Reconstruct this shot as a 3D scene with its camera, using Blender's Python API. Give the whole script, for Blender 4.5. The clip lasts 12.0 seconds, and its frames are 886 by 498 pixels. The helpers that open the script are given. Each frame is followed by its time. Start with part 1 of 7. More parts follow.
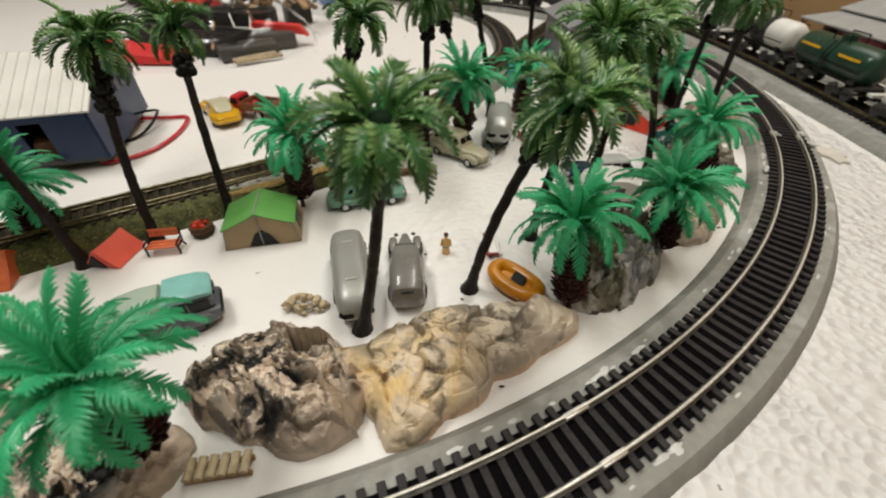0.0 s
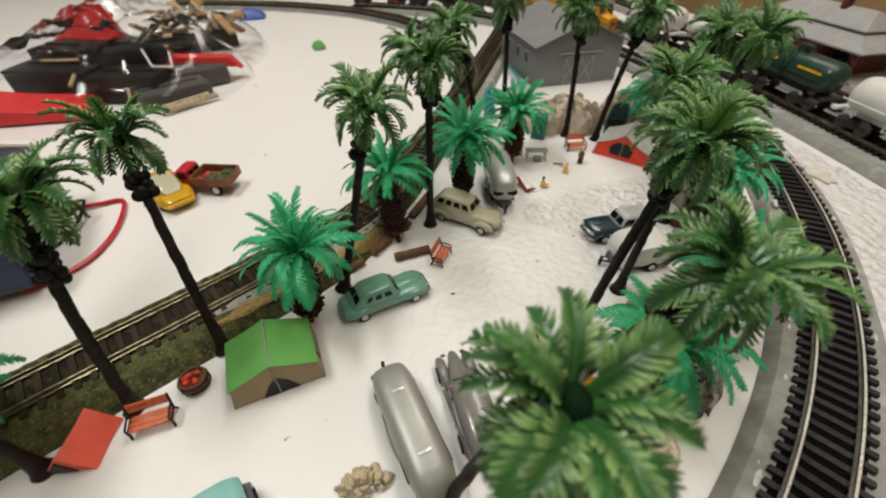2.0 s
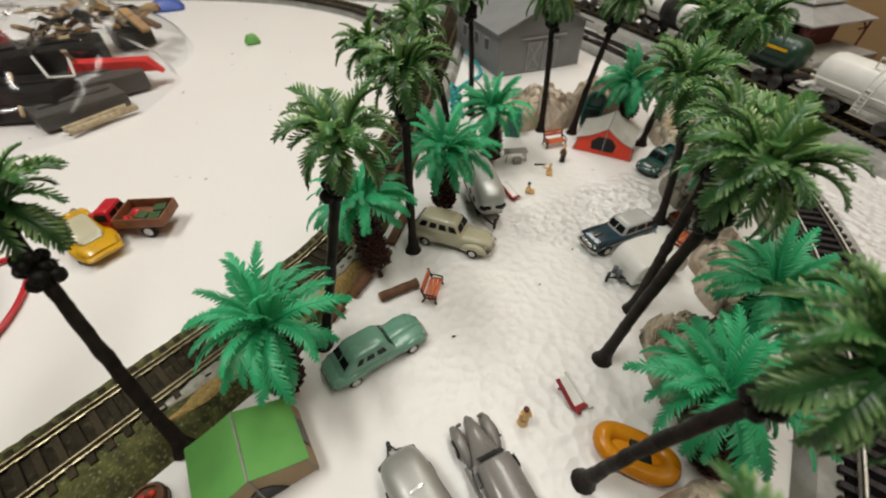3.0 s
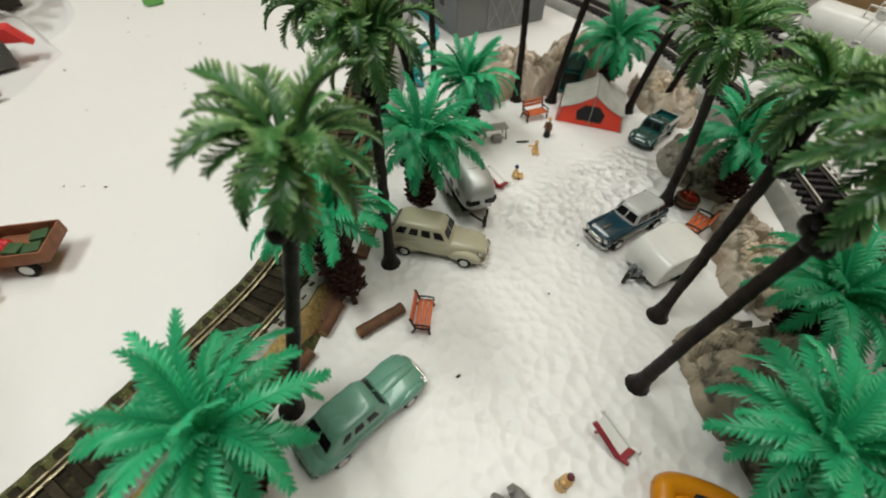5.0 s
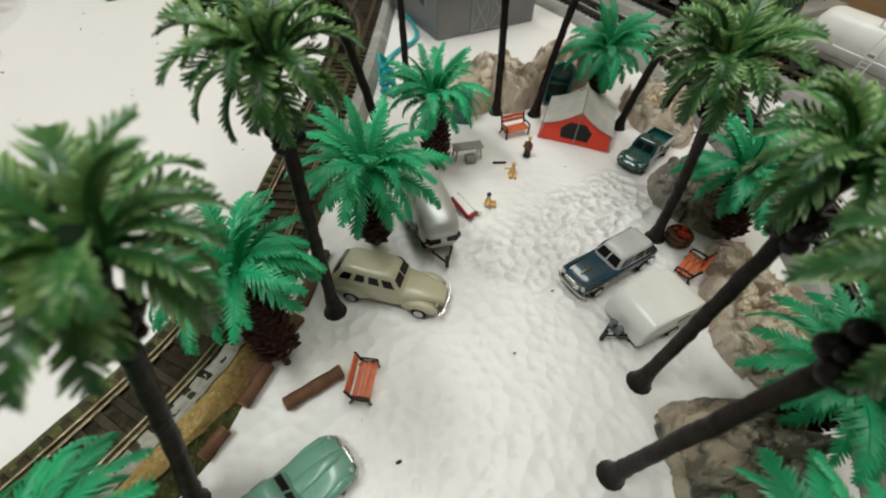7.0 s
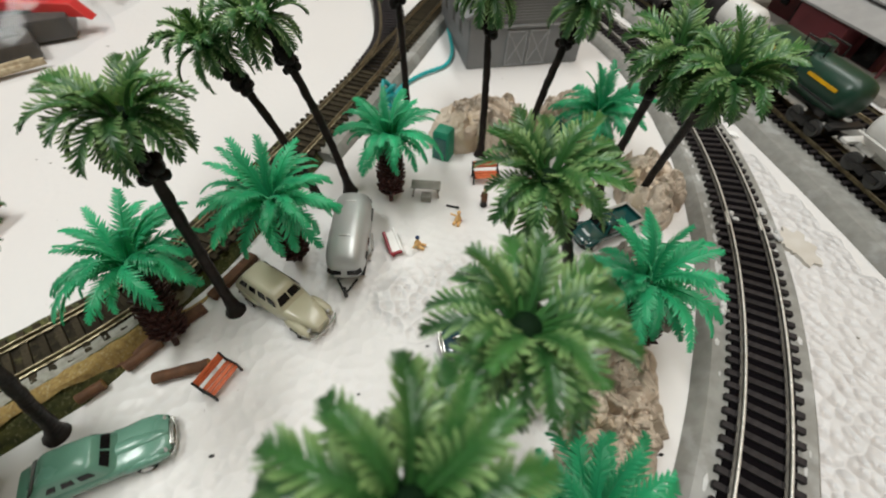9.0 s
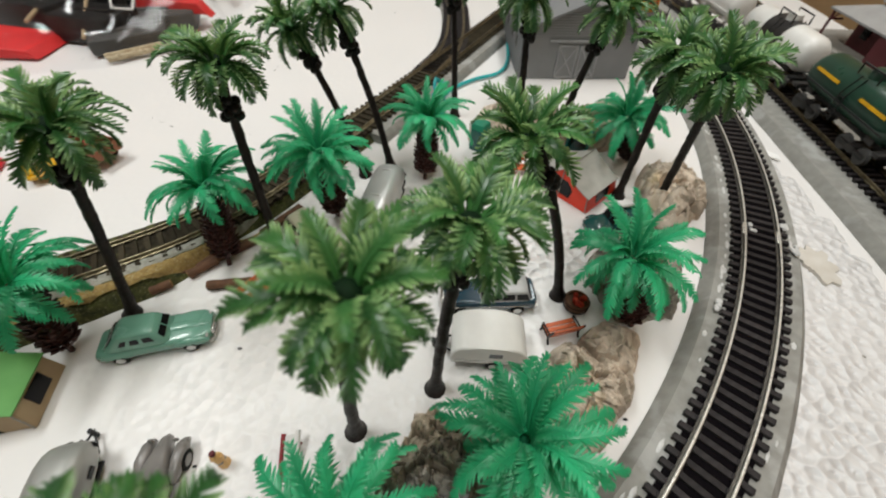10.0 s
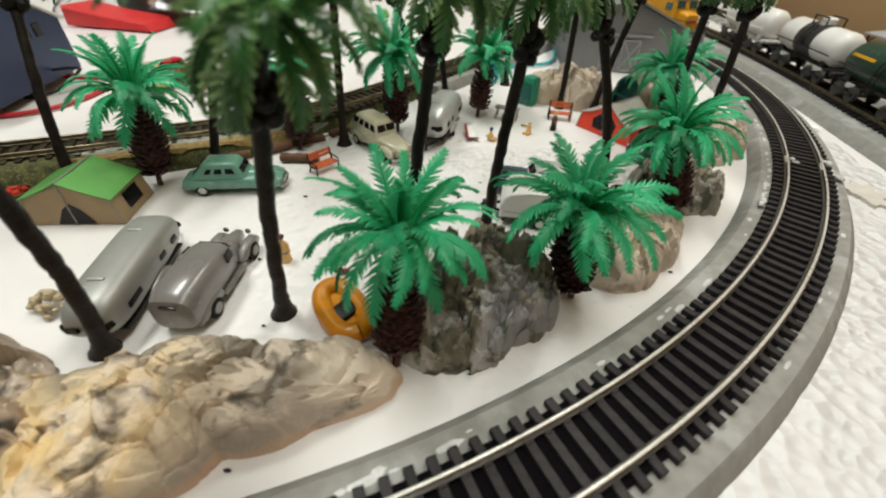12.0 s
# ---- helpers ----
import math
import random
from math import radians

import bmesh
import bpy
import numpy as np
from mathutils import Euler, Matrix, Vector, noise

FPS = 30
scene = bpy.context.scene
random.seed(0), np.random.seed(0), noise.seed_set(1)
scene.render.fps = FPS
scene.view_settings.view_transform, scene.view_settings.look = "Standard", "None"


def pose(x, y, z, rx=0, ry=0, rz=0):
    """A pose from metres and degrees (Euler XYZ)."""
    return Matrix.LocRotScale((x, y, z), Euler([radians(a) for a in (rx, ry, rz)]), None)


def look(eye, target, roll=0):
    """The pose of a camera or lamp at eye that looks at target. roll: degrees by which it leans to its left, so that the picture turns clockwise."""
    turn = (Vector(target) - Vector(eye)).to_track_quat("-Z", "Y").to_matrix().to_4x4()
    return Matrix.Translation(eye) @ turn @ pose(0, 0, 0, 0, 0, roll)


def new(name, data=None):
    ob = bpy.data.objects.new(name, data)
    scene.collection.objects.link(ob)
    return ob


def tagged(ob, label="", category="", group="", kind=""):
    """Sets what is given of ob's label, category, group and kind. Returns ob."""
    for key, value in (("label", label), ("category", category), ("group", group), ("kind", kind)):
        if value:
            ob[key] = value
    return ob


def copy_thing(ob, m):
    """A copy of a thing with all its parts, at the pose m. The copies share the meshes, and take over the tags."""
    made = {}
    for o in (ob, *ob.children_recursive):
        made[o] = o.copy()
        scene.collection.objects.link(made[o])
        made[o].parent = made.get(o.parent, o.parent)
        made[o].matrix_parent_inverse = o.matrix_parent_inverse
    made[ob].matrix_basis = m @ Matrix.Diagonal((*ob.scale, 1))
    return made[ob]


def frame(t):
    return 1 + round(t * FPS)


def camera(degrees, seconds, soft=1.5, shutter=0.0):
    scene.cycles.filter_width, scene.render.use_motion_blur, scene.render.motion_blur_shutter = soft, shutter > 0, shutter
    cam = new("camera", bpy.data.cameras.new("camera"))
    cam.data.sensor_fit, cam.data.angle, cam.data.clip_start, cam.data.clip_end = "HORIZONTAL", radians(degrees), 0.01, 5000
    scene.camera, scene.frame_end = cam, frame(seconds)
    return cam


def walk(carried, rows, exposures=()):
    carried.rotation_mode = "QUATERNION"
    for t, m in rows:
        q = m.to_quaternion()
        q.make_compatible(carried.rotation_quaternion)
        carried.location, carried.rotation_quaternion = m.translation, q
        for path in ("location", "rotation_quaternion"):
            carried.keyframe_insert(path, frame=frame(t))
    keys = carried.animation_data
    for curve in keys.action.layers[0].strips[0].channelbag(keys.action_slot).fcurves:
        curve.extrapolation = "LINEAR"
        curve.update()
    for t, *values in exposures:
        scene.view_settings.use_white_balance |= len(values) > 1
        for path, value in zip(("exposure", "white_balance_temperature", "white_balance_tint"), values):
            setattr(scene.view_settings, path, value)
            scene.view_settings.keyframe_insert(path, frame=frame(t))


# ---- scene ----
# ---- camera ----
cam = camera(95.83, 12.0, soft=2.0, shutter=0.3)
cam.data.dof.use_dof, cam.data.dof.focus_distance, cam.data.dof.aperture_fstop = True, 0.175, 12.0
PATH = [  # seconds, x, y, z, yaw, pitch, roll
    (0.0, -0.0001, 0.0000, 0.1439, -0.04, -40.17, 0.25),
    (0.5, 0.0101, 0.0048, 0.1486, -0.79, -40.49, 0.79),
    (1.0, 0.0027, 0.0163, 0.1551, -2.85, -41.05, 1.19),
    (1.5, -0.0178, 0.0431, 0.1666, -6.54, -41.84, 1.15),
    (2.0, -0.0450, 0.0681, 0.1710, -10.81, -41.98, -0.29),
    (2.5, -0.0500, 0.0891, 0.1717, -15.53, -43.44, -0.01),
    (3.0, -0.0520, 0.1129, 0.1690, -18.96, -44.31, -0.22),
    (5.0, -0.0498, 0.1615, 0.1520, -28.62, -48.72, 1.99),
    (5.5, -0.0427, 0.1724, 0.1496, -30.04, -49.53, 2.95),
    (6.0, -0.0370, 0.1759, 0.1467, -29.86, -49.73, 2.76),
    (6.5, -0.0304, 0.1775, 0.1492, -29.62, -49.81, 2.88),
    (7.0, -0.0164, 0.1831, 0.1482, -28.72, -49.65, 2.82),
    (7.5, -0.0008, 0.1882, 0.1558, -27.11, -50.26, 3.63),
    (9.5, 0.0813, 0.1505, 0.1751, -4.50, -50.36, 2.11),
    (10.0, 0.0862, 0.1282, 0.1749, 1.14, -48.11, 1.36),
    (10.5, 0.0897, 0.1096, 0.1646, 4.95, -46.43, 1.26),
    (11.0, 0.0906, 0.0895, 0.1467, 5.55, -44.77, 2.75),
    (11.5, 0.0896, 0.0687, 0.1246, 5.53, -41.95, 3.55),
    (12.0, 0.0810, 0.0496, 0.1134, 6.40, -39.20, 3.05),
]


def gaze(x, y, z, yaw, pitch, roll):
    a, b = radians(yaw), radians(pitch)
    way = Vector((-math.sin(a) * math.cos(b), math.cos(a) * math.cos(b), math.sin(b)))
    return look((x, y, z), Vector((x, y, z)) + way, roll)


walk(cam, [(t, gaze(*row)) for t, *row in PATH], [(0.0, -0.15, 6780, 14), (1.5, -0.21, 6750, 14), (3.0, -0.24, 6720, 14), (5.0, -0.24, 6460, 10), (7.5, -0.25, 6350, 11), (9.5, -0.16, 6340, 14), (11.0, -0.05, 6400, 14), (12.0, 0.06, 6480, 11)])

# ---- light ----
world = bpy.data.worlds.new("room_air")
scene.world = world
world.use_nodes = True
world.node_tree.nodes["Background"].inputs["Color"].default_value = (0.95, 1.0, 0.97, 1)
world.node_tree.nodes["Background"].inputs["Strength"].default_value = 0.012
scene.view_settings.exposure = 0.0


def tube_lamp(x, y, turn, watts, length=1.2):
    data = bpy.data.lights.new("ceiling_tube", "AREA")
    data.shape, data.size, data.size_y = "RECTANGLE", length, 0.22
    data.energy, data.color = watts, (0.968, 1.0, 0.93)
    lamp = new("ceiling_tube", data)
    lamp.matrix_world = pose(x, y, 1.44, 0, 0, turn)
    return lamp


tube_lamp(-0.62, 0.34, 90, 14, 0.6)
tube_lamp(0.30, -0.30, 90, 7)
tube_lamp(0.36, 0.80, 90, 11)


# ---- materials ----
def shader(name):
    m = bpy.data.materials.new(name)
    m.use_nodes = True
    return m, m.node_tree.nodes, m.node_tree.links, m.node_tree.nodes["Principled BSDF"]


def mat(name, color, color2=None, scale=300, rough=0.5, metal=0.0, bump=0.0, bscale=900, coat=0.0, vary=0.0, spec=0.5, dirt=None, dscale=120, damount=0.5):
    """A surface: two tones by noise, fine relief, a change of tone from piece to piece, and stains."""
    m, n, l, b = shader(name)
    b.inputs["Metallic"].default_value = metal
    b.inputs["Coat Weight"].default_value = coat
    b.inputs["Specular IOR Level"].default_value = spec
    co = n.new("ShaderNodeTexCoord").outputs["Object"]
    no = n.new("ShaderNodeTexNoise")
    no.inputs["Scale"].default_value, no.inputs["Detail"].default_value = scale, 6
    l.new(co, no.inputs["Vector"])
    ramp = n.new("ShaderNodeMapRange")
    ramp.inputs["From Min"].default_value, ramp.inputs["From Max"].default_value = 0.35, 0.65
    l.new(no.outputs["Fac"], ramp.inputs["Value"])
    mix = n.new("ShaderNodeMix")
    mix.data_type = "RGBA"
    c2 = color2 or tuple(c * 0.82 for c in color)
    mix.inputs["A"].default_value, mix.inputs["B"].default_value = (*color, 1), (*c2, 1)
    l.new(ramp.outputs["Result"], mix.inputs["Factor"])
    out = mix.outputs["Result"]
    if dirt:
        d = n.new("ShaderNodeTexNoise")
        d.inputs["Scale"].default_value, d.inputs["Detail"].default_value = dscale, 8
        l.new(co, d.inputs["Vector"])
        dr = n.new("ShaderNodeMapRange")
        dr.inputs["From Min"].default_value, dr.inputs["From Max"].default_value = 0.56, 0.66
        dr.inputs["To Max"].default_value = damount
        l.new(d.outputs["Fac"], dr.inputs["Value"])
        dm = n.new("ShaderNodeMix")
        dm.data_type = "RGBA"
        dm.inputs["B"].default_value = (*dirt, 1)
        l.new(out, dm.inputs["A"])
        l.new(dr.outputs["Result"], dm.inputs["Factor"])
        out = dm.outputs["Result"]
    if vary:
        info = n.new("ShaderNodeObjectInfo")
        hs = n.new("ShaderNodeHueSaturation")
        vr = n.new("ShaderNodeMapRange")
        vr.inputs["To Min"].default_value, vr.inputs["To Max"].default_value = 1 - vary, 1 + vary
        l.new(info.outputs["Random"], vr.inputs["Value"])
        l.new(vr.outputs["Result"], hs.inputs["Value"])
        l.new(out, hs.inputs["Color"])
        out = hs.outputs["Color"]
    l.new(out, b.inputs["Base Color"])
    rr = n.new("ShaderNodeMapRange")
    rr.inputs["To Min"].default_value, rr.inputs["To Max"].default_value = max(rough - 0.08, 0.03), min(rough + 0.1, 1)
    l.new(no.outputs["Fac"], rr.inputs["Value"])
    l.new(rr.outputs["Result"], b.inputs["Roughness"])
    if bump:
        bn = n.new("ShaderNodeTexNoise")
        bn.inputs["Scale"].default_value, bn.inputs["Detail"].default_value = bscale, 5
        l.new(co, bn.inputs["Vector"])
        bp = n.new("ShaderNodeBump")
        bp.inputs["Strength"].default_value, bp.inputs["Distance"].default_value = bump, 0.4 / bscale
        l.new(bn.outputs["Fac"], bp.inputs["Height"])
        l.new(bp.outputs["Normal"], b.inputs["Normal"])
    return m


def thin(m, colour, share):
    """Lets a share of the light through a thin sheet of plastic."""
    n, l = m.node_tree.nodes, m.node_tree.links
    b = n["Principled BSDF"]
    t, x = n.new("ShaderNodeBsdfTranslucent"), n.new("ShaderNodeMixShader")
    t.inputs["Color"].default_value = (*colour, 1)
    x.inputs["Fac"].default_value = share
    l.new(b.outputs["BSDF"], x.inputs[1])
    l.new(t.outputs["BSDF"], x.inputs[2])
    l.new(x.outputs["Shader"], n["Material Output"].inputs["Surface"])
    return m


def frond_mat(name, color, color2, edge, streak, rough=0.36, reach=0.0030, through_colour=(0.16, 0.34, 0.08), share=0.25):
    """Moulded plastic frond: two greens, leaflet tips painted paler for the light in them, a little light let through.
    """
    m = mat(name, color, color2, 70, rough, vary=0.3, dirt=streak, dscale=45, damount=0.5)
    n, l = m.node_tree.nodes, m.node_tree.links
    b = n["Principled BSDF"]
    old = b.inputs["Base Color"].links[0].from_socket
    co = n.new("ShaderNodeTexCoord")
    sx = n.new("ShaderNodeSeparateXYZ")
    l.new(co.outputs["Object"], sx.inputs["Vector"])
    side = n.new("ShaderNodeMath")
    side.operation = "ABSOLUTE"
    l.new(sx.outputs["Y"], side.inputs[0])
    r = n.new("ShaderNodeMapRange")
    r.inputs["From Min"].default_value, r.inputs["From Max"].default_value = reach * 0.3, reach
    r.inputs["To Max"].default_value = 0.8
    l.new(side.outputs["Value"], r.inputs["Value"])
    # Lightness of the thin, lit-through tips is put into this edge colour.
    x = n.new("ShaderNodeMix")
    x.data_type = "RGBA"
    x.inputs["B"].default_value = (*edge, 1)
    l.new(old, x.inputs["A"])
    l.new(r.outputs["Result"], x.inputs["Factor"])
    l.new(x.outputs["Result"], b.inputs["Base Color"])
    return thin(m, through_colour, share)


def snow_mat(name, cell, depth, dim=(0.75, 0.728, 0.712), pressed=None, bright=(0.80, 0.782, 0.770)):
    """White foam board with pressed dimples."""
    m, n, l, b = shader(name)
    co = n.new("ShaderNodeTexCoord").outputs["Object"]
    big = n.new("ShaderNodeTexNoise")
    big.inputs["Scale"].default_value, big.inputs["Detail"].default_value = 7, 5
    l.new(co, big.inputs["Vector"])
    mix = n.new("ShaderNodeMix")
    mix.data_type = "RGBA"
    mix.inputs["A"].default_value, mix.inputs["B"].default_value = (*bright, 1), (*dim, 1)
    l.new(big.outputs["Fac"], mix.inputs["Factor"])
    spot = n.new("ShaderNodeTexNoise")
    spot.inputs["Scale"].default_value, spot.inputs["Detail"].default_value = 130, 3
    l.new(co, spot.inputs["Vector"])
    sr = n.new("ShaderNodeMapRange")
    sr.inputs["From Min"].default_value, sr.inputs["From Max"].default_value = 0.74, 0.78
    l.new(spot.outputs["Fac"], sr.inputs["Value"])
    dm = n.new("ShaderNodeMix")
    dm.data_type = "RGBA"
    dm.inputs["B"].default_value = (0.25, 0.23, 0.2, 1)
    l.new(mix.outputs["Result"], dm.inputs["A"])
    l.new(sr.outputs["Result"], dm.inputs["Factor"])
    l.new(dm.outputs["Result"], b.inputs["Base Color"])
    b.inputs["Roughness"].default_value = 0.42
    warp = n.new("ShaderNodeTexNoise")
    warp.inputs["Scale"].default_value = 60
    l.new(co, warp.inputs["Vector"])
    add = n.new("ShaderNodeVectorMath")
    add.operation = "MULTIPLY_ADD"
    add.inputs[1].default_value = (0.004, 0.004, 0.004)
    l.new(warp.outputs["Color"], add.inputs[0])
    l.new(co, add.inputs[2])
    vo = n.new("ShaderNodeTexVoronoi")
    vo.feature = "SMOOTH_F1"
    vo.inputs["Scale"].default_value, vo.inputs["Smoothness"].default_value = 1 / cell, 0.45
    l.new(add.outputs["Vector"], vo.inputs["Vector"])
    mask = n.new("ShaderNodeTexNoise")
    mask.inputs["Scale"].default_value = 9
    l.new(co, mask.inputs["Vector"])
    mr = n.new("ShaderNodeMapRange")
    mr.inputs["From Min"].default_value, mr.inputs["From Max"].default_value = 0.35, 0.6
    mr.inputs["To Min"].default_value = 0.5
    l.new(mask.outputs["Fac"], mr.inputs["Value"])
    zone = None
    for px, py, size, much in pressed or ():
        far = n.new("ShaderNodeVectorMath")
        far.operation = "DISTANCE"
        far.inputs[1].default_value = (px, py, 0)
        l.new(add.outputs["Vector"], far.inputs[0])
        fr = n.new("ShaderNodeMapRange")
        fr.inputs["From Min"].default_value, fr.inputs["From Max"].default_value = size * 0.7, size * 1.25
        fr.inputs["To Min"].default_value, fr.inputs["To Max"].default_value = much, 0.06
        l.new(far.outputs["Value"], fr.inputs["Value"])
        if zone:
            top = n.new("ShaderNodeMath")
            top.operation = "MAXIMUM"
            l.new(zone, top.inputs[0])
            l.new(fr.outputs["Result"], top.inputs[1])
            zone = top.outputs["Value"]
        else:
            zone = fr.outputs["Result"]
    if zone:
        both = n.new("ShaderNodeMath")
        both.operation = "MULTIPLY"
        l.new(mr.outputs["Result"], both.inputs[0])
        l.new(zone, both.inputs[1])
        mr = both
    mu = n.new("ShaderNodeMath")
    mu.operation = "MULTIPLY"
    l.new(vo.outputs["Distance"], mu.inputs[0])
    l.new(mr.outputs[0], mu.inputs[1])
    bp = n.new("ShaderNodeBump")
    bp.inputs["Strength"].default_value, bp.inputs["Distance"].default_value = 1.0, depth
    l.new(mu.outputs["Value"], bp.inputs["Height"])
    l.new(bp.outputs["Normal"], b.inputs["Normal"])
    return m


def rock_mat(name, a, c, cleft_shade, vscale=60, patches=(), rim=None, chips=0.5, crack=0.88):
    """Cast plaster rock, washed with thin paint in chips of tone and patches of colour; cleft shade painted dark along
    the cracks, a tinted foot.
    """
    m, n, l, b = shader(name)
    co = n.new("ShaderNodeTexCoord").outputs["Object"]
    no = n.new("ShaderNodeTexNoise")
    no.inputs["Scale"].default_value, no.inputs["Detail"].default_value = 40, 7
    no.inputs["Roughness"].default_value = 0.55
    l.new(co, no.inputs["Vector"])
    ad = n.new("ShaderNodeVectorMath")
    ad.operation = "MULTIPLY_ADD"
    ad.inputs[1].default_value = (0.032, 0.032, 0.032)
    l.new(no.outputs["Color"], ad.inputs[0])
    l.new(co, ad.inputs[2])
    mix = n.new("ShaderNodeMix")
    mix.data_type = "RGBA"
    mix.inputs["A"].default_value, mix.inputs["B"].default_value = (*a, 1), (*c, 1)
    r0 = n.new("ShaderNodeMapRange")
    r0.inputs["From Min"].default_value, r0.inputs["From Max"].default_value = 0.38, 0.64
    l.new(no.outputs["Fac"], r0.inputs["Value"])
    l.new(r0.outputs["Result"], mix.inputs["Factor"])
    out = mix.outputs["Result"]

    def ranged(fac, lo, hi, top):
        r = n.new("ShaderNodeMapRange")
        r.inputs["From Min"].default_value, r.inputs["From Max"].default_value = lo, hi
        r.inputs["To Min"].default_value, r.inputs["To Max"].default_value = 0, top
        l.new(fac, r.inputs["Value"])
        return r.outputs["Result"]

    def wash(fac, colour):
        x = n.new("ShaderNodeMix")
        x.data_type = "RGBA"
        x.inputs["B"].default_value = (*colour, 1)
        l.new(out, x.inputs["A"])
        l.new(fac, x.inputs["Factor"])
        return x.outputs["Result"]

    for colour, x, y, size, amount, crisp in patches:
        far = n.new("ShaderNodeVectorMath")
        far.operation = "DISTANCE"
        far.inputs[1].default_value = (x + 0.016, y + 0.016, 0.026)
        l.new(ad.outputs["Vector"], far.inputs[0])
        near = ranged(far.outputs["Value"], size * 1.25, size * 0.6, 1.0)
        pn = n.new("ShaderNodeTexNoise")
        pn.inputs["Scale"].default_value, pn.inputs["Detail"].default_value = 62, 6
        pn.inputs["Roughness"].default_value, pn.inputs["Distortion"].default_value = 0.6, 0.8
        l.new(co, pn.inputs["Vector"])
        pm = n.new("ShaderNodeMath")
        pm.operation = "MULTIPLY"
        l.new(near, pm.inputs[0])
        l.new(ranged(pn.outputs["Fac"], 0.47 - 0.14 * (1 - crisp), 0.51 + 0.06 * (1 - crisp), amount), pm.inputs[1])
        out = wash(pm.outputs["Value"], colour)
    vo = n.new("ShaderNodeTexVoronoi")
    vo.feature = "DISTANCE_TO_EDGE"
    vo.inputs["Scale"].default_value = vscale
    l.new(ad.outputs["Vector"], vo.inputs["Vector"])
    ce = n.new("ShaderNodeTexVoronoi")
    ce.inputs["Scale"].default_value = vscale
    l.new(ad.outputs["Vector"], ce.inputs["Vector"])
    tone = n.new("ShaderNodeSeparateColor")
    l.new(ce.outputs["Color"], tone.inputs["Color"])
    hs = n.new("ShaderNodeHueSaturation")
    tr = n.new("ShaderNodeMapRange")
    tr.inputs["To Min"].default_value, tr.inputs["To Max"].default_value = 1 - chips * 0.6, 1 + chips * 0.35
    l.new(tone.outputs["Red"], tr.inputs["Value"])
    l.new(tr.outputs["Result"], hs.inputs["Value"])
    l.new(out, hs.inputs["Color"])
    out = hs.outputs["Color"]
    # Crack edges go dark: paint wash and the shade of the clefts together.
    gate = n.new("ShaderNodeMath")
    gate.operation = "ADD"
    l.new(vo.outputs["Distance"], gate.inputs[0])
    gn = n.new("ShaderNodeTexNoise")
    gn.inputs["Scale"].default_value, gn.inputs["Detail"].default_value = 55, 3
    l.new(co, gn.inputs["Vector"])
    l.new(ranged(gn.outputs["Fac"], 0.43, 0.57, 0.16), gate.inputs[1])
    out = wash(ranged(gate.outputs["Value"], 0.075, 0.01, crack), cleft_shade)
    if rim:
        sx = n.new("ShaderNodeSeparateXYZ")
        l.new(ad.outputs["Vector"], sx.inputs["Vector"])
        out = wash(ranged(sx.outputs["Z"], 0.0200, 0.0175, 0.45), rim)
    l.new(out, b.inputs["Base Color"])
    b.inputs["Roughness"].default_value = 0.62
    bp = n.new("ShaderNodeBump")
    bp.inputs["Strength"].default_value, bp.inputs["Distance"].default_value = 0.8, 0.0014
    l.new(no.outputs["Fac"], bp.inputs["Height"])
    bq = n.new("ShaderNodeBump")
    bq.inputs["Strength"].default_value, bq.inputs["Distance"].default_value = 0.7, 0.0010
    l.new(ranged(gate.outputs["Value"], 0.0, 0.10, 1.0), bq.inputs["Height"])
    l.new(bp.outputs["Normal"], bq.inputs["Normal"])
    gr = n.new("ShaderNodeTexNoise")
    gr.inputs["Scale"].default_value, gr.inputs["Detail"].default_value, gr.inputs["Roughness"].default_value = 170, 6, 0.65
    l.new(co, gr.inputs["Vector"])
    bg = n.new("ShaderNodeBump")
    bg.inputs["Strength"].default_value, bg.inputs["Distance"].default_value = 0.8, 0.0011
    l.new(gr.outputs["Fac"], bg.inputs["Height"])
    l.new(bq.outputs["Normal"], bg.inputs["Normal"])
    l.new(bg.outputs["Normal"], b.inputs["Normal"])
    return m


SNOW = snow_mat("white_foam_board", 0.0050, 0.0034, pressed=((0.050, 0.235, 0.105, 0.52), (0.074, 0.277, 0.021, 1.6), (0.100, 0.283, 0.021, 1.6), (0.126, 0.285, 0.021, 1.6), (0.152, 0.288, 0.020, 1.6)))
FOAM = snow_mat("white_bead_foam", 0.0052, 0.0036, (0.67, 0.655, 0.65), bright=(0.73, 0.72, 0.715))
BED = mat("grey_foam_roadbed", (0.30, 0.295, 0.27), (0.24, 0.235, 0.215), 160, 0.75, bump=0.5, bscale=1800, dirt=(0.46, 0.46, 0.45), dscale=60, damount=0.5)
TIE = mat("black_plastic_tie", (0.020, 0.017, 0.018), (0.034, 0.030, 0.031), 500, 0.55, bump=0.3, bscale=2500, vary=0.3, spec=0.2)
TIE_OLD = mat("brown_dusty_tie", (0.030, 0.024, 0.015), (0.052, 0.042, 0.026), 400, 0.75, bump=0.4, bscale=2000, vary=0.35, spec=0.12)
# Black web; the shade between the ties is put into its colour too.
WEB = mat("shaded_track_web", (0.005, 0.004, 0.005), None, 300, 0.8, spec=0.03)
DIRT = mat("dark_brown_track_dirt", (0.040, 0.033, 0.022), (0.020, 0.017, 0.012), 300, 0.95, bump=0.8, bscale=1100, dirt=(0.10, 0.09, 0.04), dscale=260, damount=0.6, spec=0.1)
RAIL = mat("nickel_rail", (0.84, 0.82, 0.77), (0.60, 0.58, 0.52), 240, 0.28, metal=0.4)
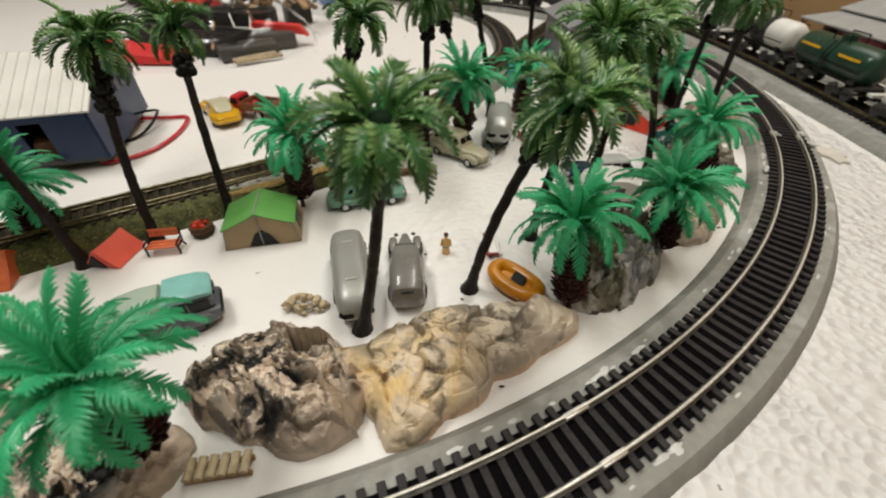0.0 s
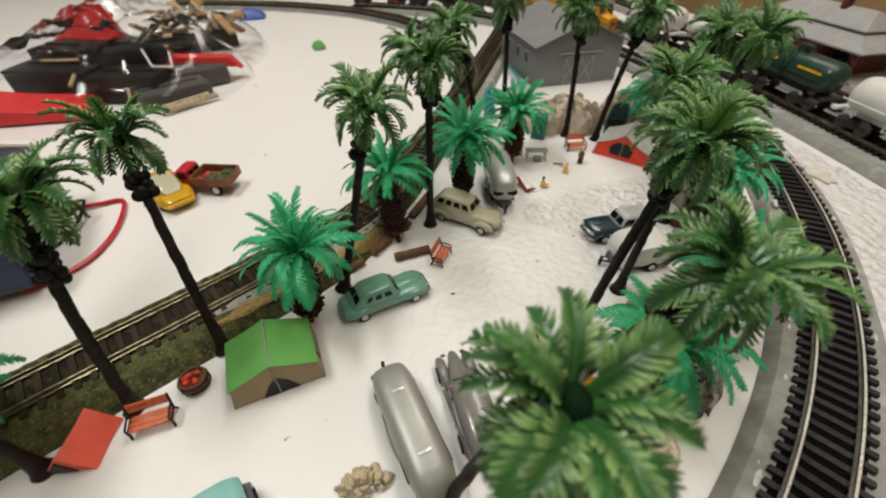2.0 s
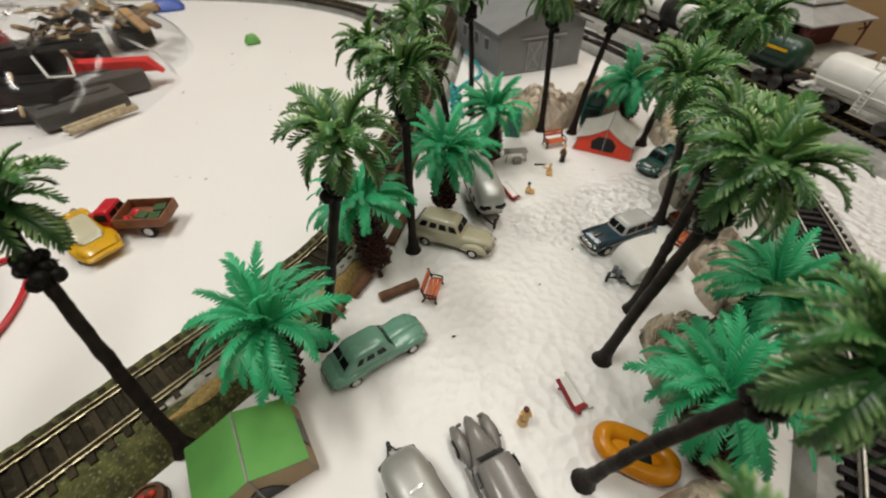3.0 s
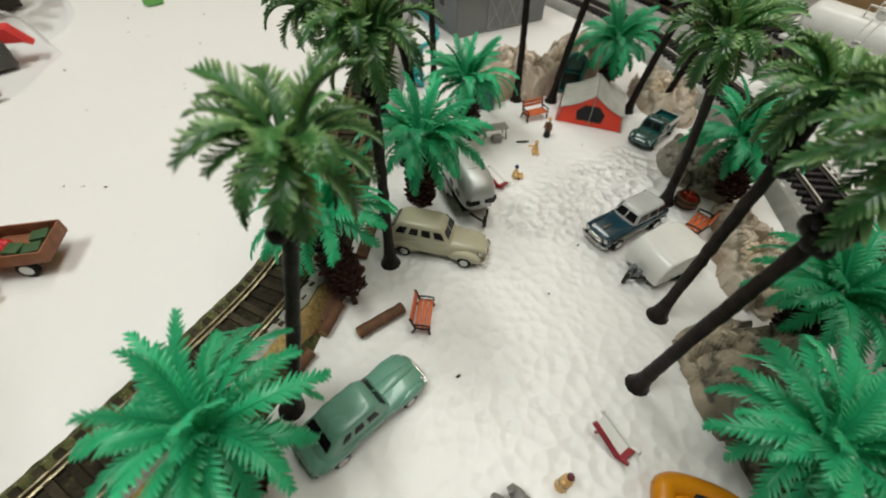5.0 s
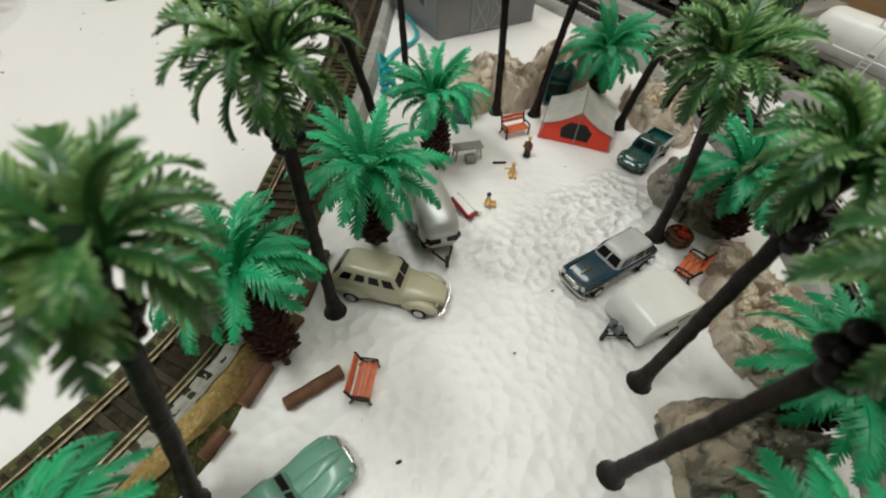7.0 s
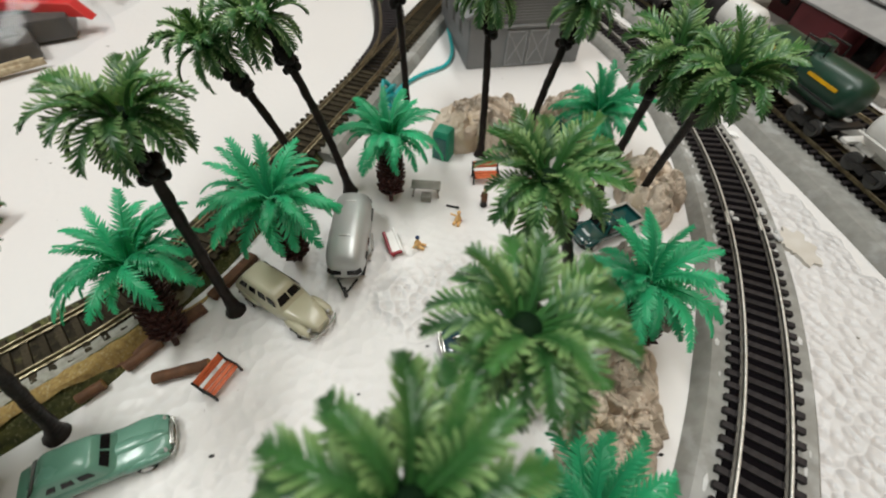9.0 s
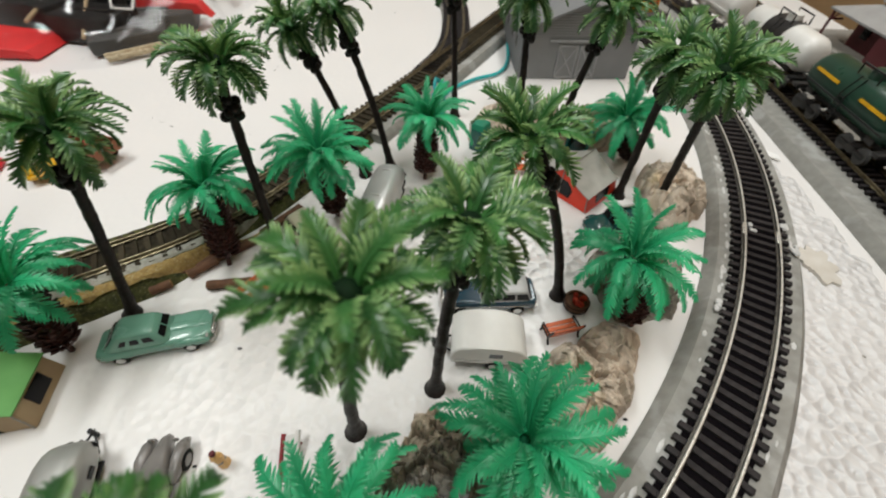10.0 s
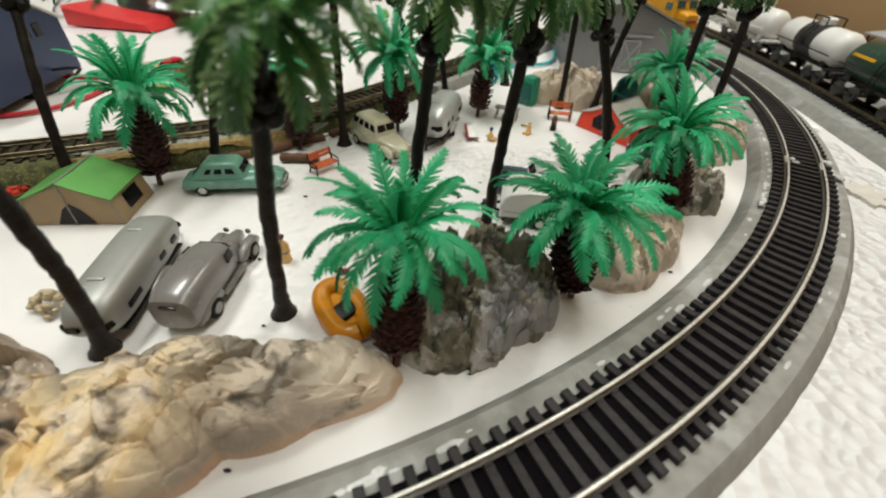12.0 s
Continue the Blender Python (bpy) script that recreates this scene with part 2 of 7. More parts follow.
# Same nickel as the rail; shade on the flanks is put into this colour.
RAIL_SHADE = mat("shaded_rail_flank", (0.10, 0.092, 0.078), (0.06, 0.054, 0.045), 240, 0.45, metal=0.6)
RAIL_OLD = mat("dull_brass_rail", (0.36, 0.31, 0.20), (0.19, 0.155, 0.095), 240, 0.36, metal=0.9)
MOSS = mat("olive_moss_ballast", (0.088, 0.090, 0.022), (0.028, 0.032, 0.010), 220, 0.95, bump=1.0, bscale=1200, dirt=(0.33, 0.30, 0.16), dscale=800, damount=0.4)
OCHRE = mat("ochre_sand", (0.40, 0.27, 0.09), (0.26, 0.17, 0.06), 500, 0.95, bump=0.9, bscale=1500, dirt=(0.55, 0.46, 0.27), dscale=900, damount=0.5)
ASH = mat("pale_grey_grit", (0.40, 0.39, 0.34), (0.28, 0.27, 0.23), 400, 0.95, bump=0.8, bscale=1500)
TRUNK = mat("dark_brown_plastic_trunk", (0.011, 0.0085, 0.0078), (0.024, 0.017, 0.014), 260, 0.45, bump=0.6, bscale=700, spec=0.16)
KNOB = mat("black_brown_boss", (0.010, 0.008, 0.007), None, 260, 0.5, spec=0.2)
CONE = mat("red_brown_cone_bark", (0.080, 0.030, 0.025), (0.028, 0.012, 0.011), 500, 0.42, vary=0.3, spec=0.3)
LEAF = frond_mat("deep_green_plastic_frond", (0.046, 0.155, 0.040), (0.016, 0.074, 0.021), (0.36, 0.56, 0.23), (0.14, 0.28, 0.085), 0.30, 0.0036, (0.20, 0.40, 0.10), 0.12)
# Upper tall fronds: light from above is put into this brighter green.
LEAF_UP = frond_mat("fresh_green_plastic_frond", (0.060, 0.190, 0.046), (0.022, 0.092, 0.025), (0.42, 0.62, 0.25), (0.20, 0.35, 0.10), 0.30, 0.0036, (0.22, 0.42, 0.11), 0.16)
EMER = frond_mat("emerald_plastic_frond", (0.042, 0.51, 0.235), (0.024, 0.37, 0.160), (0.28, 0.76, 0.48), (0.09, 0.56, 0.29), 0.32, 0.0050, (0.07, 0.60, 0.29), 0.30)
SILVER = mat("silver_painted_shell", (0.37, 0.37, 0.35), (0.31, 0.31, 0.29), 60, 0.42, metal=0.4, coat=0.08)
DARKGLASS = mat("black_window", (0.008, 0.008, 0.009), None, 200, 0.2, spec=0.25)
GREYCAR = mat("grey_brown_plastic", (0.20, 0.185, 0.175), (0.17, 0.16, 0.15), 80, 0.25, coat=0.3)
RUBBER = mat("black_tyre", (0.012, 0.012, 0.012), None, 300, 0.7, spec=0.15)
HUB = mat("pale_hub", (0.6, 0.6, 0.58), None, 300, 0.3, metal=0.5)
CHROME = mat("chrome_trim", (0.50, 0.49, 0.46), None, 300, 0.25, metal=1.0)
JADE = mat("jade_green_paint", (0.15, 0.325, 0.245), (0.13, 0.29, 0.22), 90, 0.25, coat=0.3)
CREAM = mat("cream_paint", (0.50, 0.47, 0.34), (0.46, 0.43, 0.30), 90, 0.3, coat=0.2)
NAVY = mat("petrol_blue_paint", (0.008, 0.045, 0.072), None, 90, 0.2, coat=0.5)
WHITE = mat("white_plastic", (0.76, 0.75, 0.72), (0.70, 0.69, 0.66), 90, 0.3)
PINE = mat("dark_green_paint", (0.007, 0.070, 0.066), None, 90, 0.2, coat=0.6)
TEALHULL = mat("dark_teal_paint", (0.014, 0.130, 0.115), None, 90, 0.25, coat=0.4)
PRIVY = mat("emerald_tent_cloth", (0.016, 0.26, 0.15), (0.012, 0.21, 0.12), 120, 0.5)
TEALRIM = mat("teal_rim_paint", (0.04, 0.21, 0.19), None, 90, 0.25, coat=0.3)
AQUA = mat("pale_aqua_paint", (0.22, 0.50, 0.47), None, 90, 0.35)
SAGE = mat("sage_grey_paint", (0.33, 0.42, 0.36), (0.36, 0.40, 0.33), 60, 0.4)
SLATE = mat("slate_grey_plastic", (0.13, 0.145, 0.16), None, 120, 0.3)
YELLOW = mat("yellow_enamel", (0.66, 0.36, 0.006), None, 120, 0.25, coat=0.4)
RAFT = mat("amber_plastic", (0.66, 0.25, 0.006), (0.56, 0.20, 0.005), 120, 0.3)
RED = mat("red_enamel", (0.55, 0.015, 0.025), None, 120, 0.3)
DARKRED = mat("dark_red_enamel", (0.30, 0.012, 0.024), (0.22, 0.010, 0.018), 200, 0.35)
SCARLET = mat("scarlet_tent_cloth", (0.80, 0.055, 0.02), (0.74, 0.05, 0.02), 120, 0.55)
CORAL = mat("coral_tent_cloth", (0.85, 0.12, 0.075), (0.78, 0.105, 0.065), 90, 0.5)
TENTGREEN = mat("leaf_green_tent_roof", (0.125, 0.37, 0.085), (0.105, 0.33, 0.075), 90, 0.55)
TAN = mat("tan_canvas", (0.40, 0.29, 0.165), (0.36, 0.26, 0.15), 120, 0.7)
GREYCLOTH = mat("pale_grey_canvas", (0.48, 0.47, 0.43), None, 120, 0.7)
SEAM = mat("grey_seam", (0.30, 0.29, 0.26), None, 300, 0.6)
ORANGE = mat("orange_bench_wood", (0.62, 0.14, 0.045), (0.50, 0.10, 0.03), 260, 0.5)
IRON = mat("black_iron", (0.010, 0.010, 0.010), None, 300, 0.45, spec=0.3)
LOGWOOD = mat("brown_log", (0.15, 0.065, 0.028), (0.09, 0.04, 0.018), 220, 0.7, bump=0.6, bscale=700)
PLANK = mat("ochre_plank", (0.30, 0.17, 0.055), (0.22, 0.12, 0.04), 180, 0.75, bump=0.4)
STRAW = mat("straw_pile", (0.52, 0.43, 0.29), (0.36, 0.28, 0.17), 300, 0.85, bump=0.6, bscale=1500)
EMBER = mat("red_embers", (0.70, 0.06, 0.02), (0.35, 0.02, 0.01), 500, 0.6)
SKIN = mat("yellow_figure_paint", (0.78, 0.49, 0.20), (0.70, 0.40, 0.13), 400, 0.5)
TEAL = mat("teal_plastic", (0.02, 0.45, 0.45), (0.015, 0.36, 0.38), 200, 0.35)
BLUEWALL = mat("navy_wall", (0.008, 0.030, 0.098), (0.006, 0.024, 0.080), 40, 0.40)
ROOFWHITE = mat("white_sheet_roof", (0.70, 0.69, 0.66), (0.62, 0.61, 0.58), 40, 0.5)
BARN = mat("grey_barn_plastic", (0.21, 0.215, 0.22), (0.185, 0.19, 0.195), 40, 0.55)
BARNTRIM = mat("light_grey_trim", (0.34, 0.345, 0.35), None, 60, 0.5)
MAROON = mat("maroon_wall", (0.13, 0.022, 0.028), (0.10, 0.018, 0.022), 60, 0.6)
ROOFGREY = mat("grey_sheet_roof", (0.36, 0.355, 0.35), (0.31, 0.305, 0.30), 60, 0.55, bump=0.15, bscale=500)
CONCRETE = mat("grey_platform", (0.30, 0.28, 0.25), None, 90, 0.8)
LOCOGREY = mat("grey_loco_paint", (0.22, 0.215, 0.20), (0.19, 0.185, 0.17), 120, 0.45)
DARKGREY = mat("dark_grey_frame", (0.07, 0.068, 0.065), None, 160, 0.5)
LOCOYEL = mat("yellow_loco_paint", (0.72, 0.34, 0.01), None, 120, 0.4)
BLACK = mat("black_wagon_paint", (0.016, 0.015, 0.015), (0.026, 0.024, 0.023), 160, 0.45)
GRAVEL = mat("salmon_gravel", (0.50, 0.22, 0.15), (0.30, 0.11, 0.08), 700, 0.9, bump=1.0, bscale=1100)
RUSTBED = mat("rusty_brown_bed", (0.26, 0.095, 0.040), (0.17, 0.06, 0.026), 160, 0.6, bump=0.3)
CRATEGREEN = mat("dark_green_crate", (0.035, 0.085, 0.025), None, 160, 0.6)
RUSTRED = mat("red_wagon_paint", (0.42, 0.045, 0.025), None, 120, 0.5)
BOTTLE = mat("bottle_green_paint", (0.012, 0.05, 0.03), None, 120, 0.3)
WALLTAN = mat("tan_room_wall", (0.40, 0.25, 0.12), (0.37, 0.23, 0.11), 4, 0.85, bump=0.2, bscale=120)
CEIL = mat("white_ceiling", (0.75, 0.72, 0.68), None, 3, 0.9)
FLOORM = mat("brown_floor", (0.18, 0.12, 0.08), None, 5, 0.6)
BAGRED = mat("red_card", (0.70, 0.03, 0.03), None, 60, 0.5)
FILM, _n, _l, _b = shader("clear_film")
_n.remove(_b)
_clear, _shine, _both, _edge = _n.new("ShaderNodeBsdfTransparent"), _n.new("ShaderNodeBsdfGlossy"), _n.new("ShaderNodeMixShader"), _n.new("ShaderNodeFresnel")
_clear.inputs["Color"].default_value, _shine.inputs["Roughness"].default_value, _edge.inputs["IOR"].default_value = (0.96, 0.96, 0.96, 1), 0.10, 1.42
_l.new(_edge.outputs["Fac"], _both.inputs["Fac"])
_l.new(_clear.outputs["BSDF"], _both.inputs[1])
_l.new(_shine.outputs["BSDF"], _both.inputs[2])
_l.new(_both.outputs["Shader"], _n["Material Output"].inputs["Surface"])
ROOMWALL = mat("beige_room_wall", (0.52, 0.50, 0.46), (0.49, 0.47, 0.43), 4, 0.85)
INK = (0.018, 0.016, 0.016)
# INK patches here paint wash and shade into the hollow on top.
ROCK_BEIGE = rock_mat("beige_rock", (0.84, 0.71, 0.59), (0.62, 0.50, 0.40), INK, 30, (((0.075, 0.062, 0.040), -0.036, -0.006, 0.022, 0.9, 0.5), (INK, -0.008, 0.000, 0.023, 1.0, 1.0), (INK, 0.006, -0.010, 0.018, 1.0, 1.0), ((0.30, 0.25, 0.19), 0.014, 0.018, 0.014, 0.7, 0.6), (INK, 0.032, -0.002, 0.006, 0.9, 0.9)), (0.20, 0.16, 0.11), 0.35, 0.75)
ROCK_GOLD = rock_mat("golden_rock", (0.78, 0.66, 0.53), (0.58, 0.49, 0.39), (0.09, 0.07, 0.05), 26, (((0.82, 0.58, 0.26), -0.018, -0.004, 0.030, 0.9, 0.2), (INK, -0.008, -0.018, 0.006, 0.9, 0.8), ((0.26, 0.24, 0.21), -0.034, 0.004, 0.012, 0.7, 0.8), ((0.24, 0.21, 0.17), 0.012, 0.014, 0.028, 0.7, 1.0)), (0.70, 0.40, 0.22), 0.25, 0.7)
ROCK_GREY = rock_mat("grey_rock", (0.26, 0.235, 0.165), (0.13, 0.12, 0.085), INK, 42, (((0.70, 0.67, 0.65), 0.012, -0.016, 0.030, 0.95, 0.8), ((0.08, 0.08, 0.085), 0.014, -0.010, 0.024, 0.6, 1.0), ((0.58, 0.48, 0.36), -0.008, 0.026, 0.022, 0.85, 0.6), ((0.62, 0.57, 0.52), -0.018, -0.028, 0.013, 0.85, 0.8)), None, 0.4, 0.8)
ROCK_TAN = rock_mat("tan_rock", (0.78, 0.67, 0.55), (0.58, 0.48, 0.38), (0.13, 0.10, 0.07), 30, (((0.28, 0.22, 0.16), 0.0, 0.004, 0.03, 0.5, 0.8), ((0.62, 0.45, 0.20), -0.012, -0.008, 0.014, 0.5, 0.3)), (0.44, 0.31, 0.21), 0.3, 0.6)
ROOFPALE = mat("pale_grey_roof", (0.47, 0.47, 0.46), None, 90, 0.3)
GLUE = mat("dried_white_glue", (0.62, 0.62, 0.61), (0.50, 0.50, 0.49), 300, 0.3, bump=0.4)
STAIN = mat("beige_stain", (0.56, 0.52, 0.46), (0.64, 0.61, 0.56), 120, 0.6)
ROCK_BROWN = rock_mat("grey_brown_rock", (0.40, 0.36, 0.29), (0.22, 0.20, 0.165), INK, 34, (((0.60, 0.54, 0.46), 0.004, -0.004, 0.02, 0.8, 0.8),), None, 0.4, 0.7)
# Colours of the added balls that darken the palm crowns like deep shade.
CROWN_SHADE = mat("dark_crown_hollow", (0.004, 0.018, 0.005), (0.003, 0.012, 0.004), 200, 0.7, spec=0.1)
CROWN_SHADE_EMER = mat("emerald_crown_hollow", (0.004, 0.10, 0.040), None, 200, 0.7, spec=0.1)
SILVER_PALE = mat("pale_silver_shell", (0.52, 0.53, 0.52), (0.45, 0.46, 0.45), 60, 0.36, metal=0.4, coat=0.1)


# ---- mesh helpers ----
def part(name, bm, material, parent=None, label="", smooth=True):
    """Links a bmesh as one mesh object, under a thing or a part."""
    me = bpy.data.meshes.new(name)
    bmesh.ops.recalc_face_normals(bm, faces=bm.faces)
    bm.to_mesh(me)
    bm.free()
    return part_of(name, me, material, parent, label, smooth)


def part_of(name, me, material, parent=None, label="", smooth=True):
    for one in material if isinstance(material, (list, tuple)) else [material]:
        me.materials.append(one)
    if smooth:
        me.shade_smooth()
        me.set_sharp_from_angle(angle=radians(38))
    ob = new(name, me)
    if parent:
        ob.parent = parent
    if label:
        ob["label"] = label
    return ob


def thing(name, label, category, m, group="", kind=""):
    ob = new(name)
    ob.empty_display_size = 0.005
    ob.matrix_basis = m
    return tagged(ob, label, category, group, kind)


def box(bm, c, s, rz=0.0, bevel=0.0, ry=0.0, rx=0.0):
    m = pose(*c, rx, ry, rz) @ Matrix.Diagonal((*s, 1))
    made = bmesh.ops.create_cube(bm, size=1, matrix=m)
    if bevel:
        edges = {e for v in made["verts"] for e in v.link_edges}
        bmesh.ops.bevel(bm, geom=list(edges), offset=bevel, segments=2, affect="EDGES", profile=0.5)
    return made


def tube(bm, pts, radii, seg=8, cap=True, flat=1.0):
    pts = [Vector(p) for p in pts]
    if not isinstance(radii, (list, tuple)):
        radii = [radii] * len(pts)
    rings, side = [], None
    for i, p in enumerate(pts):
        d = (pts[min(i + 1, len(pts) - 1)] - pts[max(i - 1, 0)]).normalized()
        if side is None:
            side = d.cross(Vector((0, 0, 1)))
            if side.length < 0.1:
                side = d.cross(Vector((0, 1, 0)))
        side = (side - d * side.dot(d)).normalized()
        up = side.cross(d)
        rings.append([bm.verts.new(p + radii[i] * (math.cos(a) * side + flat * math.sin(a) * up)) for a in (2 * math.pi * k / seg for k in range(seg))])
    for a, b in zip(rings, rings[1:]):
        for k in range(seg):
            bm.faces.new((a[k], a[(k + 1) % seg], b[(k + 1) % seg], b[k]))
    if cap:
        bm.faces.new(rings[0][::-1])
        bm.faces.new(rings[-1])


def ball(bm, c, r, seg=8, stretch=(1, 1, 1)):
    bmesh.ops.create_uvsphere(bm, u_segments=seg, v_segments=max(4, seg // 2 + 1), radius=1, matrix=Matrix.Translation(c) @ Matrix.Diagonal((r * stretch[0], r * stretch[1], r * stretch[2], 1)))


def loft(bm, rings, cap=True):
    made = [[bm.verts.new(p) for p in ring] for ring in rings]
    n = len(made[0])
    for a, b in zip(made, made[1:]):
        for k in range(n):
            bm.faces.new((a[k], a[(k + 1) % n], b[(k + 1) % n], b[k]))
    if cap:
        bm.faces.new(made[0][::-1])
        bm.faces.new(made[-1])
    return made


def oval(n, a, b, power):
    """A rounded rectangle about the origin, as n points."""
    out = []
    for k in range(n):
        t = 2 * math.pi * (k + 0.5) / n
        c, s = math.cos(t), math.sin(t)
        out.append((a * math.copysign(abs(c) ** (2 / power), c), b * math.copysign(abs(s) ** (2 / power), s)))
    return out


def hull_x(bm, stations, power=4, n=24):
    """A body along x: stations of x, half width, bottom, top."""
    loft(bm, [[(x, p, (lo + hi) / 2 + q) for p, q in oval(n, hw, (hi - lo) / 2, power)] for x, hw, lo, hi in stations])


def stack_z(bm, levels, power=5, n=28):
    """A body upwards: levels of z, x middle, half length, half width."""
    loft(bm, [[(xm + p, q, z) for p, q in oval(n, hl, hw, power)] for z, xm, hl, hw in levels])


def plate(bm, corners, thick):
    """A thin slab on four corners, thick along their normal."""
    c = [Vector(p) for p in corners]
    n = (c[1] - c[0]).cross(c[-1] - c[0]).normalized() * thick
    a = [bm.verts.new(p - n * 0.5) for p in c]
    b = [bm.verts.new(p + n * 0.5) for p in c]
    bm.faces.new(a[::-1])
    bm.faces.new(b)
    k = len(c)
    for i in range(k):
        bm.faces.new((a[i], a[(i + 1) % k], b[(i + 1) % k], b[i]))


def prism_y(bm, outline, y0, y1, bevel=0.0):
    """An outline in x and z, drawn out along y."""
    a = [bm.verts.new((x, y0, z)) for x, z in outline]
    b = [bm.verts.new((x, y1, z)) for x, z in outline]
    k = len(outline)
    made = [bm.faces.new(a[::-1]), bm.faces.new(b)]
    for i in range(k):
        bm.faces.new((a[i], a[(i + 1) % k], b[(i + 1) % k], b[i]))
    if bevel:
        edges = {e for f in made for e in f.edges}
        bmesh.ops.bevel(bm, geom=list(edges), offset=bevel, segments=3, affect="EDGES", profile=0.5)


def bezier(a, b, c, n):
    a, b, c = Vector(a), Vector(b), Vector(c)
    return [a * (1 - t) ** 2 + b * 2 * t * (1 - t) + c * t * t for t in (i / n for i in range(n + 1))]


def smooth_line(points, step):
    """A Catmull-Rom line through points in the plan, with even steps: places and headings."""
    p = [Vector(q) for q in points]
    p = [2 * p[0] - p[1], *p, 2 * p[-1] - p[-2]]
    fine = []
    for i in range(1, len(p) - 2):
        for k in range(40):
            t = k / 40
            fine.append(0.5 * (2 * p[i] + (p[i + 1] - p[i - 1]) * t + (2 * p[i - 1] - 5 * p[i] + 4 * p[i + 1] - p[i + 2]) * t * t + (3 * p[i] - p[i - 1] - 3 * p[i + 1] + p[i + 2]) * t ** 3))
    out, need = [fine[0]], step
    for a, b in zip(fine, fine[1:]):
        d = (b - a).length
        while need <= d:
            out.append(a + (b - a) * (need / d))
            need += step
        need -= d
    turns = [(out[min(i + 1, len(out) - 1)] - out[max(i - 1, 0)]) for i in range(len(out))]
    return [(q, math.atan2(v.y, v.x)) for q, v in zip(out, turns)]


# ---- the room and the table ----
def slab(name, c, s, material, label, category):
    bm = bmesh.new()
    box(bm, c, s)
    return tagged(part(name, bm, material, None, "", False), label, category, "", "structure")


slab("floor", (-0.95, 0.05, -0.92), (3.22, 3.96, 0.04), FLOORM, "plain brown floor under the layout table", "floor")
slab("ceiling", (-0.95, 0.05, 1.52), (3.22, 3.96, 0.04), CEIL, "plain white ceiling of the room", "ceiling")
slab("wall_east", (0.66, 0.05, 0.30), (0.06, 3.96, 2.40), WALLTAN, "tan painted wall behind the layout", "wall")
slab("wall_north", (-0.95, 2.06, 0.30), (3.22, 0.06, 2.40), ROOMWALL, "plain beige wall at the far end", "wall")
slab("wall_west", (-2.56, 0.05, 0.30), (0.06, 3.96, 2.40), ROOMWALL, "plain beige wall of the room", "wall")
slab("wall_south", (-0.95, -1.96, 0.30), (3.22, 0.06, 2.40), ROOMWALL, "plain beige wall of the room", "wall")


def table_legs():
    """The trestle frame that carries the layout."""
    t = thing("layout_table", "plain wooden table frame under the layout", "table", pose(-0.345, 0.55, -0.9))
    for x in (-0.84, 0.84):
        for y in (-0.84, 0.84):
            bm = bmesh.new()
            box(bm, (x, y, 0.41), (0.07, 0.07, 0.82), bevel=0.004)
            part("leg", bm, PLANK, t)
    bm = bmesh.new()
    for y in (-0.84, 0, 0.84):
        box(bm, (0, y, 0.836), (1.75, 0.06, 0.03), bevel=0.003)
    part("bearer", bm, PLANK, t)


table_legs()


def ground_height(x, y):
    v = Vector((x, y, 0))
    camp = noise.noise(v * 34) * 0.0006 + noise.noise(v * 90) * 0.00025
    return camp - 0.0004


def ground():
    bm = bmesh.new()
    xs = [-1.25 + 0.05 * i for i in range(17)] + [-0.40 + 0.01 * i for i in range(81)] + [0.45, 0.5, 0.56]
    ys = [-0.35 + 0.05 * i for i in range(6)] + [-0.05 + 0.01 * i for i in range(66)] + [0.65 + 0.05 * i for i in range(17)]
    grid = [[bm.verts.new((x, y, ground_height(x, y))) for x in xs] for y in ys]
    for r0, r1 in zip(grid, grid[1:]):
        for i in range(len(xs) - 1):
            bm.faces.new((r0[i], r0[i + 1], r1[i + 1], r1[i]))
    rim = [e for e in bm.edges if e.is_boundary]
    low = bmesh.ops.extrude_edge_only(bm, edges=rim)
    bmesh.ops.translate(bm, vec=(0, 0, -0.05), verts=[g for g in low["geom"] if isinstance(g, bmesh.types.BMVert)])
    tagged(part("ground", bm, SNOW), "white painted foam board ground of the layout, dimpled", "ground", "", "structure")


ground()
CX, CY, CR = -0.177, 0.491, 0.4852  # the near curve
RAILTOP = 0.0120
TOPZ = RAILTOP - 0.0050


def on_curve(deg, r=CR):
    a = radians(deg)
    return CX + r * math.cos(a), CY + r * math.sin(a)


def sweep(bm, line, profile):
    """Carries a closed outline (across, up) along a line of places and headings."""
    rings = []
    for q, a in line:
        across = Vector((math.sin(a), -math.cos(a)))
        rings.append([(q.x + across.x * s, q.y + across.y * s, z) for s, z in profile])
    loft(bm, rings)


def rail_outline(s):
    z = RAILTOP
    half = [(1.3, -2.5), (1.3, -2.1), (0.3, -1.8), (0.3, -0.9), (0.50, -0.70), (0.50, -0.25), (0.34, -0.06), (0.12, 0)]
    pts = [(s + a / 1000, z + b / 1000) for a, b in half] + [(s - a / 1000, z + b / 1000) for a, b in half[::-1]]
    return pts


def tie_mesh(material):
    bm = bmesh.new()
    box(bm, (0, 0, RAILTOP - 0.0037), (0.0028, 0.030, 0.0024), bevel=0.0003)
    for y in (-0.0088, 0.0088):
        box(bm, (0, y, RAILTOP - 0.0023), (0.0022, 0.0040, 0.0005))
    me = bpy.data.meshes.new("tie")
    bm.to_mesh(me)
    bm.free()
    me.materials.append(material)
    return me


TIES, TIES_OLD = tie_mesh(TIE), tie_mesh(TIE_OLD)


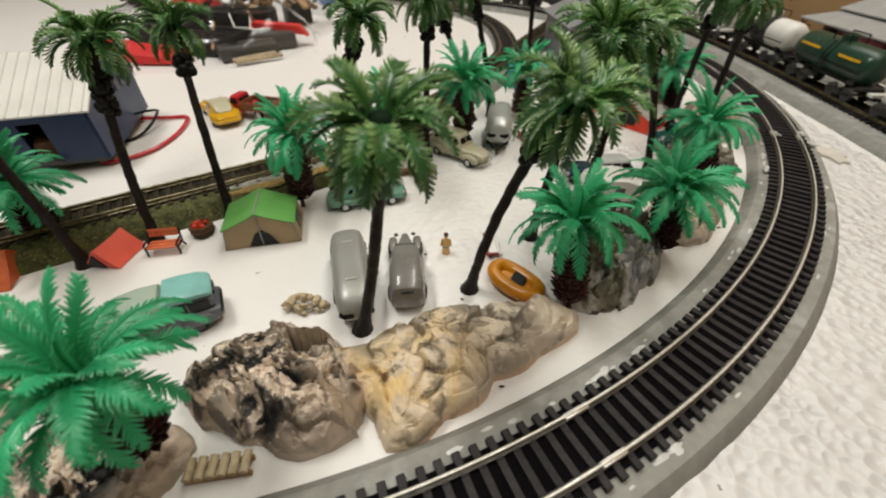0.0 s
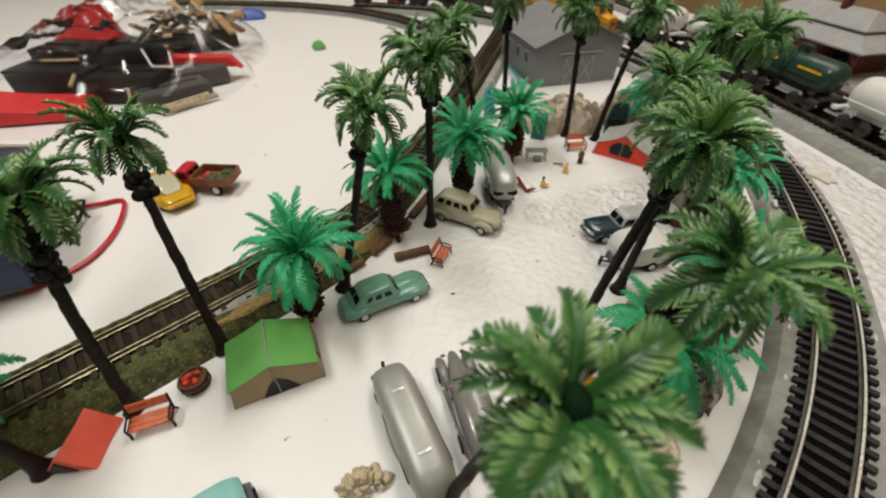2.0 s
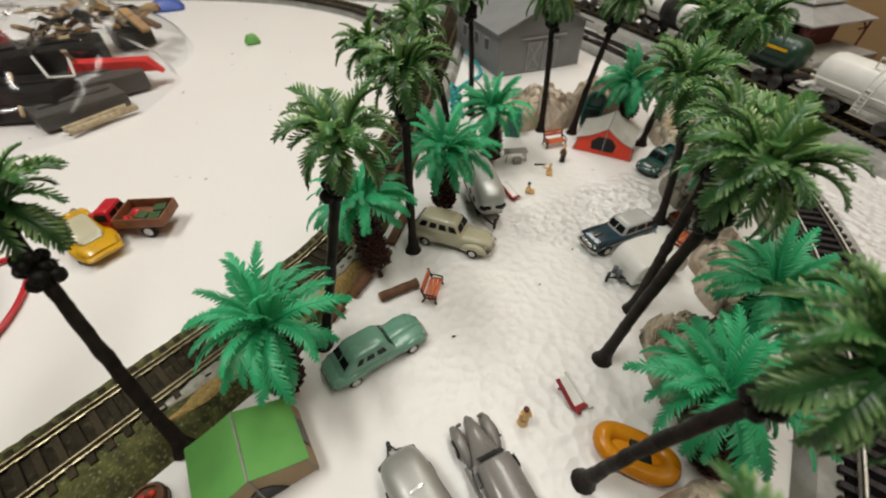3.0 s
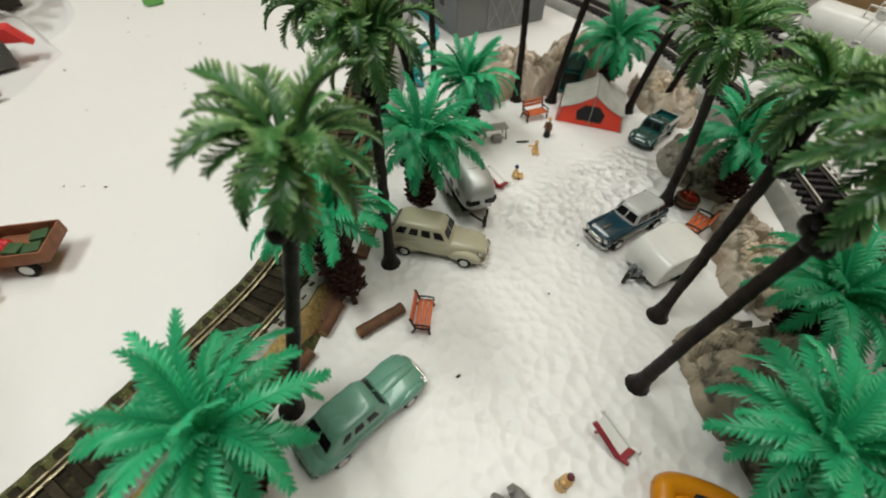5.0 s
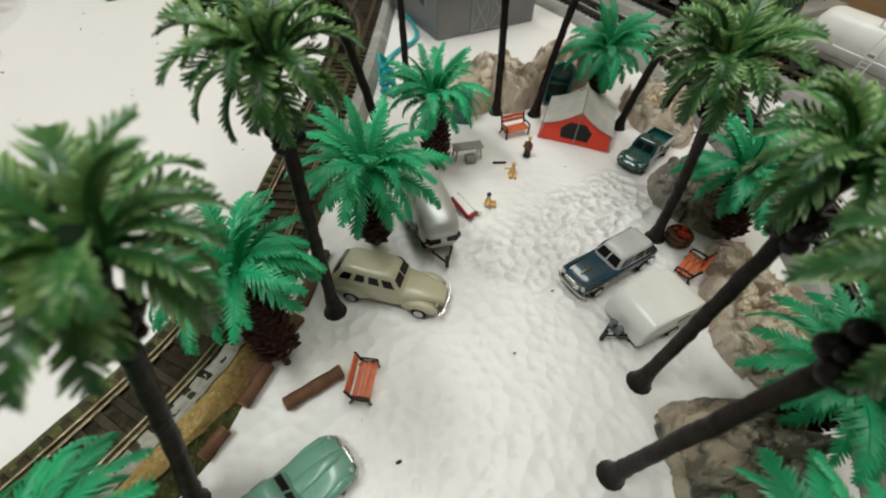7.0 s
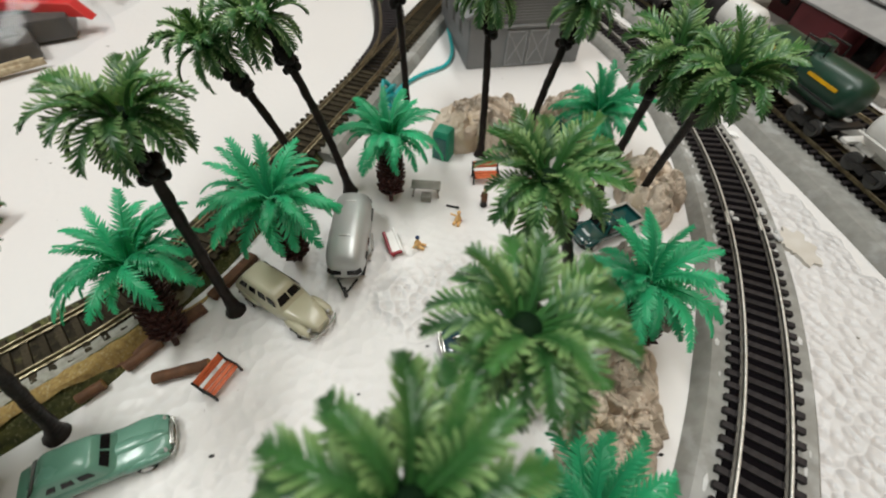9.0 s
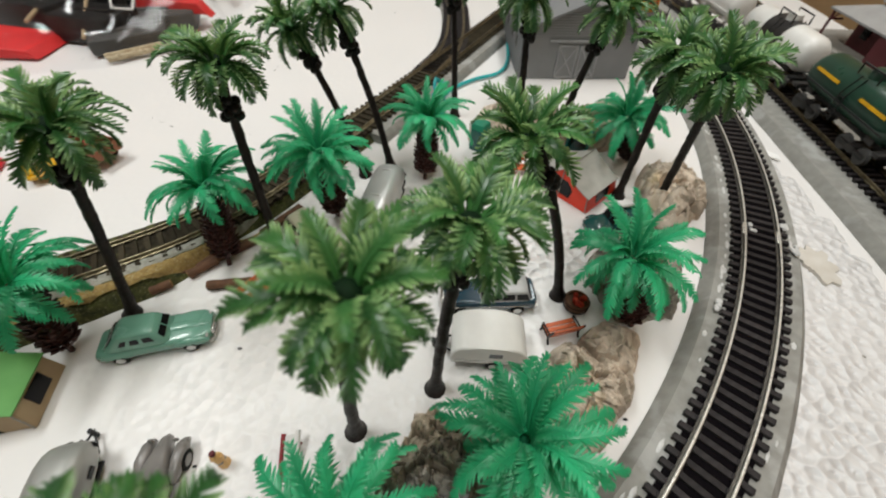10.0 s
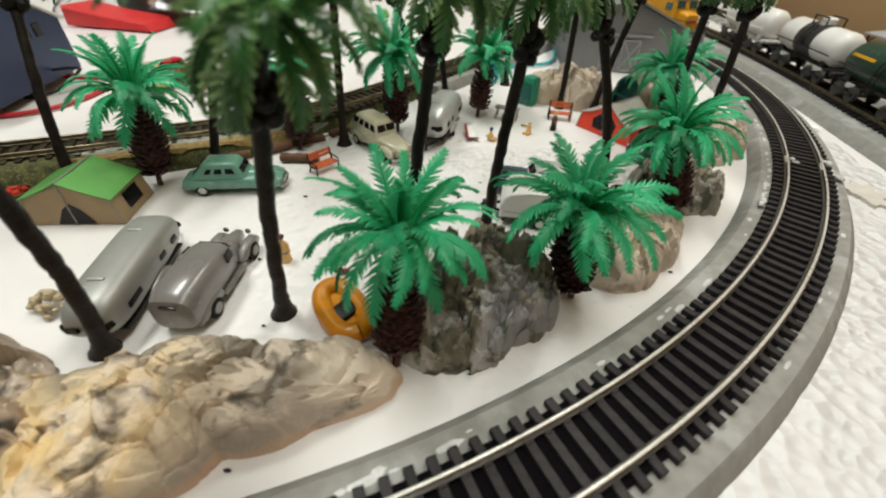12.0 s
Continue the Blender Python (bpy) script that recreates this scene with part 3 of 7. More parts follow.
def track(label, line, rails, ties=True, step=0.0064, web=WEB, sleeper=TIES):
    """Two rails on cross ties along a fine line."""
    t = thing("track", label, "track", Matrix.Identity(4), "", "structure")
    for s in (-0.0088, 0.0088):
        bm = bmesh.new()
        sweep(bm, line, rail_outline(s))
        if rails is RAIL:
            # Faces below the rail head take the darker copy, shade painted in.
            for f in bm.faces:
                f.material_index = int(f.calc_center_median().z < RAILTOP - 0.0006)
        part("rail", bm, [rails, RAIL_SHADE], t)
    # Strip laid between the ties so that the gaps read dark.
    bm = bmesh.new()
    sweep(bm, line, [(-0.0125, TOPZ - 0.001), (-0.0125, TOPZ + 0.0012), (0.0125, TOPZ + 0.0012), (0.0125, TOPZ - 0.001)])
    part("track_web", bm, web, t, "", False)
    rng = random.Random(len(line))
    skip = max(1, round(step / (line[1][0] - line[0][0]).length))
    if ties:
        for q, a in line[::skip]:
            tie = new("tie", sleeper)
            tie.parent = t
            tie.matrix_basis = Matrix.Translation((q.x, q.y, 0)) @ Matrix.Rotation(a + rng.uniform(-0.012, 0.012), 4, "Z")
    else:
        bm = bmesh.new()
        for q, a in line[::skip]:
            box(bm, (q.x, q.y, RAILTOP - 0.0037), (0.0028, 0.030, 0.0024), math.degrees(a))
        tagged(part("ties", bm, TIE, t, "", False), kind="stuff")
    return t


def bed(label, line, half_in, half_out, top, slope=0.0045, material=BED):
    bm = bmesh.new()
    sweep(bm, line, [(-half_in, -0.002), (-half_in, 0.0012), (-half_in + slope, top), (half_out - slope, top), (half_out, 0.0012), (half_out, -0.002)])
    return tagged(part("roadbed", bm, material), label, "roadbed", "", "structure")


def arc(d0, d1, step=0.0032):
    n = int(radians(abs(d1 - d0)) * CR / step)
    return [(Vector(on_curve(d0 + (d1 - d0) * i / n)), radians(d0 + (d1 - d0) * i / n + 90)) for i in range(n + 1)]


NEAR = arc(-118, 74)
bed("worn grey foam roadbed under the curved track", NEAR, 0.0250, 0.0250, TOPZ)
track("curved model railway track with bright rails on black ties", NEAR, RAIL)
LEFT = smooth_line([(-0.42, 0.055), (-0.31, 0.125), (-0.2, 0.1945), (-0.095, 0.2615), (-0.055, 0.294), (-0.025, 0.335), (0.045, 0.4635), (0.118, 0.605), (0.165, 0.70), (0.22, 0.81), (0.29, 0.93)], 0.0032)
track("straight model railway track with dull brass rails, mossy beside", LEFT, RAIL_OLD, web=DIRT, sleeper=TIES_OLD)
BRANCH = smooth_line([(0.062, 0.498), (0.080, 0.55), (0.085, 0.62), (0.080, 0.70), (0.055, 0.785), (0.005, 0.86), (-0.07, 0.93), (-0.2, 1.0), (-0.4, 1.06)], 0.0032)
track("branch track curving away across the white board", BRANCH, RAIL_OLD, ties=False)
FARLINE = smooth_line([(0.352, -0.1), (0.362, 0.1), (0.372, 0.3), (0.376, 0.42), (0.378, 0.55), (0.365, 0.72), (0.33, 0.9), (0.27, 1.1)], 0.0032)
track("outer main line track on grey roadbed", FARLINE, RAIL_OLD)
SIDING = smooth_line([(0.44, -0.1), (0.44, 0.3), (0.441, 0.46), (0.452, 0.57), (0.462, 0.7), (0.46, 0.9), (0.44, 1.2)], 0.0032)
track("siding track in front of the station", SIDING, RAIL_OLD, ties=False)
bed("grey foam roadbed under the outer main line", FARLINE[::4], 0.0355, 0.030, TOPZ)
bed("grey foam roadbed under the station siding", SIDING[::4], 0.026, 0.022, TOPZ)
bed("thin grey roadbed under the straight track", [r for r in LEFT if r[0].y > 0.40][::2], 0.017, 0.026, TOPZ)
bed("thin grey roadbed under the branch track", BRANCH[::2], 0.0165, 0.0165, TOPZ)


def moss():
    """A bank of olive ballast along the straight track."""
    bm = bmesh.new()
    line = [r for r in LEFT if r[0].y < 0.41]
    rows = []
    for q, a in line:
        ac = Vector((math.sin(a), -math.cos(a)))
        fade = min(1.0, max(0.0, (0.30 - q.y) / 0.03))
        row = []
        for k in range(15):
            s = -0.0215 + k * (0.0385 + 0.014 * fade) / 14
            v = Vector((q.x + ac.x * s, q.y + ac.y * s, 0))
            edge = min(1.0, (s + 0.0215) / 0.004, (0.017 + 0.014 * fade - s) / 0.006)
            h = -0.001 + (TOPZ + 0.0026 - (0.0012 if abs(s) < 0.012 else 0)) * max(edge, 0) + (0.0007 * noise.noise(v * 400) + 0.0006 * noise.noise(v * 900)) * max(edge, 0)
            row.append(bm.verts.new((v.x, v.y, h)))
        rows.append(row)
    for a, b in zip(rows, rows[1:]):
        for i in range(14):
            bm.faces.new((a[i], a[i + 1], b[i + 1], b[i]))
    tagged(part("ballast_bank", bm, MOSS), "olive green moss ballast along the straight track", "ballast", "", "structure")


moss()


def grit_strip(label, s0, s1, lift, material, seed):
    """A ragged strip of loose grit on the bank, on the camp side of the straight track."""
    bm = bmesh.new()
    line = [r for r in LEFT if 0.226 < r[0].y < 0.312]
    rows = []
    for i, (q, a) in enumerate(line):
        ac = Vector((math.sin(a), -math.cos(a)))
        fade = min(1.0, max(0.0, (0.30 - q.y) / 0.03))
        end = 0.017 + 0.014 * fade
        taper = min(1.0, i / 6, (len(line) - 1 - i) / 6)
        mid, half = (s0 + s1) / 2, (s1 - s0) / 2 * taper
        row = []
        for k in range(7):
            s = mid + half * (k / 3 - 1) * (1 + 0.35 * noise.noise(Vector((i * 0.33, seed, k // 4))))
            v = Vector((q.x + ac.x * s, q.y + ac.y * s, 0))
            edge = max(0.0, min(1.0, (end - s) / 0.006))
            rim = 0.0 if k in (0, 6) else lift
            h = -0.001 + (TOPZ + 0.0026) * edge + rim + (0.0007 * noise.noise(v * 400) + 0.0006 * noise.noise(v * 900)) * edge
            row.append(bm.verts.new((v.x, v.y, h)))
        rows.append(row)
    for a, b in zip(rows, rows[1:]):
        for k in range(6):
            bm.faces.new((a[k], a[k + 1], b[k + 1], b[k]))
    tagged(part("grit_strip", bm, material), label, "ballast", "", "structure")


grit_strip("pale grey grit beside the ties of the straight track", 0.0105, 0.0170, 0.0008, ASH, 3.3)
grit_strip("ochre sand along the plank edging of the track", 0.0172, 0.0250, 0.0010, OCHRE, 8.1)


def outer_foam():
    """The raised sheet of bead foam outside the curve."""
    bm = bmesh.new()
    rows = []
    for i in range(91):
        d = -112 + 100 * i / 90
        row = []
        for k in range(30):
            r = CR + 0.0245 + 0.012 * k
            x, y = on_curve(d, r)
            v = Vector((x, y, 0))
            h = 0.0012 + 0.0011 * noise.noise(v * 60) + 0.0006 * noise.noise(v * 150)
            row.append(bm.verts.new((min(x, 0.335 - 0.0002 * k), y, h if x < 0.33 else -0.002)))
        rows.append(row)
    for a, b in zip(rows, rows[1:]):
        for k in range(29):
            bm.faces.new((a[k], a[k + 1], b[k + 1], b[k]))
    tagged(part("foam_sheet", bm, FOAM), "lumpy white bead foam sheet outside the curve", "foam sheet", "", "structure")


outer_foam()


# ---- palms ----
def frond_mesh(name, length, width, e0, e1, pairs, bulk, material, sweep_deg=52, fold=0.2, solid=0.45, first=0.10, blunt=0.4):
    """A plastic palm frond along +x from elevation e0 to e1: a ribbed blade, cut into pointed leaflets along both sides."""
    bm = bmesh.new()
    n = 12
    pts, p = [Vector((0, 0, 0))], Vector((0, 0, 0))
    for i in range(n):
        a = radians(e0 + (e1 - e0) * ((i + 0.5) / n) ** 1.25)
        p = p + Vector((math.cos(a), 0, math.sin(a))) * (length / n)
        pts.append(p.copy())
    tube(bm, pts, [bulk * (1 - 0.75 * i / n) for i in range(n + 1)], 5)

    def at(u):
        f = min(max(u, 0), 0.9999) * n
        i = int(f)
        q = pts[i].lerp(pts[i + 1], f - i)
        d = (pts[i + 1] - pts[i]).normalized()
        return q, d

    rng = random.Random(name)
    for side in (-1, 1):
        for k in range(pairs):
            u = first + (0.99 - first) * (k + 0.35 * (side > 0)) / pairs
            q, d = at(u)
            up = Vector((-d.z, 0, d.x))
            w = width * (math.sin(math.pi * min(1, 0.16 + 0.79 * u)) ** 0.75) * rng.uniform(0.82, 1.14)
            sw = radians(sweep_deg - 20 * u + rng.uniform(-6, 6))
            out = Vector((0, side, 0)) * math.sin(sw) + d * math.cos(sw)
            drop = up * (w * fold * rng.uniform(0.6, 1.3))
            tip = q + out * w - drop
            mid = q + out * (w * solid) - drop * 0.15
            hw = d * (length * (0.99 - first) / pairs * 0.52)
            a0, a1 = bm.verts.new(q - hw + up * bulk * 0.3), bm.verts.new(q + hw + up * bulk * 0.3)
            m0, m1 = bm.verts.new(mid - hw * 0.92), bm.verts.new(mid + hw * 0.80)
            mt = bm.verts.new(mid + up * bulk * 0.45)
            far = mid.lerp(tip, 0.6)
            f0, f1 = bm.verts.new(far - hw * (0.06 + blunt)), bm.verts.new(far + hw * (blunt - 0.06))
            ft = bm.verts.new(far + up * bulk * 0.25)
            tp = bm.verts.new(tip)
            for face in ((a0, a1, mt), (a0, mt, m0), (a1, m1, mt), (m0, mt, ft), (m0, ft, f0), (mt, m1, ft), (m1, f1, ft), (f0, ft, tp), (ft, f1, tp)):
                bm.faces.new(face)
    bmesh.ops.recalc_face_normals(bm, faces=bm.faces)
    me = bpy.data.meshes.new(name)
    bm.to_mesh(me)
    bm.free()
    me.materials.append(material)
    me.shade_smooth()
    me.set_sharp_from_angle(angle=radians(50))
    return me


TALL = {
    "up": [frond_mesh("frond_up%d" % i, 0.0214, 0.0052, e, d, 11, 0.0010, LEAF_UP, 56, -0.22, 0.64, 0.22, 0.60) for i, (e, d) in enumerate(((83, 10), (72, -18), (60, -42)))],
    "out": [frond_mesh("frond_out%d" % i, 0.0216, 0.0053, e, d, 11, 0.0010, LEAF, 56, -0.18, 0.64, 0.20, 0.60) for i, (e, d) in enumerate(((62, -42), (50, -58), (36, -70)))],
    "low": [frond_mesh("frond_low%d" % i, 0.0204, 0.0053, e, d, 11, 0.0010, LEAF, 56, -0.16, 0.64, 0.16, 0.60) for i, (e, d) in enumerate(((-4, -92), (-22, -98), (-40, -100)))],
}
SHORT = {
    "up": [frond_mesh("blade_up%d" % i, 0.0285, 0.0051, e, d, 16, 0.0008, EMER, 58, 0.16, 0.52) for i, (e, d) in enumerate(((86, 34), (76, 4), (66, -18)))],
    "out": [frond_mesh("blade_out%d" % i, 0.0315, 0.0051, e, d, 18, 0.0008, EMER, 58, 0.16, 0.52) for i, (e, d) in enumerate(((56, -38), (44, -58), (32, -72)))],
    "low": [frond_mesh("blade_low%d" % i, 0.0265, 0.0051, e, d, 16, 0.0008, EMER, 58, 0.16, 0.50) for i, (e, d) in enumerate(((12, -84), (-4, -92)))],
}


def crown(parent, kinds, plan, c, rng, tilt=(0, 0), hub=0.0024, twist=0.45):
    lean = Matrix.Rotation(tilt[0], 4, "X") @ Matrix.Rotation(tilt[1], 4, "Y")
    for kind, count, start in plan:
        for k in range(count):
            ob = new("frond", rng.choice(kinds[kind]))
            ob.parent = parent
            a = 2 * math.pi * (k + start + rng.uniform(-0.22, 0.22)) / count
            s = rng.uniform(0.84, 1.12)
            ob.matrix_basis = Matrix.Translation(c) @ lean @ Matrix.Rotation(a, 4, "Z") @ Matrix.Rotation(rng.uniform(-0.16, 0.16), 4, "Y") @ Matrix.Translation((hub, 0, 0)) @ Matrix.Rotation(rng.uniform(-twist, twist), 4, "X") @ Matrix.Scale(s, 4)


def tall_palm(x, y, cx, cy, cz, seed, bow=None, bend=0.25, fruit=1.0, label="tall toy palm with deep green fronds on a dark curved trunk"):
    rng = random.Random(seed)
    t = thing("tall_palm", label, "palm tree", pose(x, y, -0.0008), "tall palms in the camp")
    top = Vector((cx - x, cy - y, cz))
    ctrl = Vector((top.x * bend, top.y * bend, cz * 0.52))
    if bow:
        ctrl = Vector((bow[0] - x, bow[1] - y, bow[2]))
    n = 54
    pts = bezier((0, 0, 0), ctrl, top, n)
    rad = []
    for i, p in enumerate(pts):
        u = i / n
        wob = noise.noise(Vector((seed * 0.37, 0, u * 26))) * 0.00030 + noise.noise(Vector((seed * 0.37, 5, u * 70))) * 0.00014
        rad.append(0.00235 - 0.0003 * u + 0.0028 * math.exp(-p.z / 0.0042) + wob + (0.0006 if u > 0.9 else 0))
        if 2 < i < n - 3:
            pts[i] = p + Vector((noise.noise(Vector((seed, 1, u * 14))), noise.noise(Vector((seed, 2, u * 14))), 0)) * 0.00035
    bm = bmesh.new()
    tube(bm, pts[:-4], rad[:-4], 12)
    for v in bm.verts:
        v.co += Vector((noise.noise(v.co * 420), noise.noise(v.co * 420 + Vector((9, 0, 0))), 0)) * 0.00022
    part("trunk", bm, TRUNK, t)
    bm = bmesh.new()
    many = int(13 * fruit)
    for k in range(many):
        a = k * 2.4 + seed
        base = pts[int(n * (0.80 + 0.085 * (fruit * (k / many - 1) + 0.5)))]
        ball(bm, base + Vector((0.0031 * math.cos(a), 0.0031 * math.sin(a), 0)), rng.uniform(0.0017, 0.0030), 8)
    part("boss", bm, KNOB, t, "cluster of black nut-like bosses")
    # Added dark ball: stands for the shaded hollow amid the fronds.
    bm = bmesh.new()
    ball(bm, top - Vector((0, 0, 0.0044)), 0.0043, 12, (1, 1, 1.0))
    part("crown_hollow", bm, CROWN_SHADE, t, "dark green ball standing for the shade in the crown")
    axis = (pts[-1] - pts[-8]).normalized()
    crown(t, TALL, (("up", 5, 0.0), ("up", 6, 0.5), ("out", 9, 0.2), ("out", 8, 0.6), ("low", 8, 0.1), ("low", 5, 0.6)), top - Vector((0, 0, 0.004)), rng, (-axis.y * 0.5, axis.x * 0.5), 0.0030, 0.25)
    return t


def cone_mesh():
    """A pine cone trunk on a thin peg, with rows of spreading scales."""
    bm = bmesh.new()
    tube(bm, [(0, 0, 0), (0, 0, 0.0062)], [0.0016, 0.0016], 7)
    prof = [(0.0045, 0.0024), (0.0070, 0.0062), (0.0110, 0.0076), (0.0160, 0.0074), (0.0210, 0.0060), (0.0270, 0.0034)]
    tube(bm, [(0, 0, z) for z, _ in prof], [r for _, r in prof], 14)
    rng = random.Random(8)
    for i in range(14):
        z = 0.0054 + i * 0.00168
        r = 0.0070 * (1.0 - 0.50 * abs((i / 1.4 - 3.2) / 7.2) ** 1.7)
        for k in range(12):
            a = 2 * math.pi * (k + 0.5 * (i % 2)) / 12 + rng.uniform(-0.08, 0.08)
            m = Matrix.Translation((r * math.cos(a), r * math.sin(a), z)) @ Matrix.Rotation(a, 4, "Z") @ Matrix.Rotation(-0.15 + rng.uniform(-0.35, 0.25), 4, "Y")
            plate(bm, [m @ Vector(p) for p in ((-0.0020, -0.0009, 0), (0.0010, -0.0016, 0.0002), (0.0037, 0, 0.0010), (0.0010, 0.0016, 0.0002), (-0.0020, 0.0009, 0))], 0.0007)
    bmesh.ops.recalc_face_normals(bm, faces=bm.faces)
    me = bpy.data.meshes.new("cone_trunk")
    bm.to_mesh(me)
    bm.free()
    me.materials.append(CONE)
    return me


CONES = cone_mesh()


def short_palm(x, y, cx, cy, cz, foot=0.0, seed=0, label="short toy palm, emerald fronds on a brown cone trunk"):
    rng = random.Random(seed)
    t = thing("short_palm", label, "palm tree", pose(x, y, foot), "short palms in the camp")
    cz -= foot
    d = Vector((cx - x, cy - y, max(cz - 0.012, 0.02)))
    cone = new("cone_trunk", CONES)
    cone.parent = t
    cone.matrix_basis = Vector((0, 0, 1)).rotation_difference(d).to_matrix().to_4x4() @ Matrix.Rotation(rng.uniform(0, 6), 4, "Z") @ Matrix.Diagonal((0.84, 0.84, max(0.9, (cz - 0.009) / 0.030), 1))
    # Added ball, darker than the fronds, in place of shade at their roots.
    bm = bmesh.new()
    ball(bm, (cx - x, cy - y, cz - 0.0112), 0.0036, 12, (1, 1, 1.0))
    part("crown_hollow", bm, CROWN_SHADE_EMER, t, "deep emerald ball standing for the shade in the crown")
    axis = d.normalized()
    crown(t, SHORT, (("up", 6, 0.0), ("up", 8, 0.5), ("out", 11, 0.25), ("out", 10, 0.7), ("low", 10, 0.4)), Vector((cx - x, cy - y, cz - 0.007)), rng, (-axis.y * 0.5, axis.x * 0.5))
    return t


for row in (
    (-0.164, 0.178, -0.157, 0.196, 0.104), (-0.131, 0.203, -0.148, 0.246, 0.100), (-0.0359, 0.1144, -0.016, 0.098, 0.107, (-0.0216, 0.1139, 0.0593)), (0.0135, 0.140, 0.040, 0.122, 0.105),
    (0.0508, 0.1817, 0.0655, 0.1757, 0.111), (0.0827, 0.2015, 0.0916, 0.204, 0.105), (0.1456, 0.2551, 0.113, 0.251, 0.102), (-0.0128, 0.2823, -0.010, 0.288, 0.108),
    (-0.072, 0.2333, -0.045, 0.240, 0.107, (-0.056, 0.237, 0.056)), (0.043, 0.362, 0.019, 0.362, 0.106), (0.026, 0.352, -0.010, 0.372, 0.092), (0.133, 0.389, 0.128, 0.395, 0.106), (0.156, 0.376, 0.172, 0.372, 0.106), (0.199, 0.340, 0.184, 0.311, 0.108),
    (0.222, 0.332, 0.193, 0.290, 0.110), (0.087, 0.436, 0.082, 0.440, 0.106), (-0.19, 0.157, -0.207, 0.164, 0.100),
):
    tall_palm(*row[:5], seed=len(bpy.data.objects), bow=row[5] if len(row) > 5 else None, fruit=1.9 if row[0] == -0.164 else 1.0)
for row in (
    (-0.092, 0.058, -0.091, 0.055, 0.061, 0.012), (-0.089, 0.212, -0.086, 0.216, 0.053), (0.016, 0.310, 0.0155, 0.305, 0.056), (0.068, 0.350, 0.070, 0.358, 0.047),
    (-0.036, 0.267, -0.039, 0.283, 0.049), (0.059, 0.125, 0.058, 0.141, 0.048), (0.120, 0.168, 0.113, 0.169, 0.047), (0.180, 0.238, 0.168, 0.247, 0.048),
    (0.220, 0.384, 0.201, 0.372, 0.046), (-0.226, 0.182, -0.217, 0.171, 0.047),
):
    short_palm(*row, seed=len(bpy.data.objects))


# ---- rocks ----
def rock(outline, height, seed, material, label, power=3.0, rough=1.0, z0=-0.002, hollow=None, grain=1.0):
    """A cast rock over a star-shaped outline in the plan."""
    c = Vector((sum(p[0] for p in outline) / len(outline), sum(p[1] for p in outline) / len(outline)))
    polar = sorted((math.atan2(y - c.y, x - c.x), math.hypot(x - c.x, y - c.y)) for x, y in outline)
    ang = [p[0] for p in polar]
    rad = [p[1] for p in polar]
    ang = [ang[-1] - 2 * math.pi, *ang, ang[0] + 2 * math.pi]
    rad = [rad[-1], *rad, rad[0]]
    span = sum(rad) / len(rad)
    bm = bmesh.new()
    na, nr = 216, 58
    rng = random.Random(seed)
    shift = Vector((seed * 3.1, seed * 1.7, seed * 0.9))
    sides = []
    for k in range(9):
        a = 2 * math.pi * (k + rng.uniform(-0.3, 0.3)) / 9
        sides.append((math.cos(a), math.sin(a), rng.uniform(0.25, 0.95), rng.uniform(0.86, 1.12)))

    def facets(w, size, seedv):
        """Flat tilted chips with crisp borders, and how near the border is."""
        d, p = noise.voronoi(w * size)
        q = p[0]
        tilt = noise.noise_vector(q * 3.7 + seedv)
        return tilt.dot(w * size - q) * 1.5 + 0.8 * tilt.z, d[1] - d[0]

    rings = []
    for j in range(nr + 1):
        u = (j / nr) ** 0.8
        ring = []
        for k in range(na):
            a = -math.pi + 2 * math.pi * k / na
            r = float(np.interp(a, ang, rad)) * u
            v = Vector((r * math.cos(a), r * math.sin(a), 0))
            w = (v / span) * 1.6 + shift
            w.z = seed * 0.37
            warp = noise.noise_vector(w * 1.7) * 0.22
            body = max(0.0, 1 - u ** power) ** 0.5
            slab_z = min(h - sl * (cx * v.x + cy * v.y) / span * 0.55 for cx, cy, sl, h in sides)
            big, gap1 = facets(w + warp, 1.5, Vector((1, 2, 3)))
            mid, gap2 = facets(w + warp, 3.8, Vector((4, 5, 6)))
            small, gap3 = facets(w + warp * 0.6, 8.5, Vector((7, 8, 9)))
            cut = math.exp(-gap1 * 26) * 0.10 + math.exp(-gap2 * 30) * 0.04
            fine = noise.noise(w * 9) * 0.8 + noise.noise(w * 20) * 0.6
            z = height * body * (0.92 * max(slab_z, 0.25) + rough * (0.34 * big + grain * (0.19 * mid + 0.075 * small) - cut) + rough * grain * 0.035 * fine)
            if hollow:
                near = max(0.0, 1 - math.hypot(v.x - hollow[0], v.y - hollow[1]) / hollow[2]) ** 0.5
                z -= hollow[3] * near * max(0.0, min(1.0, 0.5 + 5 * noise.noise(v * 95 + shift)))
            push = 1 + rough * (0.06 * big + 0.03 * mid) * u
            ring.append((v.x * push, v.y * push, max(z, 0.0002) + (z0 if j == nr else 0)))
        rings.append(ring)
    top = bm.verts.new(rings[0][0])
    made = [[bm.verts.new(p) for p in ring] for ring in rings[1:]]
    for k in range(na):
        bm.faces.new((top, made[0][k], made[0][(k + 1) % na]))
    for a, b in zip(made, made[1:]):
        for k in range(na):
            bm.faces.new((a[k], b[k], b[(k + 1) % na], a[(k + 1) % na]))
    bm.faces.new(made[-1][::-1])
    ob = tagged(part("rock", bm, material), label, "rock", "cast rocks round the camp")
    ob.location = (c.x, c.y, 0)
    return ob


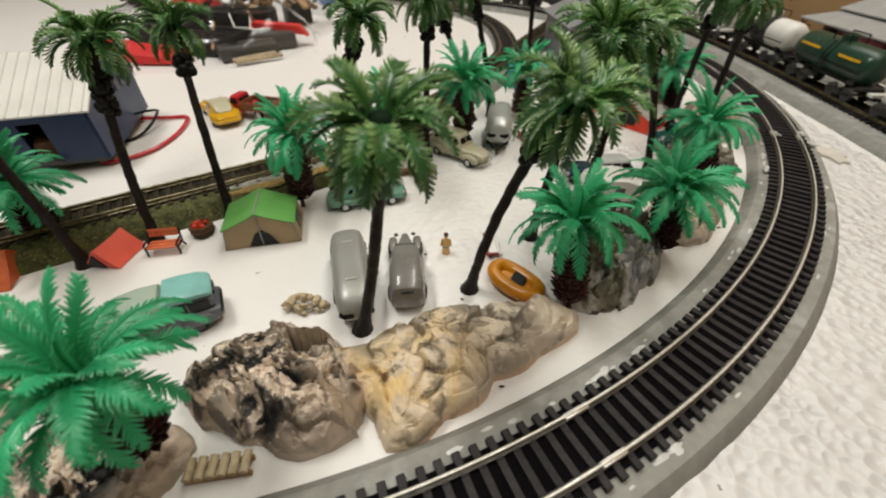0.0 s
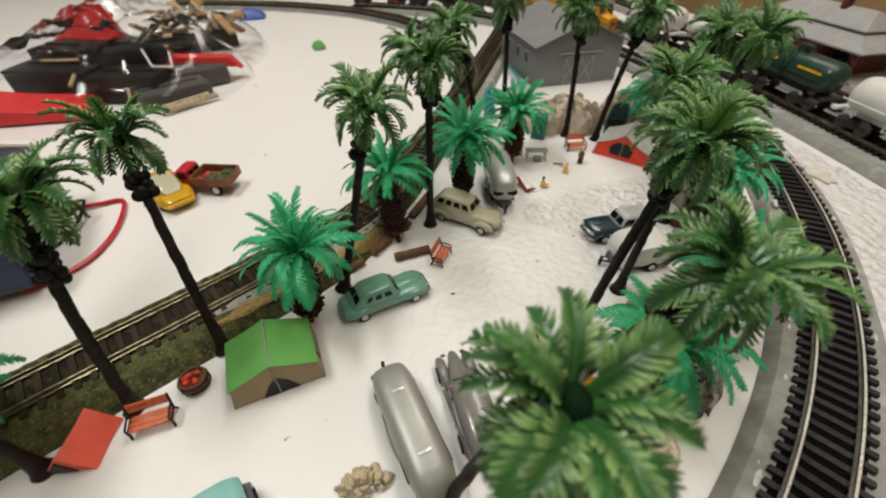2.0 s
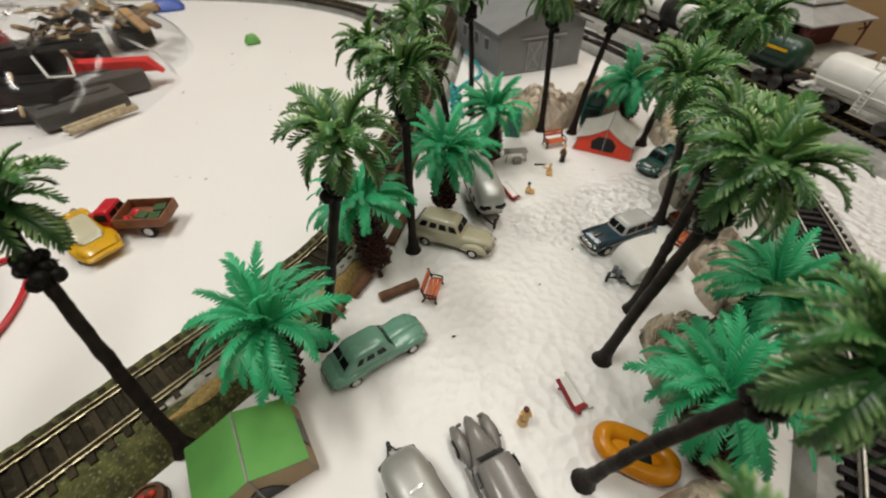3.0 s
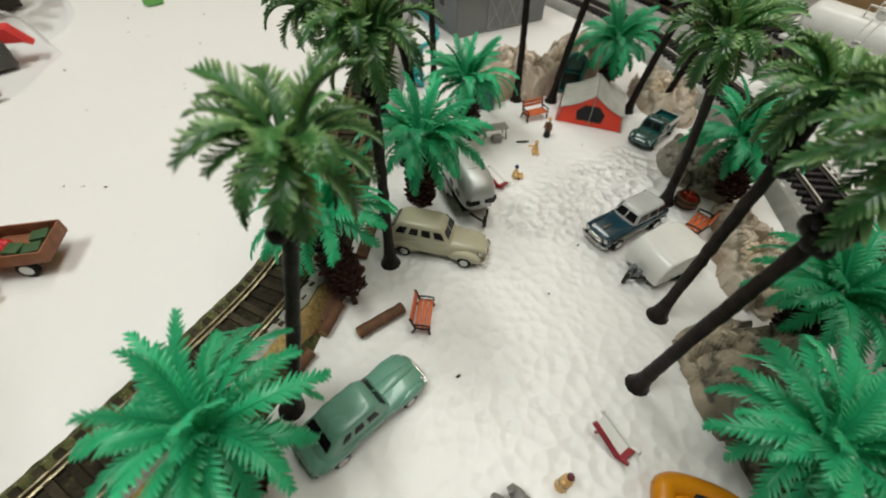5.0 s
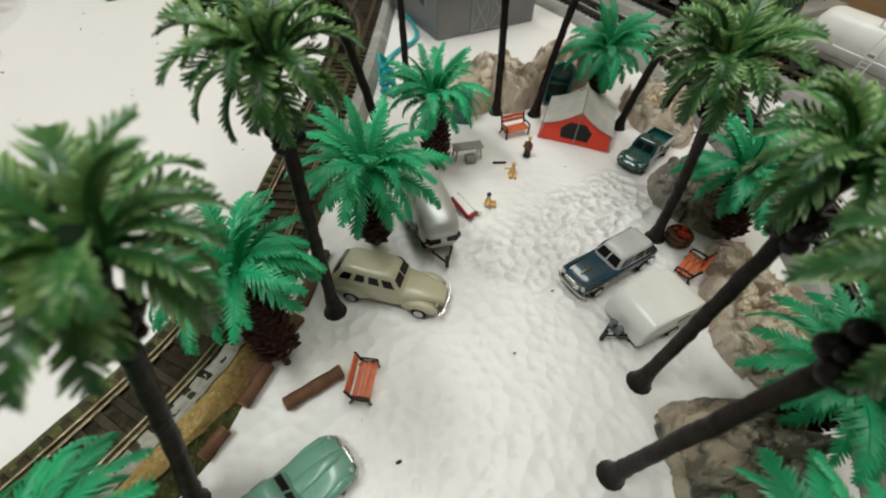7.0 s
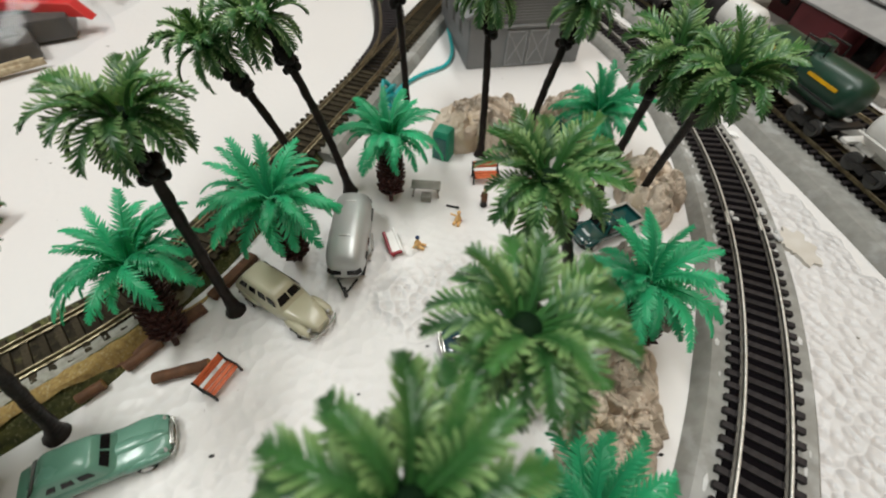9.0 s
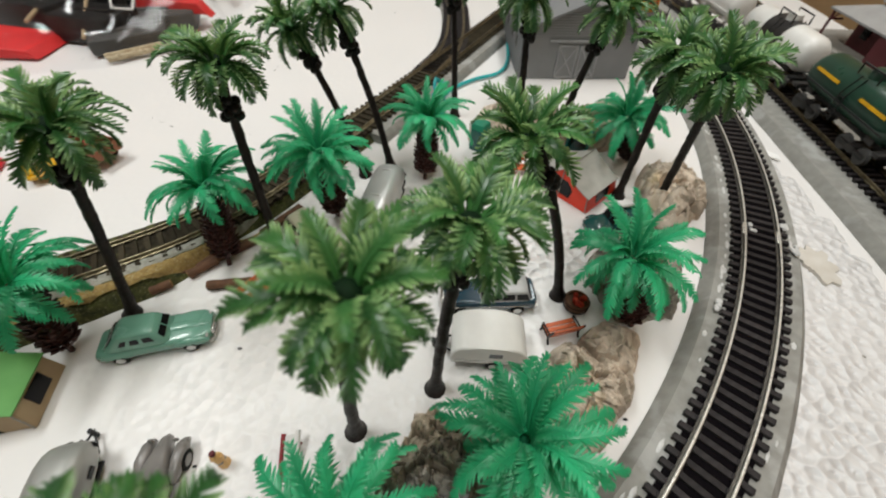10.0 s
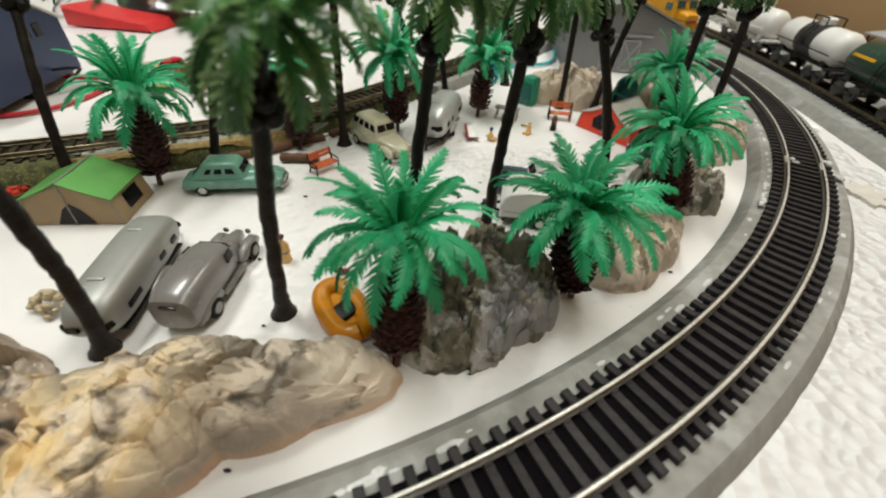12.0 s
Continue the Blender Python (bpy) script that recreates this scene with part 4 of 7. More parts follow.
rock([(-0.097, 0.077), (-0.079, 0.067), (-0.063, 0.062), (-0.047, 0.058), (-0.032, 0.065), (-0.029, 0.075), (-0.032, 0.088), (-0.042, 0.104), (-0.056, 0.110), (-0.072, 0.109), (-0.092, 0.104), (-0.100, 0.092)], 0.030, 3, ROCK_BEIGE, "beige cast rock with black clefts", 3.5, 1.15, hollow=(-0.005, -0.007, 0.018, 0.013), grain=0.6)
rock([(-0.020, 0.060), (-0.009, 0.062), (0.001, 0.0725), (0.021, 0.0885), (0.041, 0.1005), (0.062, 0.114), (0.063, 0.121), (0.053, 0.127), (0.035, 0.126), (0.017, 0.122), (0.000, 0.119), (-0.017, 0.111), (-0.034, 0.104), (-0.048, 0.098), (-0.045, 0.089), (-0.032, 0.081), (-0.025, 0.071)], 0.021, 7, ROCK_GOLD, "long golden beige cast rock slab beside the track", 7.0, 1.0, grain=0.4)
rock([(0.060, 0.127), (0.076, 0.124), (0.096, 0.138), (0.113, 0.155), (0.113, 0.170), (0.099, 0.184), (0.079, 0.190), (0.070, 0.174), (0.064, 0.148)], 0.030, 11, ROCK_GREY, "dark grey and olive cast rock beside a short palm", 3.6, 1.15)
rock([(0.122, 0.180), (0.138, 0.173), (0.160, 0.190), (0.172, 0.210), (0.181, 0.233), (0.167, 0.239), (0.150, 0.226), (0.132, 0.209), (0.120, 0.190)], 0.020, 15, ROCK_TAN, "crumbly tan cast rock by the caravan", 5.0, 1.05, grain=0.6)
rock([(0.176, 0.240), (0.192, 0.240), (0.212, 0.262), (0.214, 0.282), (0.200, 0.290), (0.178, 0.292), (0.167, 0.282), (0.165, 0.266)], 0.0175, 19, ROCK_BROWN, "grey brown cast rock behind the fire pot", 4.5, 1.45)
rock([(0.219, 0.304), (0.240, 0.316), (0.252, 0.346), (0.245, 0.370), (0.228, 0.366), (0.213, 0.344), (0.210, 0.325)], 0.025, 23, ROCK_TAN, "tan cast rock beside the roadbed", 4.5, 0.95, grain=0.5)
rock([(0.098, 0.400), (0.130, 0.393), (0.162, 0.386), (0.178, 0.408), (0.152, 0.432), (0.112, 0.430)], 0.028, 27, ROCK_TAN, "pale tan cast rock wall behind the camp", 7, 0.85, grain=0.5)
rock([(0.180, 0.395), (0.205, 0.392), (0.228, 0.408), (0.222, 0.432), (0.190, 0.430)], 0.036, 31, ROCK_TAN, "tall tan cast rock behind the green boat", 4.5, 0.85, grain=0.5)
rock([(-0.150, 0.052), (-0.125, 0.040), (-0.090, 0.046), (-0.086, 0.062), (-0.110, 0.070), (-0.140, 0.068)], 0.016, 35, ROCK_BEIGE, "low pale beige cast rock", 3.0, 0.9)
rock([(-0.215, 0.075), (-0.185, 0.055), (-0.155, 0.058), (-0.150, 0.075), (-0.175, 0.092), (-0.205, 0.095)], 0.020, 39, ROCK_BEIGE, "pale beige cast rock under the short palm", 3.0, 0.9)


def glue():
    """Dried glue and paint smears on the roadbed along the curve."""
    rng = random.Random(77)
    bm = bmesh.new()
    for k in range(90):
        d = rng.uniform(-95, 4)
        side = rng.choice((-1, -1, 1))
        r = CR + side * rng.uniform(0.0158, 0.0185)
        x, y = on_curve(d, r)
        size = rng.uniform(0.0006, 0.0020)
        m = Matrix.Translation((x, y, TOPZ - 0.0001)) @ Matrix.Rotation(radians(d + 90), 4, "Z") @ Matrix.Diagonal((size * rng.uniform(1.2, 3.0), size * 0.7, rng.uniform(0.0002, 0.0006), 1))
        bmesh.ops.create_icosphere(bm, subdivisions=1, radius=1, matrix=m)
    tagged(part("glue_smears", bm, GLUE), "dried whitish glue smears on the grey roadbed", "glue", "", "stuff")


glue()


def joiners():
    """Bright clips where the rail lengths meet."""
    for d in (-62.0, -23.5, 8.0):
        for side in (-1, 1):
            x, y = on_curve(d, CR + side * 0.0088)
            bm = bmesh.new()
            box(bm, (0, 0, RAILTOP - 0.0016), (0.0105, 0.0022, 0.0016), bevel=0.0003)
            ob = tagged(part("rail_joiner", bm, RAIL), "small bright metal rail joiner", "rail joiner", "rail joiners on the curve")
            ob.matrix_basis = pose(x, y, 0, 0, 0, d + 90)
    rng = random.Random(4)
    for d, r in ((-23.0, CR - 0.004), (-22.0, CR + 0.013), (-31.5, CR - 0.0165), (-24.0, CR + 0.0175)):
        x, y = on_curve(d, r)
        bm = bmesh.new()
        for k in range(6):
            ball(bm, (rng.uniform(-0.003, 0.003), rng.uniform(-0.0016, 0.0016), RAILTOP - 0.0030), rng.uniform(0.0010, 0.0020), 7, (1.3, 1, 0.7))
        ob = tagged(part("glue_blob", bm, GLUE), "white dried glue blob at a rail joint", "glue", "glue blobs at the joint")
        ob.matrix_basis = pose(x, y, 0, 0, 0, d + 90)


joiners()


def sliver():
    """A snapped strip of white plastic lying beside the track."""
    bm = bmesh.new()
    plate(bm, [(-0.010, -0.0012, 0.0008), (0.011, -0.0004, 0.0012), (0.008, 0.0022, 0.0030), (-0.004, 0.0026, 0.0030)], 0.0009)
    ob = tagged(part("sliver", bm, WHITE, None, "", False), "snapped strip of white plastic beside the track", "plastic strip")
    ob.matrix_basis = pose(0.3225, 0.3925, 0.0003, 0, 0, -45)


sliver()


def stain():
    bm = bmesh.new()
    ring = []
    for k in range(40):
        a = 2 * math.pi * k / 40
        q = Vector((math.cos(a), math.sin(a), 0))
        r = 1 + 0.55 * noise.noise(q * 1.9 + Vector((3, 1, 0))) + 0.3 * noise.noise(q * 5)
        ring.append((0.297 + 0.009 * r * q.x, 0.282 + 0.012 * r * q.y))
    loft(bm, [[(x, y, 0.0) for x, y in ring], [(x, y, 0.0031) for x, y in ring]])
    tagged(part("stain", bm, STAIN), "beige stain of dried paint on the white foam", "stain", "", "structure")


stain()


# ---- tents ----
def cabin_tent(name, label, m, w, d, eave, ridge, wall, roof, window=True, sag=0.0004):
    """A cabin tent: the door wall at -y, the ridge from front to back, walls leaning in."""
    t = thing(name, label, "tent", m)
    a, b, e, f = w / 2, d / 2, w / 2 * 0.90, d / 2 * 0.93

    def slope(u):
        return ridge + (eave - ridge) * u - sag * math.sin(math.pi * u)

    edge = [(e * u, slope(abs(u))) for u in (1, 0.75, 0.5, 0.25, 0, -0.25, -0.5, -0.75, -1)]
    bm = bmesh.new()
    plate(bm, [(-a, -b, 0), (a, -b, 0), *[(x, -f, z) for x, z in edge]], 0.0006)
    part("front_wall", bm, wall, t, "", False)
    bm = bmesh.new()
    plate(bm, [(a, b, 0), (-a, b, 0), *[(x, f, z) for x, z in edge[::-1]]], 0.0006)
    part("back_wall", bm, wall, t, "", False)
    for s in (-1, 1):
        bm = bmesh.new()
        plate(bm, [(s * a, -b * s, 0), (s * a, b * s, 0), (s * e, f * s, eave), (s * e, -f * s, eave)], 0.0006)
        side = part("side_wall", bm, wall, t, "", False)
        if window:
            bm = bmesh.new()
            x0, x1 = a + (e - a) * 0.28 + 0.0006, a + (e - a) * 0.86 + 0.0006
            plate(bm, [(s * x0, -b * 0.42 * s, eave * 0.28), (s * x0, b * 0.42 * s, eave * 0.28), (s * x1, b * 0.42 * s, eave * 0.86), (s * x1, -b * 0.42 * s, eave * 0.86)], 0.0004)
            part("window", bm, DARKGLASS, side, "black mesh window", False)
        bm = bmesh.new()
        rows = []
        for i in range(9):
            u = i / 8
            x = s * (e + 0.0012) * u
            z = slope(u) - 0.0008 * u + 0.0003
            dip = [0.0005 * math.sin(math.pi * v) * (1 - u) for v in (0, 0.5, 1)]
            rows.append([bm.verts.new((x, y, z + 0.0008 - g)) for y, g in zip((-f - 0.0012, 0, f + 0.0012), dip)])
        for p, q in zip(rows, rows[1:]):
            for k in range(2):
                bm.faces.new((p[k], p[k + 1], q[k + 1], q[k]))
        low = bmesh.ops.extrude_face_region(bm, geom=list(bm.faces))
        bmesh.ops.translate(bm, vec=(0, 0, -0.0006), verts=[g for g in low["geom"] if isinstance(g, bmesh.types.BMVert)])
        part("roof_half", bm, roof, t)
    for x0, x1, z0, z1, y in ((0, 0, 0.0, ridge + 0.0006, -1), (-a * 0.98, -e, 0, eave, -1), (a * 0.98, e, 0, eave, -1)):
        bm = bmesh.new()
        tube(bm, [(x0, y * (b + 0.0006), z0), (x1, y * (f + 0.0007), z1)], 0.00035, 5)
        part("seam", bm, SEAM, t)
    bm = bmesh.new()
    tube(bm, [(0, -f - 0.0012, ridge + 0.001), (0, f + 0.0012, ridge + 0.001)], 0.0004, 5)
    part("ridge_seam", bm, SEAM, t)
    return t


def front_panel(t, pts, w, d, eave, name, label):
    """A dark panel on the door wall; pts are across and up."""
    b, f = d / 2, d / 2 * 0.93
    bm = bmesh.new()
    plate(bm, [(x, -(b + (f - b) * min(1.0, z / eave)) - 0.0006, z) for x, z in pts], 0.0004)
    part(name, bm, DARKGLASS, t, label, False)


tent = cabin_tent("cabin_tent", "cabin tent with leaf green roof and tan canvas walls", pose(-0.1035, 0.1865, 0, 0, 0, 13), 0.040, 0.027, 0.0125, 0.0200, TAN, TENTGREEN)
front_panel(tent, [(-0.0075, 0.0004), (0.0085, 0.0004), (0.0045, 0.0072), (0.0006, 0.0104), (-0.0030, 0.0080)], 0.040, 0.027, 0.0125, "door", "black open door flap")
tent = cabin_tent("cabin_tent", "cabin tent with scarlet walls and pale grey roof", pose(0.1700, 0.3485, 0, 0, 0, -46), 0.045, 0.034, 0.0106, 0.0214, SCARLET, GREYCLOTH, sag=0.0016)
front_panel(tent, [(-0.0088, 0.0036), (0.0080, 0.0036), (0.0092, 0.0094), (0.0044, 0.0142), (-0.0050, 0.0142), (-0.0098, 0.0094)], 0.045, 0.034, 0.0100, "window", "black mesh window")


def pup_tent(m, label, cloth, l, w, h):
    """A small ridge tent: two taut sloping sheets, a closed back and a black triangular door."""
    t = thing("pup_tent", label, "tent", m)
    rings = []
    for i in range(13):
        u = i / 12
        sag = 1 - 0.05 * math.sin(math.pi * u)
        out = 1 + 0.03 * math.cos(2 * math.pi * u)
        rings.append([(-l / 2 + l * u, y * w / 2 * out, z * h * sag) for y, z in ((-1, 0), (-0.97, 0.05), (-0.50, 0.47), (-0.06, 0.97), (0, 1.0), (0.06, 0.97), (0.50, 0.47), (0.97, 0.05), (1, 0))])
    bm = bmesh.new()
    loft(bm, rings)
    part("cloth", bm, cloth, t)
    bm = bmesh.new()
    plate(bm, [(-l / 2 - 0.0004, -w * 0.16, 0.0003), (-l / 2 - 0.0004, w * 0.40, 0.0003), (-l / 2 - 0.0004, w * 0.08, h * 0.76)], 0.0005)
    part("door", bm, IRON, t, "black open doorway", False)
    return t


pup_tent(pose(-0.1780, 0.1645, 0, 0, 0, 84), "small coral red pup tent beside a trunk", CORAL, 0.0205, 0.0195, 0.0110)
pup_tent(pose(-0.2330, 0.1470, 0, 0, 0, 20), "small orange pup tent at the camp edge", ORANGE, 0.030, 0.030, 0.014)


def boat(m):
    """A small dinghy stood on its stern: a rounded bow, a thick rim and a hollow inside."""
    t = thing("dinghy", "dark teal green dinghy stood on end against a palm trunk", "boat", m)

    def ring(k, y):
        half = [(0.0070 * k * math.cos(a), 0.0190 + 0.0072 * k * math.sin(a)) for a in (math.pi * i / 12 for i in range(13))]
        half += [(-0.0070 * k, 0.010), (-0.0058 * k, 0.0006), (0.0058 * k, 0.0006), (0.0070 * k, 0.010)]
        return [(x, y, z) for x, z in half]

    bm = bmesh.new()
    loft(bm, [ring(0.70, 0.0060), ring(0.92, 0.0040), ring(1.0, 0.0), ring(0.80, 0.0), ring(0.72, 0.0034)])
    part("hull", bm, TEALHULL, t)
    bm = bmesh.new()
    rim = ring(0.96, -0.0004)
    tube(bm, [*rim, rim[0]], 0.0010, 7)
    part("rim", bm, TEALRIM, t, "paler teal rounded rim")
    bm = bmesh.new()
    box(bm, (0, 0.0010, 0.0135), (0.0104, 0.0026, 0.0018), bevel=0.0003)
    part("thwart", bm, TEALHULL, t)
    return t


def privy_tent(m):
    """A tall square cloth cabin with a slightly peaked roof and a dark front panel."""
    t = thing("privy_tent", "tall square green privy tent behind the camp table", "tent", m)
    bm = bmesh.new()
    loft(bm, [[(x * k, y * k, z) for x, y in oval(20, 0.0062, 0.0058, 9)] for z, k in ((0, 1.0), (0.012, 0.97), (0.0195, 0.96), (0.0212, 0.80), (0.0224, 0.25))])
    part("cloth", bm, PRIVY, t)
    # Panel that makes the front darker than the other sides.
    bm = bmesh.new()
    plate(bm, [(-0.0044, -0.0060, 0.0006), (0.0044, -0.0060, 0.0006), (0.0040, -0.0058, 0.0170), (-0.0040, -0.0058, 0.0170)], 0.0005)
    part("door", bm, TEALHULL, t, "dark green panel on the front", False)
    return t


privy_tent(pose(0.1065, 0.3905, 0, 0, 0, -32))
boat(pose(0.1745, 0.3810, 0, -10, 6, -38) @ Matrix.Scale(1.12, 4))


# ---- benches, fires, logs ----
def park_bench(m):
    t = thing("park_bench", "orange slatted park bench with black iron ends", "bench", m, "park benches in the camp")
    for i in range(3):
        bm = bmesh.new()
        box(bm, (0, -0.0040 + 0.0026 * i, 0.0046), (0.0160, 0.0021, 0.0006), bevel=0.0001)
        part("seat_slat", bm, ORANGE, t)
    for i in range(2):
        bm = bmesh.new()
        box(bm, (0, 0.0031 + 0.0006 * i, 0.0082 + 0.0023 * i), (0.0160, 0.0006, 0.0020), bevel=0.0001, rx=-14)
        part("back_slat", bm, ORANGE, t)
    for s in (-1, 1):
        bm = bmesh.new()
        x = s * 0.0081
        tube(bm, [(x, -0.0052, 0), (x, -0.0046, 0.0022), (x, -0.0050, 0.0044), (x, -0.0010, 0.0042), (x, 0.0018, 0.0044), (x, 0.0040, 0.0116)], 0.0006, 6)
        tube(bm, [(x, 0.0016, 0.0044), (x, 0.0022, 0.0020), (x, 0.0034, 0)], 0.0006, 6)
        tube(bm, [(x, -0.0050, 0.0044), (x, -0.0050, 0.0068), (x, -0.0015, 0.0072), (x, 0.0024, 0.0070)], 0.0005, 6)
        part("end_frame", bm, IRON, t, "black iron end frame")
    return t


first = park_bench(pose(-0.1525, 0.1695, 0, 0, 0, 10))
for m in (pose(-0.0128, 0.2468, 0, 0, 0, 57) @ Matrix.Scale(0.9, 4), pose(0.1300, 0.3630, 0, 0, 0, -3), pose(0.1430, 0.2310, 0, 0, 0, 197)):
    copy_thing(first, m)


def fire_barrel(m):
    t = thing("fire_barrel", "half barrel fire pit with red embers", "fire pit", m, "fire pits in the camp")
    bm = bmesh.new()
    rings = []
    for r, z in ((0.0050, 0), (0.0062, 0.0025), (0.0064, 0.0045), (0.0060, 0.0062), (0.0052, 0.0062), (0.0050, 0.0048)):
        rings.append([(r * math.cos(2 * math.pi * k / 16), r * math.sin(2 * math.pi * k / 16), z) for k in range(16)])
    loft(bm, rings)
    part("tub", bm, LOGWOOD, t)
    for z in (0.0018, 0.0050):
        bm = bmesh.new()
        tube(bm, [(0.0064 * math.cos(2 * math.pi * k / 16), 0.0064 * math.sin(2 * math.pi * k / 16), z) for k in range(17)], 0.0003, 5)
        part("hoop", bm, IRON, t)
    bm = bmesh.new()
    rng = random.Random(4)
    for k in range(7):
        ball(bm, (rng.uniform(-0.003, 0.003), rng.uniform(-0.003, 0.003), 0.0055 + rng.uniform(0, 0.001)), rng.uniform(0.0012, 0.002), 6)
    part("embers", bm, EMBER, t, "red and orange embers")
    return t


copy_thing(fire_barrel(pose(-0.1395, 0.1845, 0)), pose(0.1535, 0.2485, 0, 0, 0, 60))


def log(p, q, r, label):
    a, b = Vector(p), Vector(q)
    t = thing("log", label, "log", pose(a.x, a.y, 0))
    pts = [Vector((0, 0, r)).lerp(Vector((b.x - a.x, b.y - a.y, r)), i / 6) for i in range(7)]
    bm = bmesh.new()
    tube(bm, pts, [r * (1 + 0.06 * math.sin(i * 2.3)) for i in range(7)], 10)
    part("bark", bm, LOGWOOD, t)
    d = (pts[-1] - pts[0]).normalized()
    for e, s in ((pts[0], -1), (pts[-1], 1)):
        bm = bmesh.new()
        tube(bm, [e, e + d * s * 0.0003], r * 0.86, 10)
        part("cut_end", bm, PLANK, t, "pale cut end")
    return t


log((-0.0400, 0.2505), (-0.0185, 0.2540), 0.0026, "short brown log lying beside a bench")
log((-0.0535, 0.2570), (-0.0425, 0.2680), 0.0025, "short brown log against the palm cone")
log((-0.0680, 0.2455), (-0.0600, 0.2510), 0.0024, "short brown log stub near the leaning trunk")


def border_plank(p, q, w, label):
    a, b = Vector(p), Vector(q)
    bm = bmesh.new()
    box(bm, (0, 0, 0.0016), ((b - a).length, w, 0.0034), bevel=0.0006)
    ob = tagged(part("border_plank", bm, LOGWOOD), label, "plank")
    ob.matrix_basis = pose((a.x + b.x) / 2, (a.y + b.y) / 2, 0, 0, 0, math.degrees(math.atan2(b.y - a.y, b.x - a.x)))


border_plank((-0.0850, 0.2430), (-0.0560, 0.2615), 0.0055, "worn brown plank edging beside the track")
border_plank((-0.0530, 0.2640), (-0.0270, 0.2850), 0.0055, "worn brown plank edging under a short palm")
border_plank((-0.0250, 0.2900), (-0.0080, 0.3150), 0.0055, "worn brown plank edging behind the cream wagon")


def straw_heap():
    t = thing("straw_heap", "small heap of pale straw-coloured rubble", "rubble", pose(-0.0655, 0.1275, 0))
    rng = random.Random(9)
    bm = bmesh.new()
    for k in range(60):
        a, r = rng.uniform(0, 6.28), rng.random() ** 0.6
        ball(bm, (0.0108 * r * math.cos(a), 0.0058 * r * math.sin(a), 0.0008 + 0.0075 * (1 - r)), rng.uniform(0.0010, 0.0021), 6, (1, rng.uniform(0.6, 1.1), rng.uniform(0.6, 1.1)))
    tagged(part("rubble", bm, STRAW, t), kind="stuff")


straw_heap()


def log_rack():
    t = thing("log_rack", "little rack of pale yellow cut logs", "log rack", pose(-0.0740, 0.0545, 0, 0, 0, 9))
    for y in (-0.0024, 0.0024):
        bm = bmesh.new()
        box(bm, (0, y, 0.0012), (0.021, 0.0014, 0.0024), bevel=0.0003)
        part("rail", bm, PLANK, t)
    rng = random.Random(5)
    for k in range(6):
        bm = bmesh.new()
        x = -0.0088 + 0.0035 * k
        tube(bm, [(x, -0.0035, 0.0040), (x + rng.uniform(-0.0004, 0.0004), 0.0035, 0.0042)], 0.0015, 8)
        part("cut_log", bm, STRAW, t)


log_rack()


# ---- vehicles ----
def wheel(t, x, y, r, w, rim=HUB):
    s = 1 if y > 0 else -1
    bm = bmesh.new()
    tube(bm, [(x, y - s * w * 0.5, r), (x, y - s * w * 0.42, r), (x, y + s * w * 0.35, r), (x, y + s * w * 0.5, r)], [r * 0.9, r, r, r * 0.86], 18)
    tyre = part("wheel", bm, RUBBER, t, "black tyre")
    bm = bmesh.new()
    tube(bm, [(x, y + s * w * 0.48, r), (x, y + s * w * 0.60, r), (x, y + s * w * 0.66, r)], [r * 0.62, r * 0.56, r * 0.2], 14)
    part("hubcap", bm, rim, tyre, "pale hubcap")


def glasshouse(t, z0, z1, base, top, hw0, hw1, panes, material, glass=DARKGLASS, screen=True, lo=0.20, hi=0.80):
    """The cabin: base and top are x ranges; panes are side windows as fractions of the length."""
    bm = bmesh.new()
    lv = []
    for u in (0, 0.25, 0.55, 0.82, 0.94, 1.0):
        x0, x1 = base[0] + (top[0] - base[0]) * u, base[1] + (top[1] - base[1]) * u
        k = 0 if u < 0.8 else (u - 0.8) / 0.2
        lv.append((z0 + (z1 - z0) * u, (x0 + x1) / 2, (x1 - x0) / 2 * (1 - 0.05 * k * k), (hw0 + (hw1 - hw0) * u) * (1 - 0.07 * k * k)))
    lv.append((z1 + 0.0005, (top[0] + top[1]) / 2, (top[1] - top[0]) / 2 * 0.72, hw1 * 0.68))
    stack_z(bm, lv, 6.5, 32)
    body = part("cabin", bm, material, t)
    for s in (-1, 1):
        for a, b in panes:
            bm = bmesh.new()
            q = []
            for f, u in ((a, lo), (b, lo), (b, hi), (a, hi)):
                x0, x1 = base[0] + (top[0] - base[0]) * u, base[1] + (top[1] - base[1]) * u
                q.append((x0 + (x1 - x0) * f, s * (hw0 + (hw1 - hw0) * u + 0.00012), z0 + (z1 - z0) * u))
            plate(bm, q if s > 0 else q[::-1], 0.0003)
            part("side_window", bm, glass, body, "", False)
    for end in (0, 1) if screen else ():
        for half in (-1, 1):
            bm = bmesh.new()
            q = []
            for v, u in ((0.06, lo), (0.84, lo), (0.80, hi), (0.06, hi)):
                x = base[end] + (top[end] - base[end]) * u
                w = hw0 + (hw1 - hw0) * u
                q.append((x + (0.00012 if end else -0.00012), half * v * w, z0 + (z1 - z0) * u))
            plate(bm, q, 0.0003)
            part("windscreen" if end else "rear_window", bm, glass, body, "", False)
    return body


def lamp_pair(t, x, y, z, r, material=HUB, name="headlight"):
    for s in (-1, 1):
        bm = bmesh.new()
        ball(bm, (x, s * y, z), r, 8, (0.5, 1, 1))
        part(name, bm, material, t)


def bumper(t, x, hw, z, bow):
    bm = bmesh.new()
    tube(bm, [(x - bow, -hw, z), (x - bow * 0.3, -hw * 0.8, z), (x, 0, z), (x - bow * 0.3, hw * 0.8, z), (x - bow, hw, z)], 0.0005, 6, flat=1.6)
    part("bumper", bm, CHROME, t, "chrome bumper")


